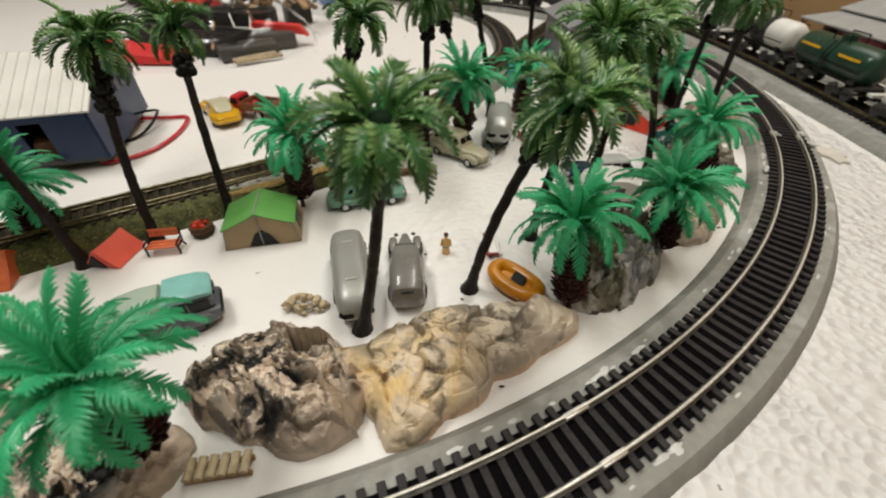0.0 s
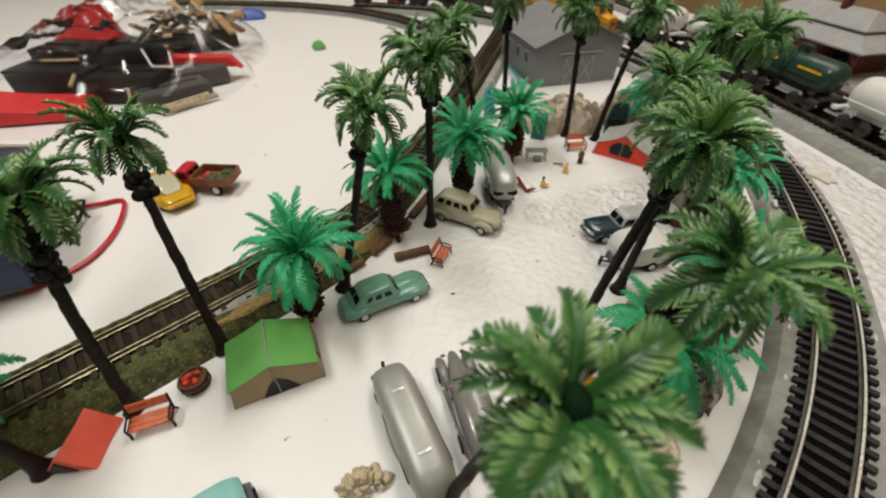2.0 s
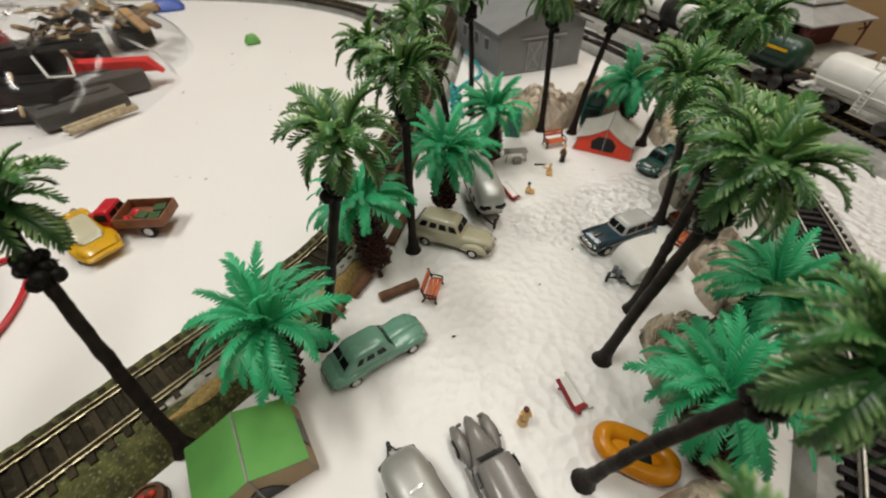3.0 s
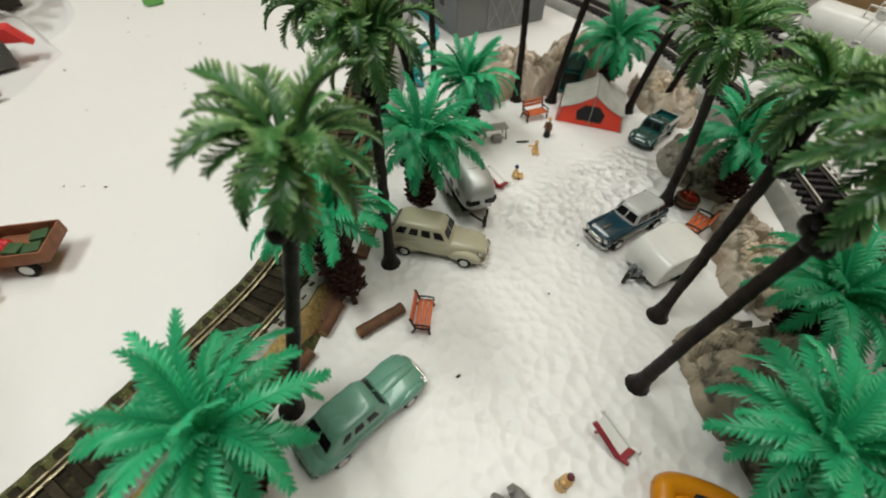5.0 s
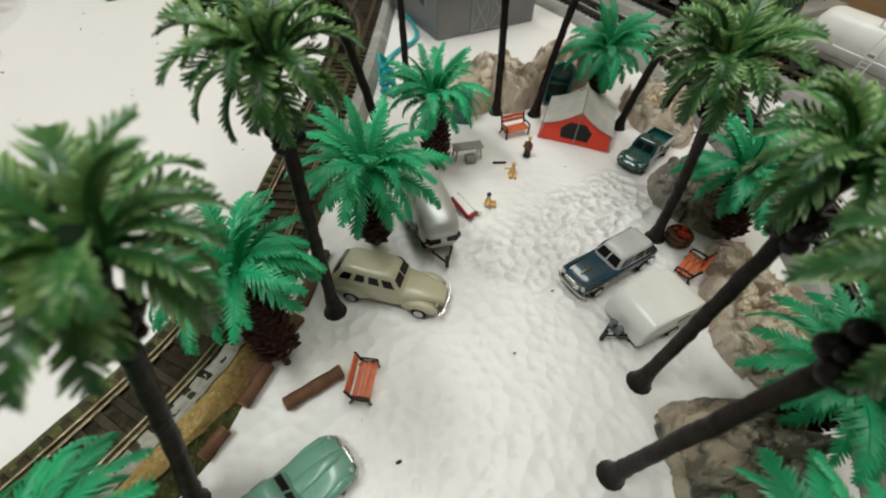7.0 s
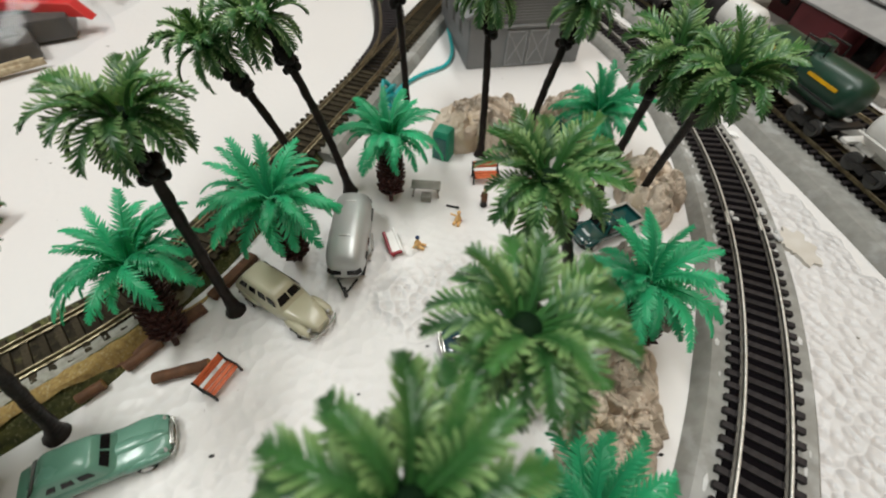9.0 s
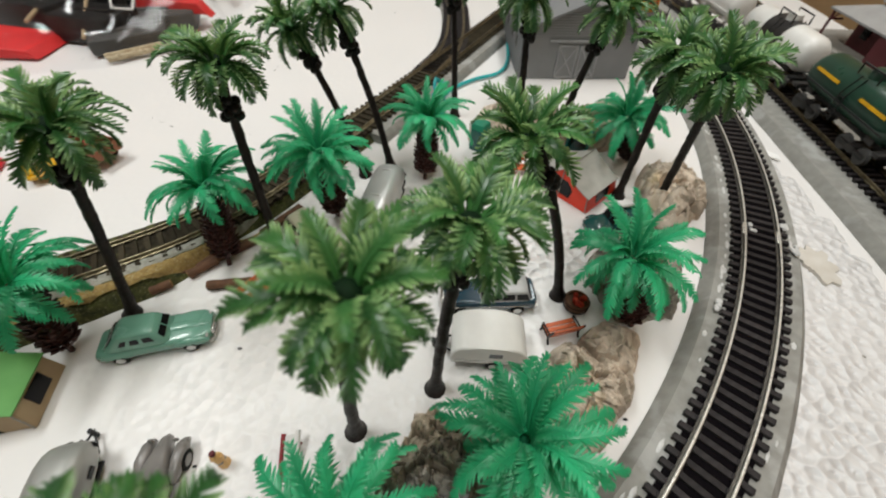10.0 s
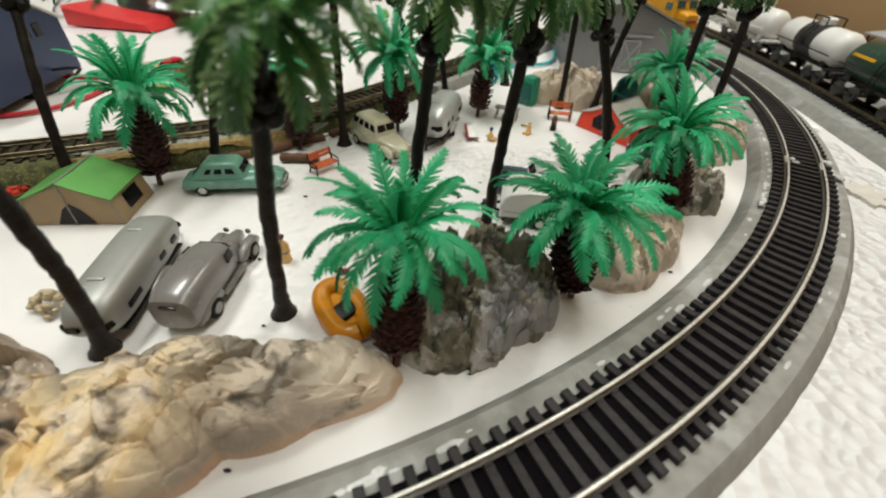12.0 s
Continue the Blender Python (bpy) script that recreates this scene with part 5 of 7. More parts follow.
def wheels4(t, xf, xr, y, r, w=0.0022, rim=HUB):
    for x in (xf, xr):
        for s in (-1, 1):
            wheel(t, x, s * y, r, w, rim)


def green_sedan():
    t = thing("sedan", "jade green 1940s fastback sedan, glossy plastic", "car", pose(-0.0492, 0.2191, 0, 0, 0, 16) @ Matrix.Diagonal((1.07, 1.0, 0.94, 1)))
    bm = bmesh.new()
    hull_x(bm, [(-0.0230, 0.0052, 0.0028, 0.0062), (-0.0220, 0.0072, 0.0024, 0.0078), (-0.0172, 0.0084, 0.0022, 0.0092), (-0.008, 0.0086, 0.0022, 0.0096), (0.006, 0.0086, 0.0022, 0.0096), (0.0146, 0.0082, 0.0022, 0.0094), (0.0205, 0.0074, 0.0024, 0.0086), (0.0226, 0.0058, 0.0028, 0.0072)], 4)
    body = part("body", bm, JADE, t)
    bm = bmesh.new()
    hull_x(bm, [(0.006, 0.0030, 0.006, 0.0102), (0.0128, 0.0027, 0.006, 0.0104), (0.0196, 0.0020, 0.006, 0.0096), (0.0223, 0.0009, 0.006, 0.0078)], 2.5, 16)
    part("bonnet", bm, JADE, body)
    glasshouse(t, 0.0092, 0.0168, (-0.0186, 0.0077), (-0.0113, 0.0032), 0.0080, 0.0062, ((0.22, 0.34), (0.42, 0.58), (0.66, 0.84)), JADE, lo=0.36, hi=0.70)
    for x in (0.0141, -0.0136):
        for s in (-1, 1):
            bm = bmesh.new()
            hull_x(bm, [(x - 0.0075, 0.0008, 0.0035, 0.005), (x - 0.005, 0.0018, 0.0030, 0.0078), (x, 0.0022, 0.0030, 0.0086), (x + 0.005, 0.0019, 0.0030, 0.0080), (x + 0.0078, 0.0008, 0.0035, 0.0056)], 2.6, 14)
            bmesh.ops.translate(bm, vec=(0, s * 0.0072, 0), verts=bm.verts)
            part("fender", bm, JADE, t)
    wheels4(t, 0.0141, -0.0136, 0.0082, 0.0031)
    lamp_pair(t, 0.0214, 0.0062, 0.0070, 0.0011)
    bumper(t, 0.0238, 0.0078, 0.0035, 0.002)
    bumper(t, -0.0237, 0.0076, 0.0035, -0.002)
    bm = bmesh.new()
    box(bm, (0.0228, 0, 0.0056), (0.0012, 0.0090, 0.0022), bevel=0.0004)
    part("grille", bm, CHROME, t, "chrome grille")


green_sedan()


def estate_car():
    t = thing("estate_car", "cream 1940s panel estate car with black windows", "car", pose(0.0125, 0.2808, 0, 0, 0, -41))
    bm = bmesh.new()
    hull_x(bm, [(-0.0250, 0.0066, 0.0030, 0.0098), (-0.0238, 0.0082, 0.0026, 0.0118), (-0.010, 0.0088, 0.0024, 0.0122), (0.004, 0.0086, 0.0024, 0.0120), (0.013, 0.0070, 0.0026, 0.0112), (0.0215, 0.0052, 0.0028, 0.0098), (0.0245, 0.0036, 0.0032, 0.0080)], 4)
    part("body", bm, CREAM, t)
    glasshouse(t, 0.0112, 0.0192, (-0.0246, 0.0080), (-0.0182, 0.0030), 0.0082, 0.0061, ((0.10, 0.26), (0.33, 0.48), (0.55, 0.71), (0.78, 0.94)), CREAM, lo=0.34, hi=0.76)
    for x in (0.0150, -0.0150):
        for s in (-1, 1):
            bm = bmesh.new()
            hull_x(bm, [(x - 0.0080, 0.0009, 0.0032, 0.005), (x - 0.005, 0.0020, 0.0030, 0.0080), (x, 0.0024, 0.0030, 0.0090), (x + 0.0048, 0.0021, 0.0030, 0.0080), (x + 0.0076, 0.0009, 0.0032, 0.0056)], 2.5, 14)
            bmesh.ops.translate(bm, vec=(0, s * 0.0074, 0), verts=bm.verts)
            part("fender", bm, CREAM, t)
    wheels4(t, 0.0150, -0.0150, 0.0088, 0.0034)
    lamp_pair(t, 0.0220, 0.0062, 0.0078, 0.0012)
    bumper(t, 0.0255, 0.0085, 0.0036, 0.002)
    bumper(t, -0.0258, 0.0085, 0.0036, -0.002)


estate_car()


def silver_trailer(m, label, paint=SILVER):
    t = thing("travel_trailer", label, "caravan", m, "silver travel trailers")
    stations = []
    for x, k in ((-0.0285, 0.12), (-0.0280, 0.35), (-0.0265, 0.60), (-0.0240, 0.80), (-0.0200, 0.93), (-0.0140, 0.99), (0, 1), (0.0140, 0.99), (0.0200, 0.93), (0.0240, 0.80), (0.0265, 0.60), (0.0280, 0.35), (0.0285, 0.12)):
        stations.append((x * 0.9, 0.0099 * (0.45 + 0.55 * k), 0.0135 - 0.0092 * (0.3 + 0.7 * k), 0.0135 + 0.0112 * k))
    bm = bmesh.new()
    hull_x(bm, stations, 3.0, 32)
    shell = part("shell", bm, paint, t, "silver painted rounded shell")
    for end in (-1, 1):
        for s in (-1, 1):
            bm = bmesh.new()
            q = [(end * 0.0262, s * 0.0014, 0.0130), (end * 0.0252, s * 0.0062, 0.0114), (end * 0.0240, s * 0.0086, 0.0128), (end * 0.0240, s * 0.0080, 0.0150), (end * 0.0259, s * 0.0016, 0.0148)]
            plate(bm, q, 0.0012)
            part("end_window", bm, DARKGLASS, shell, "black wrap window", False)
    for s in (-1, 1):
        for x, w in ((-0.0135, 0.0075), (0.0060, 0.0040), (0.0150, 0.0040)):
            bm = bmesh.new()
            box(bm, (x, s * 0.00985, 0.0138), (w, 0.0008, 0.0028), bevel=0.0003)
            part("side_window", bm, DARKGLASS, shell, "", False)
        bm = bmesh.new()
        hull_x(bm, [(-0.0075, 0.0005, 0.0042, 0.0055), (-0.005, 0.0012, 0.0040, 0.0080), (0, 0.0014, 0.0040, 0.0088), (0.005, 0.0012, 0.0040, 0.0080), (0.0075, 0.0005, 0.0042, 0.0055)], 2.5, 12)
        bmesh.ops.translate(bm, vec=(0, s * 0.0094, 0), verts=bm.verts)
        part("wheel_arch", bm, paint, shell)
        wheel(t, 0, s * 0.0093, 0.0036, 0.0024)
    for x in (-0.0130, 0.0110):
        bm = bmesh.new()
        box(bm, (x, 0, 0.0248), (0.0011, 0.0056, 0.0006), bevel=0.0002)
        part("roof_vent", bm, HUB, shell, "small pale roof vent")
    bm = bmesh.new()
    tube(bm, [(0.0232, -0.0050, 0.0045), (0.0322, 0, 0.0042), (0.0232, 0.0050, 0.0045)], 0.0007, 6)
    tube(bm, [(0.0312, 0, 0.0010), (0.0312, 0, 0.0080)], 0.0010, 7)
    part("hitch", bm, IRON, t, "black tow hitch with jack")
    bm = bmesh.new()
    box(bm, (0, 0, 0.0046), (0.041, 0.017, 0.0016), bevel=0.0004)
    part("chassis", bm, IRON, t)
    return t


silver_trailer(pose(-0.0445, 0.1415, 0, 0, 0, 105) @ Matrix.Diagonal((1.12, 0.90, 0.77, 1)), "silver rounded travel trailer parked beside a grey sedan")
silver_trailer(pose(0.0450, 0.3135, 0, 0, 0, -98), "silver rounded travel trailer behind the cream estate car", SILVER_PALE)


def grey_sedan():
    t = thing("sedan", "grey brown 1930s sedan with bulging fenders", "car", pose(-0.0186, 0.1500, 0, 0, 0, 96) @ Matrix.Diagonal((1.0, 0.90, 0.90, 1)))
    bm = bmesh.new()
    hull_x(bm, [(-0.0262, 0.0068, 0.0040, 0.0130), (-0.0252, 0.0082, 0.0032, 0.0172), (-0.0225, 0.0088, 0.0028, 0.0192), (-0.0130, 0.0090, 0.0028, 0.0200), (0.0000, 0.0088, 0.0028, 0.0198), (0.0045, 0.0084, 0.0028, 0.0184), (0.0068, 0.0074, 0.0028, 0.0136), (0.0095, 0.0060, 0.0028, 0.0116), (0.0170, 0.0040, 0.0030, 0.0108), (0.0235, 0.0022, 0.0034, 0.0096), (0.0255, 0.0008, 0.0040, 0.0075)], 3.2, 30)
    body = part("body", bm, GREYCAR, t)
    for s in (-1, 1):
        for x0, x1 in ((-0.0015, 0.0035),):
            bm = bmesh.new()
            plate(bm, [(x0, s * 0.0090, 0.0132), (x1, s * 0.0087, 0.0132), (x1 - 0.0006, s * 0.0082, 0.0172), (x0, s * 0.0085, 0.0172)], 0.0006)
            part("side_window", bm, DARKGLASS, body, "", False)
        for x, k in ((0.0165, 1.0), (-0.0160, 0.95)):
            bm = bmesh.new()
            hull_x(bm, [(x - 0.0085 * k, 0.0010, 0.0030, 0.0048), (x - 0.0055, 0.0022, 0.0030, 0.0082), (x, 0.0028, 0.0030, 0.0096), (x + 0.0050, 0.0026, 0.0030, 0.0090), (x + 0.0080 * k, 0.0014, 0.0032, 0.0060)], 2.4, 16)
            bmesh.ops.translate(bm, vec=(0, s * 0.0072, 0), verts=bm.verts)
            part("fender", bm, GREYCAR, t)
        bm = bmesh.new()
        box(bm, (0, s * 0.0086, 0.0034), (0.018, 0.0026, 0.0010), bevel=0.0003)
        part("running_board", bm, GREYCAR, t)
    bm = bmesh.new()
    box(bm, (-0.0258, 0, 0.0146), (0.0010, 0.0064, 0.0014), bevel=0.0003)
    part("rear_window", bm, DARKGLASS, body, "narrow black rear window")
    bm = bmesh.new()
    plate(bm, [(0.0076, -0.0056, 0.0136), (0.0076, 0.0056, 0.0136), (0.0054, 0.0054, 0.0176), (0.0054, -0.0054, 0.0176)], 0.0005)
    part("windscreen", bm, DARKGLASS, body, "", False)
    wheels4(t, 0.0165, -0.0160, 0.0090, 0.0040, 0.0024, GREYCAR)
    lamp_pair(t, 0.0225, 0.0052, 0.0098, 0.0014, GREYCAR)


grey_sedan()


def blue_wagon():
    t = thing("station_wagon", "petrol blue 1950s station wagon with white roof", "car", pose(0.1078, 0.2496, 0, 0, 0, 184.5))
    bm = bmesh.new()
    hull_x(bm, [(-0.0234, 0.0066, 0.0040, 0.0092), (-0.0223, 0.0080, 0.0030, 0.0102), (-0.0128, 0.0083, 0.0026, 0.0100), (0.0, 0.0083, 0.0026, 0.0098), (0.0128, 0.0082, 0.0026, 0.0096), (0.0208, 0.0078, 0.0028, 0.0090), (0.0231, 0.0068, 0.0036, 0.0078)], 5)
    body = part("body", bm, NAVY, t)
    glasshouse(t, 0.0096, 0.0152, (-0.0212, 0.0051), (-0.0183, 0.0010), 0.0074, 0.0062, ((0.05, 0.30), (0.35, 0.60), (0.66, 0.93)), ROOFPALE)
    for s in (-1, 1):
        bm = bmesh.new()
        hull_x(bm, [(0.007, 0.0006, 0.0085, 0.0098), (0.0153, 0.0011, 0.0082, 0.0102), (0.0225, 0.0010, 0.0075, 0.0098)], 2.5, 12)
        bmesh.ops.translate(bm, vec=(0, s * 0.0066, 0), verts=bm.verts)
        part("wing_top", bm, NAVY, body)
        bm = bmesh.new()
        box(bm, (0, s * 0.0084, 0.0066), (0.039, 0.0005, 0.0006), bevel=0.0001)
        part("side_trim", bm, CHROME, body, "chrome side strip")
    wheels4(t, 0.0149, -0.0140, 0.0080, 0.0034)
    lamp_pair(t, 0.0230, 0.0060, 0.0074, 0.0013)
    bumper(t, 0.0246, 0.0084, 0.0042, 0.0022)
    bumper(t, -0.0245, 0.0084, 0.0042, -0.0022)
    bm = bmesh.new()
    box(bm, (0.0233, 0, 0.0064), (0.0012, 0.0088, 0.0024), bevel=0.0004)
    part("grille", bm, CHROME, t, "chrome grille")
    bm = bmesh.new()
    tube(bm, [(0.0136, 0, 0.0099), (0.0170, 0, 0.0103), (0.0191, 0, 0.0099)], 0.0005, 6)
    part("bonnet_ornament", bm, CHROME, t)


blue_wagon()


def white_caravan():
    t = thing("caravan", "small white caravan with arched roof and black hitch", "caravan", pose(0.1062, 0.2215, 0, 0, 0, 179))
    out = [(-0.0210, 0.0046), (-0.0215, 0.0095)]
    out += [(-0.0215 + 0.012 * (1 - math.cos(a)), 0.0095 + 0.0090 * math.sin(a)) for a in (math.pi / 2 * i / 8 for i in range(1, 9))]
    out += [(-0.003, 0.0192), (0.006, 0.0190)]
    out += [(0.0115 + 0.0098 * math.sin(a), 0.0104 + 0.0082 * math.cos(a)) for a in (math.pi / 2 * i / 8 for i in range(1, 9))]
    out += [(0.0213, 0.0046)]
    out = [(x * 0.80, z) for x, z in out]
    bm = bmesh.new()
    prism_y(bm, out, -0.0102, 0.0102, 0.0012)
    shell = part("shell", bm, WHITE, t, "white arched shell")
    for s in (-1, 1):
        bm = bmesh.new()
        box(bm, (0, s * 0.01030, 0.0082), (0.0302, 0.0005, 0.0005))
        part("trim_strip", bm, HUB, shell, "", False)
        bm = bmesh.new()
        box(bm, (-0.003, s * 0.0102, 0.0128), (0.0060, 0.0006, 0.0034), bevel=0.0004)
        part("side_window", bm, SLATE, shell, "", False)
        wheel(t, -0.0025, s * 0.0095, 0.0034, 0.0022)
    bm = bmesh.new()
    box(bm, (0, 0, 0.0046), (0.0300, 0.0190, 0.0010), bevel=0.0003)
    part("chassis", bm, IRON, t)
    bm = bmesh.new()
    tube(bm, [(0.0145, -0.0050, 0.0046), (0.0262, 0, 0.0044), (0.0150, 0.0050, 0.0046)], 0.0007, 6)
    tube(bm, [(0.0250, 0, 0.0008), (0.0250, 0, 0.0072)], 0.0010, 7)
    part("hitch", bm, IRON, t, "black tow hitch")
    for y in (-0.0016, 0.0016):
        bm = bmesh.new()
        tube(bm, [(0.0200, y, 0.0046), (0.0200, y, 0.0088), (0.0200, y, 0.0096)], [0.0014, 0.0014, 0.0005], 10)
        part("gas_bottle", bm, SLATE, t, "grey gas bottle")


white_caravan()


def pickup():
    t = thing("pickup_truck", "dark green 1950s pickup with pale open bed", "truck", pose(0.1888, 0.3078, 0, 0, 0, 197) @ Matrix.Diagonal((0.80, 1.0, 0.92, 1)))
    bm = bmesh.new()
    hull_x(bm, [(-0.0255, 0.0072, 0.0034, 0.0072), (-0.015, 0.0076, 0.0028, 0.0076), (-0.002, 0.0078, 0.0026, 0.0092), (0.008, 0.0076, 0.0026, 0.0098), (0.018, 0.0070, 0.0028, 0.0096), (0.0245, 0.0060, 0.0032, 0.0084), (0.0262, 0.0046, 0.0040, 0.0070)], 4)
    part("body", bm, PINE, t)
    glasshouse(t, 0.0090, 0.0158, (-0.0045, 0.0105), (-0.0030, 0.0060), 0.0074, 0.0060, ((0.15, 0.85),), PINE)
    for s in (-1, 1):
        bm = bmesh.new()
        box(bm, (-0.0155, s * 0.0074, 0.0086), (0.0205, 0.0008, 0.0044), bevel=0.0002)
        part("bed_side", bm, PINE, t)
        bm = bmesh.new()
        box(bm, (-0.0155, s * 0.0074, 0.0111), (0.0210, 0.0016, 0.0006))
        part("bed_rail", bm, HUB, t, "pale bed rail", False)
        for x in (0.0170, -0.0150):
            bm = bmesh.new()
            hull_x(bm, [(x - 0.0070, 0.0008, 0.0034, 0.005), (x - 0.004, 0.0018, 0.0030, 0.0080), (x, 0.0022, 0.0030, 0.0088), (x + 0.0042, 0.0019, 0.0030, 0.0080), (x + 0.0068, 0.0008, 0.0034, 0.0056)], 2.5, 14)
            bmesh.ops.translate(bm, vec=(0, s * 0.0068, 0), verts=bm.verts)
            part("fender", bm, PINE, t)
    for x in (-0.0256, -0.0056):
        bm = bmesh.new()
        box(bm, (x, 0, 0.0086), (0.0008, 0.0150, 0.0044), bevel=0.0002)
        part("bed_board", bm, PINE, t)
        bm = bmesh.new()
        box(bm, (x, 0, 0.0111), (0.0014, 0.0150, 0.0006))
        part("bed_rim", bm, HUB, t, "pale bed rim", False)
    bm = bmesh.new()
    box(bm, (-0.0155, 0, 0.0080), (0.0195, 0.0140, 0.0006))
    part("bed_floor", bm, PINE, t, "", False)
    wheels4(t, 0.0170, -0.0150, 0.0078, 0.0033)
    lamp_pair(t, 0.0240, 0.0058, 0.0076, 0.0012)


pickup()


def aqua_fastback():
    t = thing("fastback_car", "pale aqua and sage fastback car with slate lower body", "car", pose(-0.1255, 0.1150, 0, 0, 0, 27))
    bm = bmesh.new()
    hull_x(bm, [(-0.0265, 0.0070, 0.0034, 0.0074), (-0.0245, 0.0090, 0.0028, 0.0092), (-0.010, 0.0100, 0.0026, 0.0104), (0.008, 0.0100, 0.0026, 0.0106), (0.020, 0.0096, 0.0028, 0.0100), (0.0258, 0.0080, 0.0034, 0.0086)], 4.5)
    body = part("body", bm, SLATE, t, "slate grey lower body")
    bm = bmesh.new()
    hull_x(bm, [(-0.0260, 0.0052, 0.0070, 0.0088), (-0.0200, 0.0078, 0.0080, 0.0150), (-0.0120, 0.0088, 0.0090, 0.0192), (-0.0030, 0.0090, 0.0095, 0.0205), (0.0045, 0.0088, 0.0095, 0.0200), (0.0058, 0.0080, 0.0095, 0.0170)], 3.6, 28)
    roof = part("roof", bm, SAGE, t, "sage fastback roof")
    bm = bmesh.new()
    hull_x(bm, [(0.0060, 0.0080, 0.0172, 0.0196), (0.0064, 0.0086, 0.0170, 0.0202), (0.0120, 0.0086, 0.0168, 0.0203), (0.0200, 0.0082, 0.0166, 0.0198), (0.0236, 0.0074, 0.0160, 0.0186), (0.0246, 0.0064, 0.0158, 0.0176)], 5, 28)
    part("front_roof", bm, AQUA, t, "pale aqua roof panel")
    bm = bmesh.new()
    hull_x(bm, [(0.0050, 0.0084, 0.0095, 0.0172), (0.0200, 0.0080, 0.0095, 0.0170), (0.0240, 0.0072, 0.0095, 0.0162)], 6, 28)
    cabin = part("cabin", bm, SLATE, t, "slate cabin")
    for s in (-1, 1):
        for x0, x1 in ((0.0070, 0.0135), (0.0146, 0.0225)):
            bm = bmesh.new()
            plate(bm, [(x0, s * 0.0086, 0.0112), (x1, s * 0.0084, 0.0112), (x1, s * 0.0084, 0.0158), (x0, s * 0.0086, 0.0158)], 0.0006)
            part("side_window", bm, DARKGLASS, cabin, "", False)
        for x in (0.0155, -0.0150):
            bm = bmesh.new()
            hull_x(bm, [(x - 0.0080, 0.0010, 0.0034, 0.005), (x - 0.005, 0.0022, 0.0030, 0.0086), (x, 0.0026, 0.0030, 0.0094), (x + 0.005, 0.0022, 0.0030, 0.0086), (x + 0.0080, 0.0010, 0.0034, 0.0056)], 2.5, 14)
            bmesh.ops.translate(bm, vec=(0, s * 0.0088, 0), verts=bm.verts)
            part("fender", bm, SLATE, body)
    wheels4(t, 0.0155, -0.0150, 0.0096, 0.0034, rim=DARKGREY)
    bm = bmesh.new()
    box(bm, (0.0242, 0.0010, 0.0140), (0.0016, 0.0070, 0.0030), bevel=0.0004)
    part("grille", bm, IRON, t, "black grille")
    bm = bmesh.new()
    box(bm, (0.0262, -0.0030, 0.0085), (0.0012, 0.0150, 0.0010), bevel=0.0003)
    part("bumper", bm, IRON, t, "black bumper bar")


aqua_fastback()


def yellow_coupe():
    t = thing("coupe", "yellow die-cast coupe with cream soft top", "car", pose(-0.2010, 0.3560, 0, 0, 0, 127))
    bm = bmesh.new()
    hull_x(bm, [(-0.0285, 0.0080, 0.0035, 0.0085), (-0.022, 0.0108, 0.0028, 0.0110), (-0.006, 0.0112, 0.0026, 0.0112), (0.012, 0.0110, 0.0026, 0.0104), (0.023, 0.0102, 0.0028, 0.0092), (0.028, 0.0080, 0.0036, 0.0074)], 4)
    part("body", bm, YELLOW, t)
    glasshouse(t, 0.0104, 0.0158, (-0.0170, 0.0090), (-0.0110, 0.0020), 0.0098, 0.0080, ((0.30, 0.80),), YELLOW, screen=False)
    bm = bmesh.new()
    hull_x(bm, [(-0.0215, 0.0052, 0.0108, 0.0116), (-0.0185, 0.0068, 0.0108, 0.0142), (-0.0120, 0.0074, 0.0120, 0.0166), (-0.0040, 0.0074, 0.0130, 0.0172), (0.0020, 0.0072, 0.0140, 0.0166)], 4.5)
    part("soft_top", bm, CREAM, t, "cream soft top")
    for s in (-1, 1):
        for x in (0.0175, -0.0165):
            bm = bmesh.new()
            hull_x(bm, [(x - 0.0090, 0.0010, 0.0034, 0.005), (x - 0.005, 0.0026, 0.0030, 0.0094), (x, 0.0030, 0.0030, 0.0106), (x + 0.005, 0.0026, 0.0030, 0.0094), (x + 0.0090, 0.0010, 0.0034, 0.0056)], 2.5, 14)
            bmesh.ops.translate(bm, vec=(0, s * 0.0096, 0), verts=bm.verts)
            part("fender", bm, YELLOW, t)
    wheels4(t, 0.0175, -0.0165, 0.0108, 0.0042, 0.003)
    lamp_pair(t, 0.0255, 0.0070, 0.0084, 0.0016)
    bm = bmesh.new()
    box(bm, (0.0285, 0, 0.0048), (0.0016, 0.0210, 0.0024), bevel=0.0005)
    part("bumper", bm, IRON, t, "black bumper")
    bm = bmesh.new()
    hull_x(bm, [(-0.0310, 0.0085, 0.0046, 0.0066), (-0.0295, 0.0100, 0.0040, 0.0072), (-0.0275, 0.0100, 0.0040, 0.0072)], 4)
    part("rear_bumper", bm, YELLOW, t)


yellow_coupe()


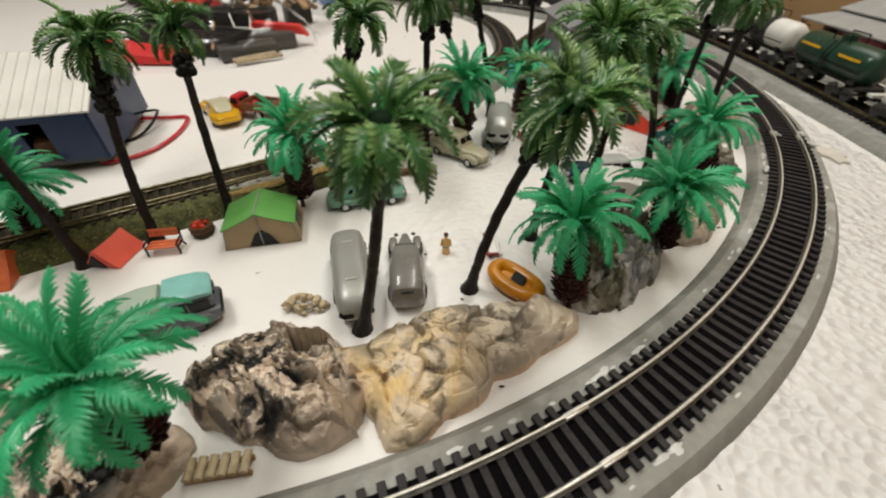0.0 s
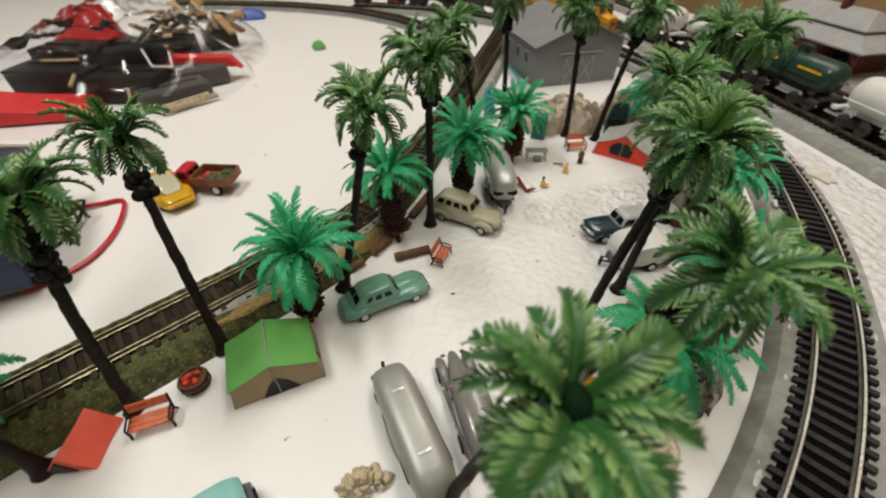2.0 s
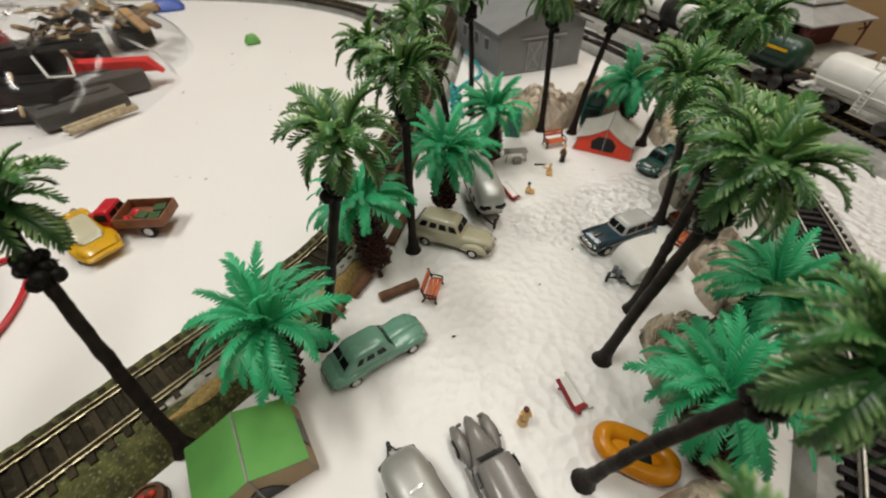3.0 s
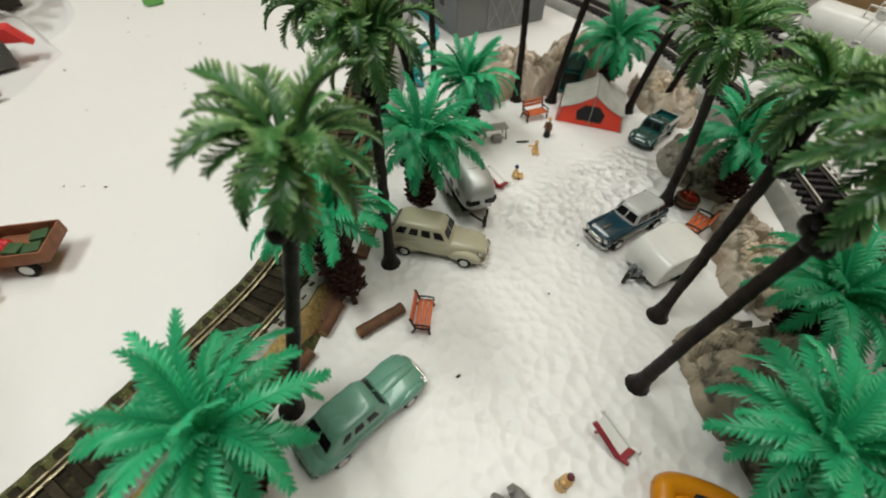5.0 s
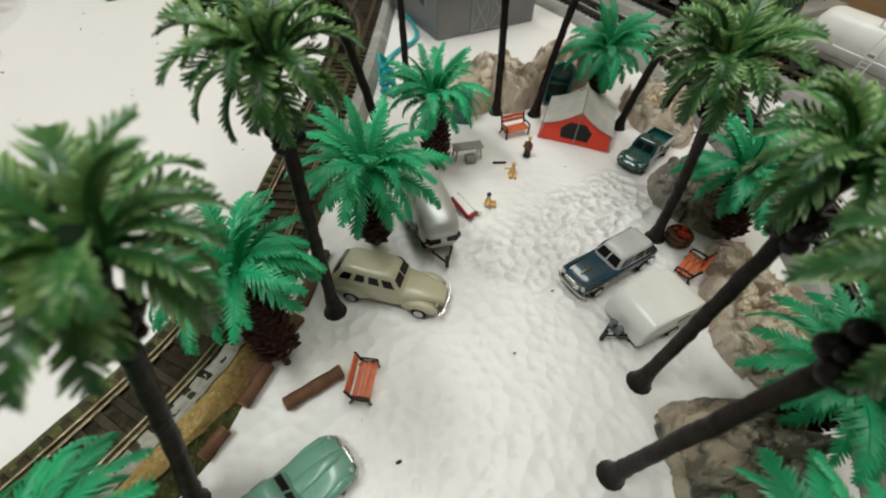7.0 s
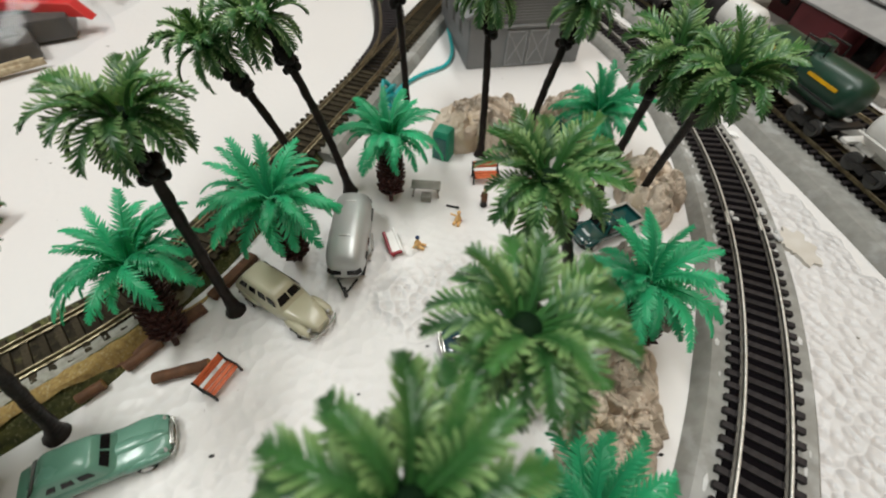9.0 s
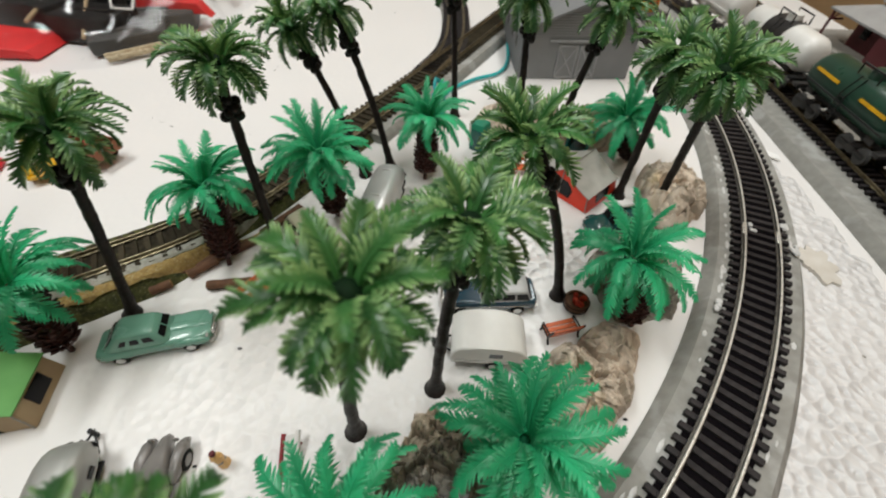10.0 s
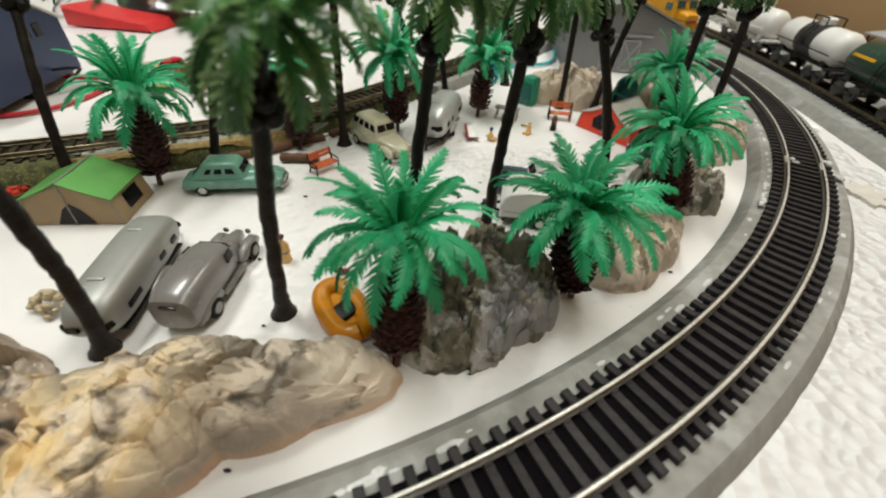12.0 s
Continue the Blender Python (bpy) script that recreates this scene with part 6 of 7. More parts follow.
def red_truck():
    t = thing("stake_truck", "red toy truck with brown bed carrying green boxes", "truck", pose(-0.1760, 0.3600, 0, 0, 0, 165) @ Matrix.Diagonal((0.86, 0.92, 0.95, 1)))
    bm = bmesh.new()
    hull_x(bm, [(0.0060, 0.0095, 0.0035, 0.0130), (0.0150, 0.0095, 0.0035, 0.0132), (0.0240, 0.0080, 0.0038, 0.0122), (0.0300, 0.0055, 0.0045, 0.0100)], 3.5)
    part("nose", bm, RED, t)
    glasshouse(t, 0.0120, 0.0200, (0.0020, 0.0165), (0.0035, 0.0130), 0.0098, 0.0084, ((0.2, 0.85),), RED)
    for s in (-1, 1):
        bm = bmesh.new()
        hull_x(bm, [(0.0120, 0.0012, 0.0034, 0.006), (0.0170, 0.0030, 0.0030, 0.0105), (0.0225, 0.0034, 0.0030, 0.0115), (0.0275, 0.0028, 0.0032, 0.0100), (0.0305, 0.0012, 0.0036, 0.0060)], 2.5, 14)
        bmesh.ops.translate(bm, vec=(0, s * 0.0090, 0), verts=bm.verts)
        part("fender", bm, RED, t)
        bm = bmesh.new()
        box(bm, (-0.0150, s * 0.0112, 0.0125), (0.0330, 0.0010, 0.0070), bevel=0.0003)
        part("bed_side", bm, RUSTBED, t)
        wheel(t, 0.0220, s * 0.0098, 0.0046, 0.003)
        wheel(t, -0.0180, s * 0.0098, 0.0050, 0.003)
    for x in (-0.0312, 0.0012):
        bm = bmesh.new()
        box(bm, (x, 0, 0.0125), (0.0010, 0.0225, 0.0070), bevel=0.0003)
        part("bed_board", bm, RUSTBED, t)
    bm = bmesh.new()
    box(bm, (-0.0150, 0, 0.0092), (0.0330, 0.0220, 0.0012))
    part("bed_floor", bm, RUSTBED, t, "", False)
    rng = random.Random(2)
    for k, (x, y) in enumerate(((-0.024, -0.004), (-0.024, 0.005), (-0.015, 0.004))):
        bm = bmesh.new()
        box(bm, (x, y, 0.0122), (0.008, 0.007, 0.0048), rng.uniform(-12, 12), 0.0004)
        tagged(part("crate", bm, CRATEGREEN, t), label="dark green crate")
    bm = bmesh.new()
    for k in range(5):
        ball(bm, (-0.008 + rng.uniform(-0.004, 0.004), rng.uniform(-0.006, 0.006), 0.0120), rng.uniform(0.002, 0.003), 8)
    part("sacks", bm, RED, t, "red sacks")
    bumper(t, 0.0318, 0.0100, 0.0050, 0.002)


red_truck()


# ---- small camp things ----
def raft():
    t = thing("rubber_raft", "amber yellow rubber raft with a black seat", "raft", pose(0.0360, 0.1415, 0.0006, 0, 0, -47))
    bm = bmesh.new()
    loop = [(0.0125 * math.copysign(abs(math.cos(a)) ** 0.85, math.cos(a)), 0.0058 * math.copysign(abs(math.sin(a)) ** 0.75, math.sin(a)), 0.0034 + 0.0012 * abs(math.cos(a)) ** 3) for a in (2 * math.pi * k / 32 for k in range(33))]
    tube(bm, loop, 0.0036, 12)
    part("tube_ring", bm, RAFT, t)
    bm = bmesh.new()
    stack_z(bm, [(0.0008, 0, 0.0120, 0.0052), (0.0044, 0, 0.0125, 0.0056)], 3, 24)
    part("floor_sheet", bm, RAFT, t)
    bm = bmesh.new()
    box(bm, (0.0016, 0, 0.0050), (0.0072, 0.0092, 0.0022), 16, bevel=0.0004)
    part("seat", bm, IRON, t, "black seat")


raft()


def lounger(m):
    """A low folding chair: a reclined back bar, a seat bar, and a white sling between them."""
    t = thing("lounge_chair", "dark red folding chair with white seat sling", "chair", m, "folding chairs in the camp")
    for h, name, paint in ((0.0, "side_frame", DARKRED), (0.0062, "side_frame", WHITE)):
        bm = bmesh.new()
        tube(bm, [(h * 0.9, 0.0128 + h * 0.2, 0.0052), (h, 0.0004, 0.0010)], 0.0010, 6, flat=1.4)
        tube(bm, [(h, 0.0004, 0.0010), (h + 0.0005, -0.0030, 0.0026)], 0.0008, 6)
        part(name, bm, paint, t)
    bm = bmesh.new()
    plate(bm, [(0.0004, 0.0120, 0.0050), (0.0056, 0.0128, 0.0050), (0.0060, 0.0006, 0.0012), (0.0004, 0.0006, 0.0012)], 0.0005)
    part("back_sling", bm, WHITE, t, "", False)
    bm = bmesh.new()
    plate(bm, [(0.0004, 0.0004, 0.0013), (0.0060, 0.0004, 0.0013), (0.0062, -0.0018, 0.0022), (0.0006, -0.0018, 0.0022)], 0.0007)
    part("seat_sling", bm, DARKRED, t, "dark red seat front", False)
    for x in (0.0002, 0.0060):
        bm = bmesh.new()
        tube(bm, [(x, 0.0090, 0.0040), (x, 0.0105, 0)], 0.0005, 6)
        part("leg", bm, DARKRED, t)
    return t


copy_thing(lounger(pose(0.0245, 0.1650, 0, 0, 0, 6)), pose(0.0650, 0.3068, 0, 0, 0, 14))


def camp_table():
    t = thing("camp_table", "small pale grey folding table", "table", pose(0.0900, 0.3530, 0, 0, 0, -12))
    bm = bmesh.new()
    box(bm, (0, 0, 0.0078), (0.0180, 0.0075, 0.0007), bevel=0.0002)
    part("table_top", bm, SEAM, t)
    for sx in (-1, 1):
        for sy in (-1, 1):
            bm = bmesh.new()
            tube(bm, [(sx * 0.0080, sy * 0.0034, 0), (sx * 0.0070, sy * 0.0026, 0.0078)], 0.0005, 6)
            part("leg", bm, SEAM, t)
    bm = bmesh.new()
    box(bm, (0.0005, -0.0050, 0.0022), (0.0060, 0.0046, 0.0044), bevel=0.0003)
    part("locker", bm, SEAM, t)


camp_table()
bm = bmesh.new()
tube(bm, [(0, 0, 0.0006), (0.0075, -0.0030, 0.0006)], 0.0006, 6)
stick = tagged(part("stick", bm, IRON), "thin black stick lying on the ground", "stick")
stick.location = (0.1010, 0.3410, 0)


def figurine(m, label, standing, cloth, head, shorts=None, shirt=None):
    """A tiny painted model figure as one plain mesh."""
    bm = bmesh.new()
    if standing:
        tube(bm, [(0, 0, 0), (0, 0, 0.004), (0, 0, 0.0085), (0, 0, 0.0105)], [0.0024, 0.0019, 0.0020, 0.0008], 9)
        top = 0.0125
        tube(bm, [(0, 0.0019, 0.0095), (-0.0008, 0.0026, 0.0055)], 0.0006, 6)
        tube(bm, [(0, -0.0019, 0.0095), (-0.0008, -0.0026, 0.0055)], 0.0006, 6)
    else:
        tube(bm, [(0, 0, 0), (0, 0, 0.003), (0, 0, 0.0055)], [0.0022, 0.0018, 0.0008], 9)
        tube(bm, [(0, 0.001, 0.0010), (-0.0045, 0.0014, 0.0010)], 0.0009, 6)
        tube(bm, [(0, -0.001, 0.0010), (-0.0045, -0.0014, 0.0010)], 0.0009, 6)
        tube(bm, [(0, 0.0016, 0.0042), (0.0006, 0.0050, 0.0036)], 0.0006, 6)
        top = 0.0072
    n = len(bm.faces)
    for f in bm.faces:
        f.material_index = 3 if f.calc_center_median().z > 0.0052 else 0
    ball(bm, (0, 0, top), 0.0013, 8)
    bm.faces.ensure_lookup_table()
    for f in bm.faces[n:]:
        f.material_index = 1
    n = len(bm.faces)
    ball(bm, (0, 0, 0.0050 if standing else 0.0012), 0.0021, 8, (1, 1.1, 0.55))
    bm.faces.ensure_lookup_table()
    for f in bm.faces[n:]:
        f.material_index = 2
    ob = part("figurine", bm, [cloth, head, shorts or cloth, shirt or cloth])
    ob.matrix_basis = m
    return tagged(ob, label, "figurine", "painted figurines in the camp")


figurine(pose(0.0016, 0.1675, 0, 0, 0, 90), "tiny standing figurine painted yellow with dark red head", True, SKIN, MAROON, SLATE)
figurine(pose(0.0800, 0.3115, 0, 0, 0, 150), "tiny sitting figurine painted yellow with dark head", False, SKIN, BLUEWALL, AQUA)
figurine(pose(0.1060, 0.3275, 0, 0, 0, 60), "tiny sitting figurine painted yellow and orange", False, SKIN, SKIN, EMBER)
figurine(pose(0.1240, 0.3390, 0, 0, 0, 20), "tiny standing figurine in brown shirt and dark trousers", True, IRON, SKIN, None, LOGWOOD)


def specks():
    bm = bmesh.new()
    rng = random.Random(12)
    spots = [(-0.011, 0.2163), (0.0234, 0.086), (0.1646, 0.1911)]
    spots += [(rng.uniform(-0.45, 0.02), rng.uniform(0.33, 0.85)) for _ in range(60)] + [(rng.uniform(-0.1, 0.16), rng.uniform(0.07, 0.33)) for _ in range(14)]
    for i, (x, y) in enumerate(spots):
        r = 0.0009 if i < 3 else rng.uniform(0.0003, 0.0009)
        ball(bm, (x, y, r * 0.3), r, 6, (1.4, rng.uniform(0.3, 0.8), 0.4))
    tagged(part("crumbs", bm, IRON), "scattered dark crumbs on the white ground", "crumbs", "", "stuff")


specks()


def teal_cord():
    t = thing("teal_cord", "teal plastic cord with a bundled coil", "cord", pose(0.0740, 0.4400, 0))
    bm = bmesh.new()
    rng = random.Random(3)
    for k in range(4):
        tube(bm, [(0.0045 * math.cos(a + k) + rng.uniform(-0.0006, 0.0006), 0.0045 * math.sin(a + k) + 0.001 * k, 0.004 + 0.0062 * k + 0.003 * math.sin(a * 2 + k)) for a in (2 * math.pi * i / 16 for i in range(17))], 0.0016, 7)
    part("coil", bm, TEAL, t)
    bm = bmesh.new()
    line = smooth_line([(0.0, 0.004), (0.010, 0.036), (0.030, 0.058), (0.053, 0.073), (0.064, 0.100), (0.068, 0.150)], 0.004)
    tube(bm, [(q.x, q.y, 0.0022 + 0.010 * math.exp(-q.length / 0.015)) for q, _ in line], 0.0016, 7)
    part("cord", bm, TEAL, t)


teal_cord()


# ---- buildings ----
def shed():
    """The long navy shed with a white ribbed roof, a doorway in its front and two small gable windows."""
    t = thing("shed", "long navy blue shed with white ribbed roof", "building", pose(-0.2396, 0.2625, 0, 0, 0, 17))
    l, d, e, r, z0 = 0.21, 0.103, 0.043, 0.066, 0.007
    x0, x1, head, sill = -0.0420, -0.0285, 0.0360, 0.0125
    bm = bmesh.new()
    plate(bm, [(-l, 0.001, z0), (x0, 0.001, z0), (x0, 0.001, e), (-l, 0.001, e)], 0.002)
    plate(bm, [(x1, 0.001, z0), (0, 0.001, z0), (0, 0.001, e), (x1, 0.001, e)], 0.002)
    plate(bm, [(x0, 0.001, head), (x1, 0.001, head), (x1, 0.001, e), (x0, 0.001, e)], 0.002)
    plate(bm, [(x0, 0.001, z0), (x1, 0.001, z0), (x1, 0.001, sill), (x0, 0.001, sill)], 0.002)
    part("front_wall", bm, BLUEWALL, t, "", False)
    bm = bmesh.new()
    box(bm, (x0 + 0.007, -0.0030, sill - 0.0020), (0.018, 0.006, 0.0012), bevel=0.0002)
    part("doorstep", bm, DARKGREY, t)
    for y in (d * 0.60, d * 0.72):
        bm = bmesh.new()
        box(bm, (0.0011, y, 0.0400), (0.0012, 0.0072, 0.0085), bevel=0.0002)
        part("window", bm, DARKGLASS, t, "small dark gable window", False)
    bm = bmesh.new()
    plate(bm, [(-l, d, z0), (0, d, z0), (0, d, e), (-l, d, e)], 0.002)
    part("back_wall", bm, BLUEWALL, t, "", False)
    for x in (-l, 0):
        bm = bmesh.new()
        plate(bm, [(x, 0, z0), (x, d, z0), (x, d, e), (x, d / 2, r), (x, 0, e)], 0.002)
        part("gable_wall", bm, BLUEWALL, t, "", False)
    bm = bmesh.new()
    box(bm, (-l / 2, d / 2, z0), (l, d, 0.002))
    part("floor_plate", bm, DARKGREY, t, "", False)
    for s in (0, 1):
        bm = bmesh.new()
        y0, y1 = (-0.004, d / 2) if s == 0 else (d + 0.004, d / 2)
        plate(bm, [(-l - 0.004, y0, e - 0.001), (0.004, y0, e - 0.001), (0.004, y1, r + 0.0018), (-l - 0.004, y1, r + 0.0018)], 0.0014)
        half = part("roof", bm, ROOFWHITE, t, "white sheet roof", False)
        for k in range(31):
            bm = bmesh.new()
            x = -l + 0.0005 + k * 0.0070
            tube(bm, [(x, y0, e - 0.0002), (x, y1, r + 0.0027)], 0.0006, 5)
            part("roof_rib", bm, ROOFWHITE, half)
    for x in (-0.20, -0.14, -0.08, -0.008):
        for y in (0.008, d * 0.5, d - 0.006):
            bm = bmesh.new()
            box(bm, (x, y, z0 / 2), (0.006, 0.006, z0), bevel=0.0005)
            part("leg", bm, DARKGREY, t)
    bm = bmesh.new()
    box(bm, (-0.034, 0.016, 0.0150), (0.024, 0.020, 0.014), 24, 0.002)
    part("inner_crate", bm, LOGWOOD, t)


shed()


def wire(label, material, pts, r):
    bm = bmesh.new()
    line = smooth_line([p[:2] for p in pts], 0.003)
    zs = np.interp(np.linspace(0, 1, len(line)), np.linspace(0, 1, len(pts)), [p[2] for p in pts])
    tube(bm, [(q.x, q.y, float(z)) for (q, _), z in zip(line, zs)], r, 7)
    tagged(part("wire", bm, material), label, "wire")


wire("red insulated wire looped on the white board", RED, [(-0.272, 0.3440, 0.0030), (-0.248, 0.3490, 0.0022), (-0.2315, 0.3520, 0.0016), (-0.2250, 0.3370, 0.0016), (-0.2218, 0.3180, 0.0016), (-0.2220, 0.3030, 0.0016), (-0.2250, 0.2890, 0.0016), (-0.2305, 0.2795, 0.0016), (-0.2400, 0.2695, 0.0016), (-0.2540, 0.2640, 0.0016)], 0.0015)
wire("black insulated wire beside the shed", IRON, [(-0.262, 0.3000, 0.0012), (-0.2531, 0.3052, 0.0012), (-0.2472, 0.3200, 0.0025), (-0.2446, 0.3310, 0.0070), (-0.2455, 0.3390, 0.0125), (-0.2520, 0.3330, 0.0140), (-0.262, 0.3260, 0.0130)], 0.0011)


def barn():
    t = thing("barn", "grey plastic barn with crossed double doors", "building", pose(0.1980, 0.5120, 0, 0, 0, 3.5))
    w, d, e, r = 0.103, 0.105, 0.044, 0.064
    for y in (0, d):
        bm = bmesh.new()
        plate(bm, [(-w / 2, y, 0), (w / 2, y, 0), (w / 2, y, e), (0, y, r), (-w / 2, y, e)], 0.002)
        part("gable_wall", bm, BARN, t, "", False)
    for s in (-1, 1):
        bm = bmesh.new()
        plate(bm, [(s * w / 2, 0, 0), (s * w / 2, d, 0), (s * w / 2, d, e), (s * w / 2, 0, e)], 0.002)
        side = part("side_wall", bm, BARN, t, "", False)
        for y in (0.025, 0.05, 0.08):
            bm = bmesh.new()
            box(bm, (s * (w / 2 + 0.001), y, 0.026), (0.0014, 0.011, 0.013), bevel=0.0004)
            win = part("window", bm, BARNTRIM, side)
            bm = bmesh.new()
            box(bm, (s * (w / 2 + 0.0016), y, 0.026), (0.0008, 0.0085, 0.0105))
            part("pane", bm, DARKGREY, win, "", False)
        bm = bmesh.new()
        plate(bm, [(0, -0.006, r + 0.0022), (0, d + 0.006, r + 0.0022), (s * (w / 2 + 0.006), d + 0.006, e - 0.0010), (s * (w / 2 + 0.006), -0.006, e - 0.0010)], 0.0018)
        part("roof", bm, BARN, t, "", False)
    for s in (-1, 1):
        bm = bmesh.new()
        x0 = s * 0.0098
        box(bm, (x0, -0.0014, 0.016), (0.0185, 0.0010, 0.030))
        door = part("door", bm, BARN, t, "", False)
        for a, b in (((-0.0085, 0.002), (-0.0085, 0.030)), ((0.0085, 0.002), (0.0085, 0.030)), ((-0.0085, 0.030), (0.0085, 0.030)), ((-0.0085, 0.002), (0.0085, 0.002)), ((-0.0085, 0.002), (0.0085, 0.030)), ((-0.0085, 0.030), (0.0085, 0.002))):
            bm = bmesh.new()
            tube(bm, [(x0 + a[0], -0.0020, a[1]), (x0 + b[0], -0.0020, b[1])], 0.0007, 4)
            part("brace", bm, BARNTRIM, door)
    bm = bmesh.new()
    box(bm, (0, -0.0020, 0.0345), (0.056, 0.0022, 0.0018), bevel=0.0004)
    part("door_track", bm, BARNTRIM, t, "pale sliding door track")
    for k in range(9):
        bm = bmesh.new()
        box(bm, (0, -0.0012, 0.0390 + 0.0022 * k), (max(0.004, w * (1 - (0.039 + 0.0022 * k - e) / (r - e)) if 0.039 + 0.0022 * k > e else w) - 0.004, 0.0006, 0.0004))
        part("board_line", bm, BARNTRIM, t, "", False)


barn()


def station():
    t = thing("station", "maroon station house with stepped grey hipped roof", "building", pose(0.5370, 0.5280, 0.0, 0, 0, 90))
    l, w, e, o = 0.144, 0.060, 0.029, 0.022
    bm = bmesh.new()
    box(bm, (0, 0.004, 0.0035), (l + 0.09, w + 0.042, 0.007), bevel=0.0008)
    part("platform", bm, CONCRETE, t, "grey platform slab")
    bm = bmesh.new()
    box(bm, (0, 0, 0.007 + e / 2), (l, w, e))
    walls = part("wall", bm, MAROON, t, "", False)
    bm = bmesh.new()
    box(bm, (-0.012, w / 2 + 0.010, 0.007 + e / 2), (0.060, 0.020, e - 0.002), bevel=0.0005)
    part("bay", bm, MAROON, walls)
    for x, y, z, sx, sz, name in ((0.030, w / 2 + 0.0006, 0.0185, 0.014, 0.021, "door"), (0.055, w / 2 + 0.0006, 0.023, 0.010, 0.010, "window"), (-0.058, w / 2 + 0.0006, 0.0185, 0.020, 0.021, "door")):
        bm = bmesh.new()
        box(bm, (x, y, z), (sx, 0.0014, sz), bevel=0.0003)
        part(name, bm, DARKGLASS, walls, "dark opening")
    z0 = 0.007 + e

    def rect(dx, dy, z):
        return [(-dx, -dy, z), (dx, -dy, z), (dx, dy, z), (-dx, dy, z)]

    bm = bmesh.new()
    loft(bm, [rect(l / 2 + o, w / 2 + o, z0 - 0.001), rect(l / 2 + o, w / 2 + o, z0 + 0.0008), rect(l / 2 - 0.008, w / 2 - 0.006, z0 + 0.0120)])
    roof = part("lower_roof", bm, ROOFGREY, t, "grey skirt roof", False)
    # Dark band in the gap between the lower and the upper roof.
    bm = bmesh.new()
    loft(bm, [rect(l / 2 - 0.009, w / 2 - 0.007, z0 + 0.011), rect(l / 2 - 0.009, w / 2 - 0.007, z0 + 0.014)])
    part("roof_gap_band", bm, DARKGREY, roof, "dark band below the upper roof", False)
    bm = bmesh.new()
    loft(bm, [rect(l / 2 - 0.005, w / 2 - 0.003, z0 + 0.0135), rect(l / 2 - 0.005, w / 2 - 0.003, z0 + 0.0150), rect(l / 2 - 0.022, 0.002, z0 + 0.030)])
    upper = part("upper_roof", bm, ROOFGREY, t, "grey hipped upper roof", False)
    bm = bmesh.new()
    box(bm, (-0.012, 0.004, z0 + 0.034), (0.008, 0.008, 0.018), bevel=0.0005)
    part("chimney", bm, MAROON, upper, "maroon chimney")
    for x in (-l / 2 - 0.018, l / 2 + 0.018):
        for y in (-w / 2 - 0.018, w / 2 + 0.018):
            bm = bmesh.new()
            tube(bm, [(x, y, 0.007), (x, y, z0)], 0.0014, 6)
            tube(bm, [(x, y, z0 - 0.012), (x * 0.90, y, z0 - 0.001)], 0.0010, 6)
            tube(bm, [(x, y, z0 - 0.010), (x, y * 0.72, z0 - 0.010)], 0.0010, 6)
            part("post", bm, MAROON, t)


station()


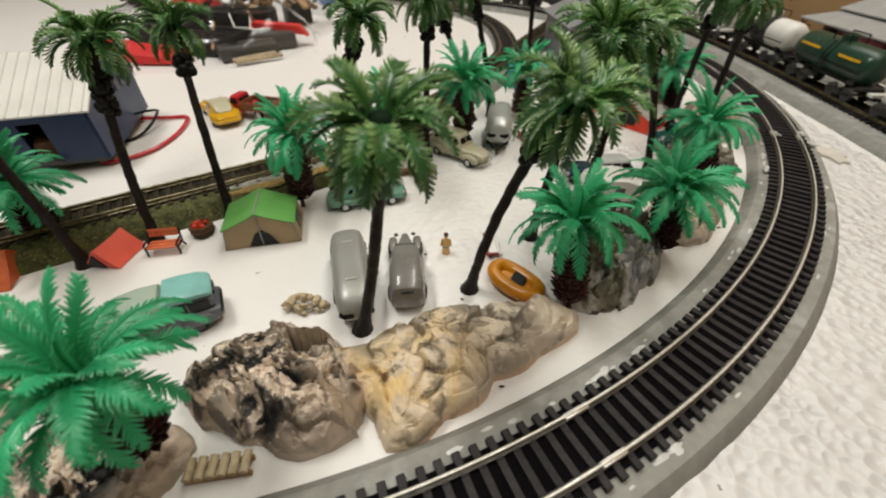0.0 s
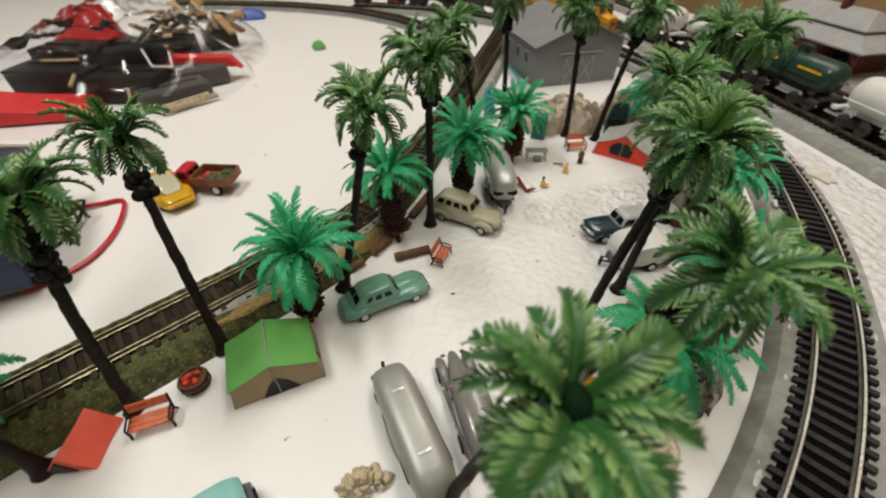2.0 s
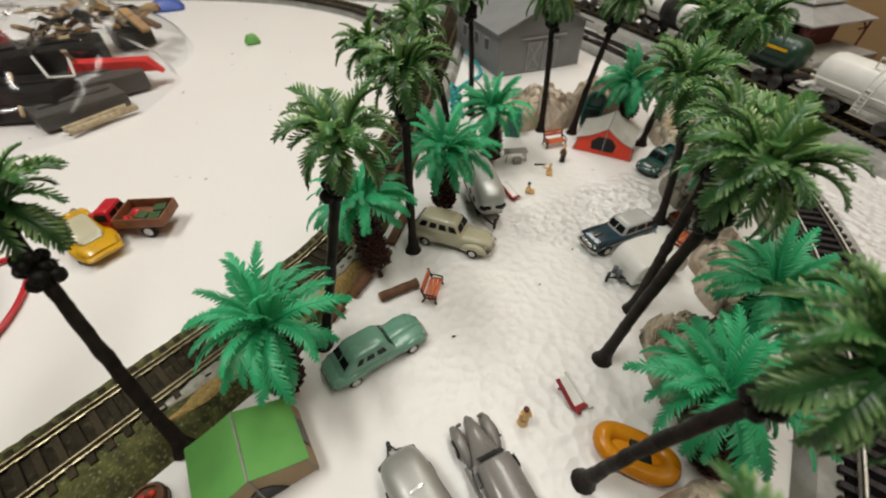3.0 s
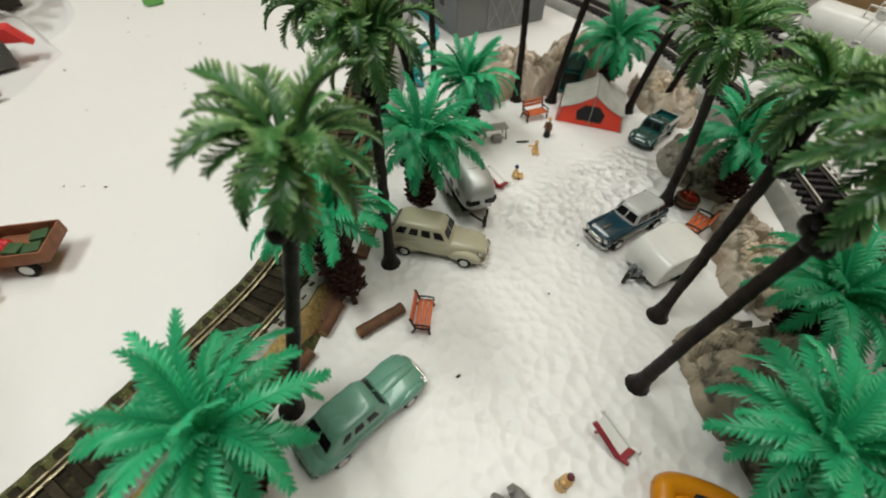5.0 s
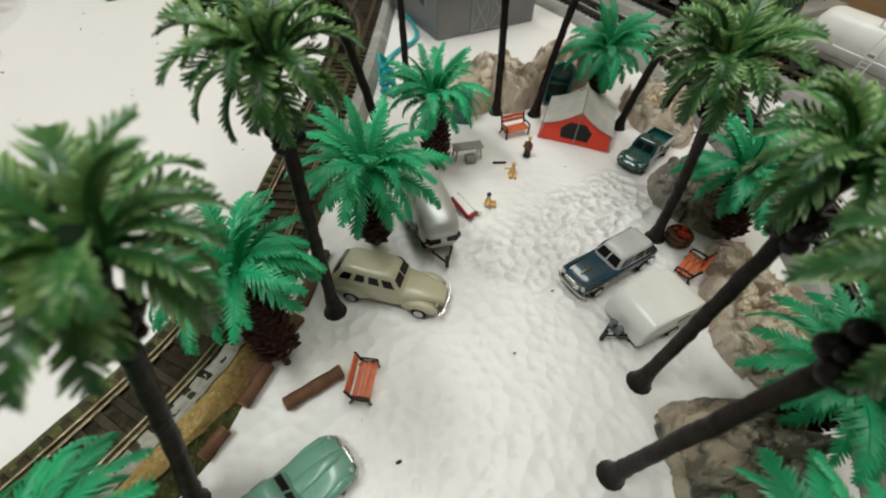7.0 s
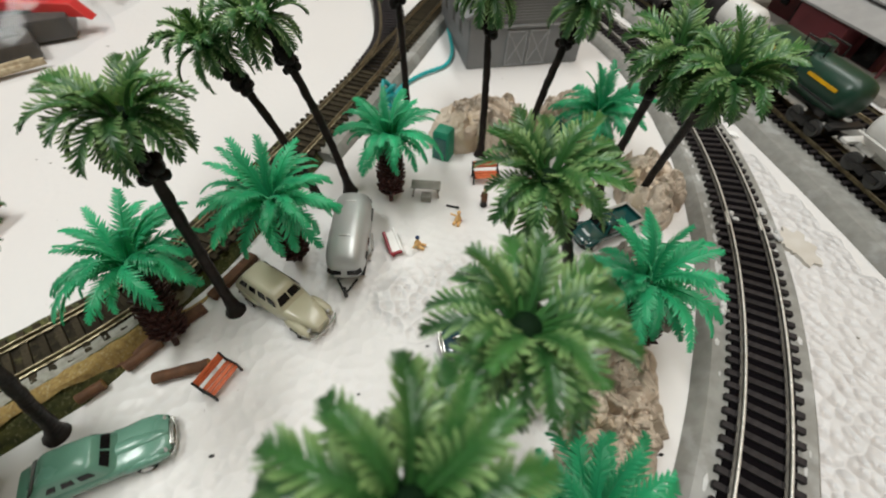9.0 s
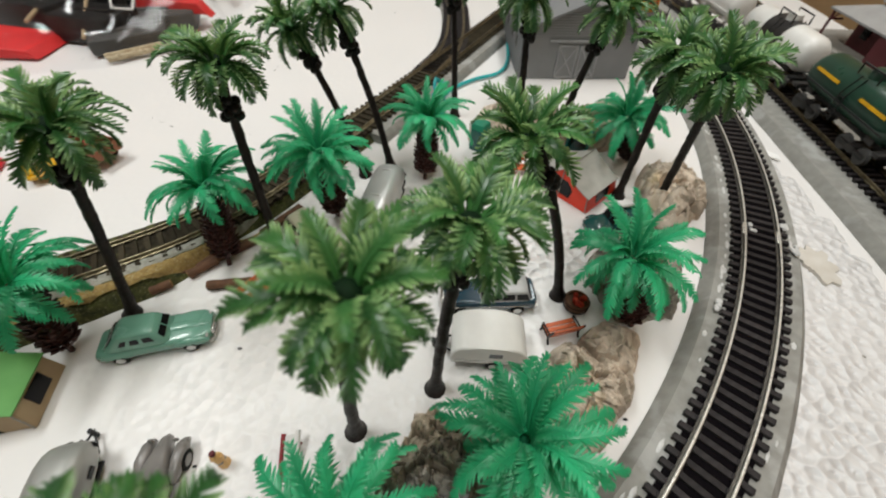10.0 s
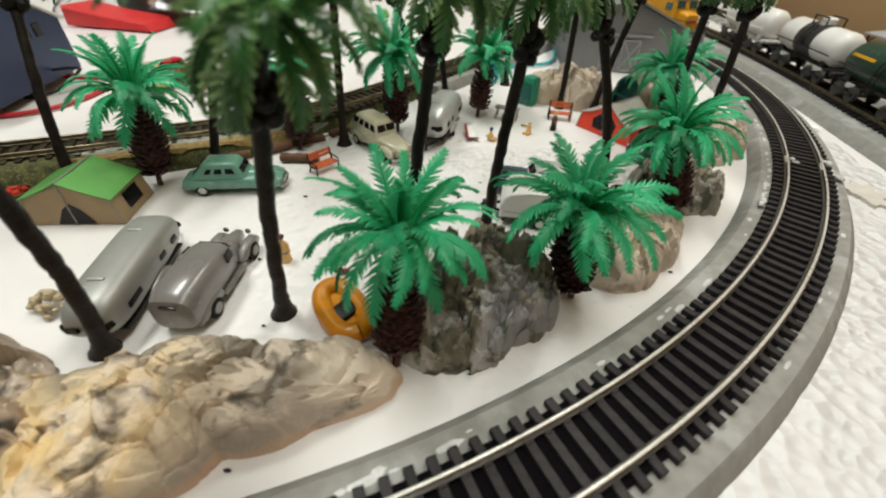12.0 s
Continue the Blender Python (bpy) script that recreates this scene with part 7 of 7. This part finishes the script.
def toy_pack():
    """A clear bag with a folded red card, black trays and wooden bits."""
    t = thing("toy_pack", "clear plastic bag of red and black toy parts", "package", pose(-0.300, 0.600, 0))
    rng = random.Random(21)
    bm = bmesh.new()
    plate(bm, [(-0.148, 0.103, 0.014), (-0.010, 0.060, 0.014), (-0.018, 0.066, 0.034), (-0.044, 0.090, 0.070), (-0.062, 0.098, 0.069)], 0.0016)
    plate(bm, [(-0.128, 0.0985, 0.014), (-0.062, 0.0985, 0.069), (-0.058, 0.140, 0.050), (-0.110, 0.160, 0.006)], 0.0016)
    part("folded_card", bm, BAGRED, t, "folded red card peak", False)
    bm = bmesh.new()
    prism_y(bm, [(-0.128, 0.0015), (-0.020, 0.0015), (-0.026, 0.010), (-0.080, 0.014), (-0.126, 0.022)], -0.090, -0.040, 0.002)
    part("red_shell", bm, BAGRED, t, "red plastic shell")
    for x, y, s, rz in ((-0.066, 0.000, (0.090, 0.060, 0.030), -14), (-0.020, 0.020, (0.060, 0.060, 0.040), 20), (0.010, -0.030, (0.070, 0.046, 0.026), -10), (0.055, 0.002, (0.080, 0.050, 0.018), 22), (0.050, -0.046, (0.070, 0.040, 0.014), 32), (0.020, 0.055, (0.070, 0.050, 0.034), 10), (-0.080, 0.050, (0.060, 0.050, 0.036), -20), (0.060, 0.150, (0.040, 0.030, 0.040), 30)):
        bm = bmesh.new()
        box(bm, (x, y, 0.002 + s[2] / 2), s, rz, 0.002)
        box(bm, (x, y, 0.002 + s[2]), (s[0] * 0.8, s[1] * 0.16, 0.004), rz, 0.0006)
        part("black_tray", bm, DARKGREY if s[2] < 0.02 else IRON, t, "black plastic tray")
    for k in range(22):
        bm = bmesh.new()
        box(bm, (rng.uniform(0.005, 0.095), rng.uniform(0.055, 0.17), 0.040 + rng.uniform(-0.012, 0.016)), (rng.uniform(0.02, 0.05), rng.uniform(0.006, 0.016), 0.004), rng.uniform(0, 180), 0.0006, rng.uniform(-35, 35))
        part("wood_piece", bm, rng.choice([TAN, PLANK, WALLTAN, LOGWOOD, CREAM]), t)
    bm = bmesh.new()
    prism_y(bm, [(0.034, 0.020), (0.108, 0.016), (0.114, 0.012), (0.104, 0.026), (0.040, 0.030)], 0.004, 0.018, 0.001)
    part("red_piece", bm, BAGRED, t, "red plastic strip")
    bm = bmesh.new()
    for p, q in (((0.018, 0.000, 0.040), (0.034, -0.030, 0.030)), ((0.034, -0.030, 0.030), (0.052, -0.026, 0.028)), ((0.052, -0.026, 0.028), (0.042, 0.008, 0.040))):
        tube(bm, [p, q], 0.0012, 6)
    part("white_frame", bm, WHITE, t)
    for p, q in (((0.004, -0.020, 0.034), (0.014, -0.062, 0.012)), ((-0.040, -0.030, 0.030), (-0.034, -0.062, 0.026)), ((-0.080, -0.006, 0.036), (-0.030, -0.012, 0.036)), ((0.044, 0.010, 0.030), (0.046, -0.006, 0.044))):
        bm = bmesh.new()
        tube(bm, [p, q], 0.0018, 6)
        part("pale_rod", bm, TAN, t)
    for p, q in (((0.052, -0.092, 0.005), (0.096, -0.056, 0.005)), ((0.046, -0.086, 0.005), (0.090, -0.060, 0.008))):
        bm = bmesh.new()
        tube(bm, [p, q], 0.0028, 7)
        part("yellow_stick", bm, STRAW, t)
    ring = [(-0.140, -0.098), (0.020, -0.108), (0.080, -0.088), (0.118, -0.010), (0.128, 0.004), (0.112, 0.040), (0.100, 0.190), (0.040, 0.235), (-0.100, 0.215), (-0.155, 0.120), (-0.165, -0.020)]
    polar = sorted((math.atan2(y - 0.04, x), math.hypot(x, y - 0.04)) for x, y in ring)
    ang = [polar[-1][0] - 2 * math.pi, *[p[0] for p in polar], polar[0][0] + 2 * math.pi]
    rad = [polar[-1][1], *[p[1] for p in polar], polar[0][1]]
    bm = bmesh.new()
    rings = []
    for j in range(1, 25):
        u = j / 24
        row = []
        for i in range(72):
            a = -math.pi + 2 * math.pi * i / 72
            r = float(np.interp(a, ang, rad)) * u
            x, y = r * math.cos(a), 0.04 + r * math.sin(a)
            q = Vector((x * 22, y * 22, 3))
            crease = abs(noise.noise(q)) * 0.026 + abs(noise.noise(q * 2.4)) * 0.014 + abs(noise.noise(q * 5.5)) * 0.006
            row.append(bm.verts.new((x, y, 0.0012 + (1 - u ** 3.2) ** 0.6 * (0.066 + 0.018 * math.exp(-((x + 0.05) / 0.05) ** 2 - ((y - 0.09) / 0.06) ** 2) - crease))))
        rings.append(row)
    for a, b in zip(rings, rings[1:]):
        for i in range(72):
            bm.faces.new((a[i], a[(i + 1) % 72], b[(i + 1) % 72], b[i]))
    bm.faces.new(rings[0])
    film = part("clear_bag", bm, FILM, t, "crumpled clear film")
    film.visible_shadow = False


toy_pack()


def toy_block(name, label, cat, material, m, s, bevel):
    bm = bmesh.new()
    loft(bm, [[(x * k, y * k, z) for x, y in oval(16, s[0] / 2, s[1] / 2, 5)] for z, k in ((0, 0.9), (s[2] * 0.15, 1), (s[2] * 0.6, 0.85), (s[2], 0.5))])
    ob = tagged(part(name, bm, material), label, cat)
    ob.matrix_basis = m


toy_block("toy_tent", "small lime green toy tent far off on the board", "tent", TENTGREEN, pose(-0.1020, 0.7150, 0, 0, 0, 20), (0.018, 0.016, 0.010), 0.002)
toy_block("toy_tub", "small blue plastic tub far off on the board", "tub", mat("blue_plastic", (0.05, 0.11, 0.45), None, 60, 0.4), pose(-0.2280, 0.9300, 0, 0, 0, 5), (0.050, 0.034, 0.014), 0.002)


# ---- trains ----
def bogie(t, x, material=BLACK, r=0.0055):
    bm = bmesh.new()
    for s in (-1, 1):
        box(bm, (x, s * 0.0105, 0.0062), (0.026, 0.0018, 0.0030), bevel=0.0005)
        box(bm, (x, s * 0.0108, 0.0062), (0.0075, 0.0022, 0.0052), bevel=0.0006)
    box(bm, (x, 0, 0.0070), (0.0060, 0.0200, 0.0026))
    frame_part = part("bogie", bm, material, t)
    for dx in (-0.0095, 0.0095):
        bm = bmesh.new()
        for s in (-1, 1):
            tube(bm, [(x + dx, s * 0.0075, r), (x + dx, s * 0.0085, r), (x + dx, s * 0.0100, r)], [r * 1.12, r, r], 16)
        tube(bm, [(x + dx, -0.0075, r), (x + dx, 0.0075, r)], 0.0012, 6)
        part("wheelset", bm, DARKGREY, frame_part)


def coupler(t, x):
    s = 1 if x > 0 else -1
    bm = bmesh.new()
    box(bm, (x + s * 0.003, 0, 0.0088), (0.008, 0.003, 0.0026), bevel=0.0005)
    box(bm, (x + s * 0.0075, 0.0008, 0.0088), (0.004, 0.0050, 0.0040), bevel=0.0008)
    part("coupler", bm, BLACK, t)


def rail_pose(line, s):
    """The pose of a vehicle at s metres along a line, riding on the rails."""
    step = (line[1][0] - line[0][0]).length
    q, a = line[min(int(s / step), len(line) - 1)]
    return Matrix.Translation((q.x, q.y, RAILTOP)) @ Matrix.Rotation(a, 4, "Z")


def locomotive(m):
    t = thing("diesel_locomotive", "yellow and grey model diesel locomotive on the curve", "locomotive", m)
    bogie(t, 0.052, DARKGREY)
    bogie(t, -0.052, DARKGREY)
    bm = bmesh.new()
    box(bm, (0, 0, 0.0118), (0.180, 0.0340, 0.0040), bevel=0.0008)
    box(bm, (0, 0, 0.0070), (0.050, 0.0260, 0.0090), bevel=0.002)
    part("frame", bm, DARKGREY, t, "dark grey frame and fuel tank")
    bm = bmesh.new()
    hull_x(bm, [(-0.080, 0.0105, 0.0136, 0.0400), (-0.078, 0.0110, 0.0136, 0.0418), (0.044, 0.0110, 0.0136, 0.0418), (0.0445, 0.0105, 0.0136, 0.0410)], 9, 32)
    hood = part("long_hood", bm, LOCOYEL, t, "yellow long hood")
    bm = bmesh.new()
    prism_y(bm, [(-0.0800, 0.0400), (0.0440, 0.0400), (0.0440, 0.0432), (-0.0800, 0.0432)], -0.0106, 0.0106, 0.001)
    roof = part("hood_roof", bm, LOCOGREY, hood, "grey hood roof")
    for x in (-0.070, -0.057, -0.036, -0.023):
        bm = bmesh.new()
        tube(bm, [(x, 0, 0.0430), (x, 0, 0.0452), (x, 0, 0.0456)], [0.0062, 0.0062, 0.0050], 20)
        for k in range(6):
            box(bm, (x, 0, 0.0458), (0.0120, 0.0007, 0.0005), 30 * k)
        part("fan", bm, DARKGREY, t, "round roof fan")
    for x, sx in ((-0.004, 0.006), (0.006, 0.010), (0.026, 0.024)):
        bm = bmesh.new()
        box(bm, (x, 0, 0.0438), (sx, 0.0150, 0.0016), bevel=0.0004)
        part("roof_hatch", bm, LOCOGREY, t)
    bm = bmesh.new()
    box(bm, (0.014, 0, 0.0444), (0.0040, 0.0090, 0.0028), bevel=0.0006)
    part("exhaust", bm, DARKGREY, t)
    bm = bmesh.new()
    prism_y(bm, [(0.044, 0.0136), (0.066, 0.0136), (0.066, 0.0345), (0.0635, 0.0425), (0.044, 0.0425)], -0.0165, 0.0165, 0.0008)
    cab = part("cab", bm, LOCOYEL, t, "yellow cab")
    bm = bmesh.new()
    prism_y(bm, [(0.0425, 0.0424), (0.0650, 0.0424), (0.0630, 0.0462), (0.0450, 0.0462)], -0.0170, 0.0170, 0.001)
    part("cab_roof", bm, LOCOGREY, cab, "grey cab roof")
    for s in (-1, 1):
        bm = bmesh.new()
        plate(bm, [(0.0664, s * 0.0030, 0.0338), (0.0664, s * 0.0145, 0.0338), (0.0640, s * 0.0140, 0.0415), (0.0640, s * 0.0030, 0.0415)], 0.0006)
        part("windscreen", bm, PINE, cab, "", False)
        bm = bmesh.new()
        box(bm, (0.0550, s * 0.0166, 0.0350), (0.0110, 0.0006, 0.0080))
        part("cab_window", bm, PINE, cab, "", False)
    bm = bmesh.new()
    hull_x(bm, [(0.0655, 0.0100, 0.0136, 0.0320), (0.0760, 0.0098, 0.0136, 0.0312), (0.0800, 0.0088, 0.0136, 0.0290)], 6, 28)
    part("nose", bm, LOCOYEL, t, "yellow short nose")
    bm = bmesh.new()
    box(bm, (0.0808, 0, 0.0225), (0.0008, 0.0110, 0.0030))
    part("writing_bar", bm, RED, t, "red lettering shown as a bar", False)
    bm = bmesh.new()
    prism_y(bm, [(0.0800, 0.0136), (0.0905, 0.0110), (0.0930, 0.0020), (0.0895, 0.0020), (0.0860, 0.0080)], -0.0165, 0.0165, 0.0008)
    part("pilot", bm, LOCOGREY, t, "grey front pilot")
    for s in (-1, 1):
        bm = bmesh.new()
        tube(bm, [(0.0890, s * 0.0165, 0.0040), (0.0890, s * 0.0168, 0.0240), (0.0680, s * 0.0170, 0.0240)], 0.0006, 6)
        tube(bm, [(0.0890, s * 0.0165, 0.0235), (0.0900, s * 0.0050, 0.0235)], 0.0006, 6)
        for k in range(8):
            x = 0.038 - k * 0.0165
            tube(bm, [(x, s * 0.0165, 0.0136), (x, s * 0.0165, 0.0240)], 0.0005, 5)
        tube(bm, [(0.040, s * 0.0165, 0.0240), (-0.080, s * 0.0165, 0.0240)], 0.0005, 5)
        part("handrail", bm, DARKGREY, t)
    bm = bmesh.new()
    box(bm, (0.058, 0, 0.0470), (0.0050, 0.0060, 0.0020), bevel=0.0006)
    for y in (-0.002, 0, 0.002):
        tube(bm, [(0.056, y, 0.0480), (0.063, y, 0.0486)], [0.0006, 0.0011], 7)
    part("horn", bm, DARKGREY, t)
    coupler(t, 0.0905)
    coupler(t, -0.0890)


def hopper(m, paint, load, label):
    t = thing("hopper_wagon", label, "wagon", m, "wagons behind the locomotive")
    bogie(t, 0.033)
    bogie(t, -0.033)
    bm = bmesh.new()
    w, l, z0, z1 = 0.0155, 0.049, 0.0150, 0.0360
    for s in (-1, 1):
        box(bm, (0, s * w, (z0 + z1) / 2), (2 * l, 0.0014, z1 - z0), bevel=0.0003)
        box(bm, (s * l, 0, (z0 + z1) / 2), (0.0014, 2 * w, z1 - z0), bevel=0.0003)
        for k in range(9):
            box(bm, (-0.044 + 0.011 * k, s * (w + 0.0012), (z0 + z1) / 2), (0.0014, 0.0014, z1 - z0))
        box(bm, (0, s * (w + 0.0008), z1), (2 * l + 0.003, 0.0030, 0.0014))
        box(bm, (s * (l + 0.0004), 0, z1), (0.0024, 2 * w + 0.003, 0.0014))
    for s in (-1, 1):
        box(bm, (s * 0.022, 0, 0.0115), (0.034, 0.026, 0.0080), 0, 0.002, s * 14)
    box(bm, (0, 0, 0.0130), (0.098, 0.008, 0.0050))
    part("body", bm, paint, t)
    bm = bmesh.new()
    n, k = 26, 12
    rows = []
    for i in range(n + 1):
        row = []
        for j in range(k + 1):
            x, y = (i / n * 2 - 1) * (l - 0.001), (j / k * 2 - 1) * (w - 0.0009)
            hump = (1 - (2 * i / n - 1) ** 4) * (1 - (2 * j / k - 1) ** 2)
            row.append(bm.verts.new((x, y, z1 - 0.0055 + 0.0060 * hump + 0.0007 * noise.noise(Vector((x * 400, y * 400, 1))))))
        rows.append(row)
    for a, b in zip(rows, rows[1:]):
        for j in range(k):
            bm.faces.new((a[j], a[j + 1], b[j + 1], b[j]))
    part("load", bm, load, t, "heaped gravel load")
    coupler(t, 0.050)
    coupler(t, -0.050)


def tank_wagon(m, paint, label, band=None, trim=WHITE):
    t = thing("tank_wagon", label, "wagon", m, "tank wagons on the outer line")
    bogie(t, 0.030)
    bogie(t, -0.030)
    bm = bmesh.new()
    tube(bm, [(x, 0, 0.0285) for x in (-0.0480, -0.0472, -0.0445, -0.0400, 0.0400, 0.0445, 0.0472, 0.0480)], [0.004, 0.0088, 0.0126, 0.0142, 0.0142, 0.0126, 0.0088, 0.004], 28)
    tank = part("tank", bm, paint, t)
    if band:
        bm = bmesh.new()
        tube(bm, [(-0.014, 0, 0.0285), (0.014, 0, 0.0285)], 0.01445, 28)
        part("band", bm, band, tank)
    bm = bmesh.new()
    tube(bm, [(0, 0, 0.0415), (0, 0, 0.0470), (0, 0, 0.0482)], [0.0062, 0.0062, 0.0040], 16)
    part("dome", bm, paint, tank)
    for s in (-1, 1):
        bm = bmesh.new()
        tube(bm, [(-0.010, s * 0.0075, 0.0415), (-0.010, s * 0.0075, 0.0485), (0.010, s * 0.0075, 0.0485), (0.010, s * 0.0075, 0.0415)], 0.0007, 6)
        part("guard_rail", bm, trim, t)
        bm = bmesh.new()
        tube(bm, [(-0.046, s * 0.0150, 0.0245), (0.046, s * 0.0150, 0.0245)], 0.0006, 6)
        part("handrail", bm, trim, t)
        bm = bmesh.new()
        for dx in (-0.0028, 0.0028):
            tube(bm, [(dx, s * 0.0152, 0.0120), (dx, s * 0.0152, 0.0300), (dx, s * 0.0090, 0.0420)], 0.0005, 5)
        for k in range(6):
            tube(bm, [(-0.0028, s * 0.0152, 0.0135 + 0.003 * k), (0.0028, s * 0.0152, 0.0135 + 0.003 * k)], 0.0004, 5)
        part("ladder", bm, trim, t)
        if paint is BOTTLE:
            for x in (-0.026, 0.024):
                bm = bmesh.new()
                box(bm, (x, s * 0.0139, 0.0330), (0.026, 0.0006, 0.0022), rx=s * 18)
                part("writing_bar", bm, YELLOW, tank, "yellow lettering shown as a bar", False)
    bm = bmesh.new()
    box(bm, (0, 0, 0.0130), (0.104, 0.0090, 0.0034), bevel=0.0005)
    for x in (-0.050, 0.050):
        box(bm, (x, 0, 0.0138), (0.006, 0.026, 0.0026), bevel=0.0004)
    part("underframe", bm, trim if paint is WHITE else BLACK, t)
    for x in (-0.036, 0.036):
        bm = bmesh.new()
        box(bm, (x, 0, 0.0165), (0.008, 0.019, 0.006), bevel=0.0006)
        part("saddle", bm, trim if paint is WHITE else BLACK, t)
    coupler(t, 0.052)
    coupler(t, -0.052)


def on_arc(deg):
    x, y = on_curve(deg)
    return Matrix.Translation((x, y, RAILTOP)) @ Matrix.Rotation(radians(deg - 90), 4, "Z")


NOSE = 14.0
locomotive(on_arc(NOSE + 10.8))
hopper(on_arc(NOSE + 28.3), BLACK, GRAVEL, "black hopper wagon heaped with salmon gravel")
hopper(on_arc(NOSE + 41.2), BLACK, GRAVEL, "black hopper wagon heaped with salmon gravel")
hopper(on_arc(NOSE + 54.1), RUSTRED, DARKGREY, "red hopper wagon heaped with dark ballast")
tank_wagon(rail_pose(FARLINE, 0.740), WHITE, "white tank wagon with railed dome")
tank_wagon(rail_pose(FARLINE, 0.624), WHITE, "white tank wagon with a black middle band", BLACK, IRON)
tank_wagon(rail_pose(FARLINE, 0.510), BOTTLE, "bottle green tank wagon with yellow lettering bars", None, IRON)
tank_wagon(rail_pose(FARLINE, 0.396), WHITE, "white tank wagon with railed dome")
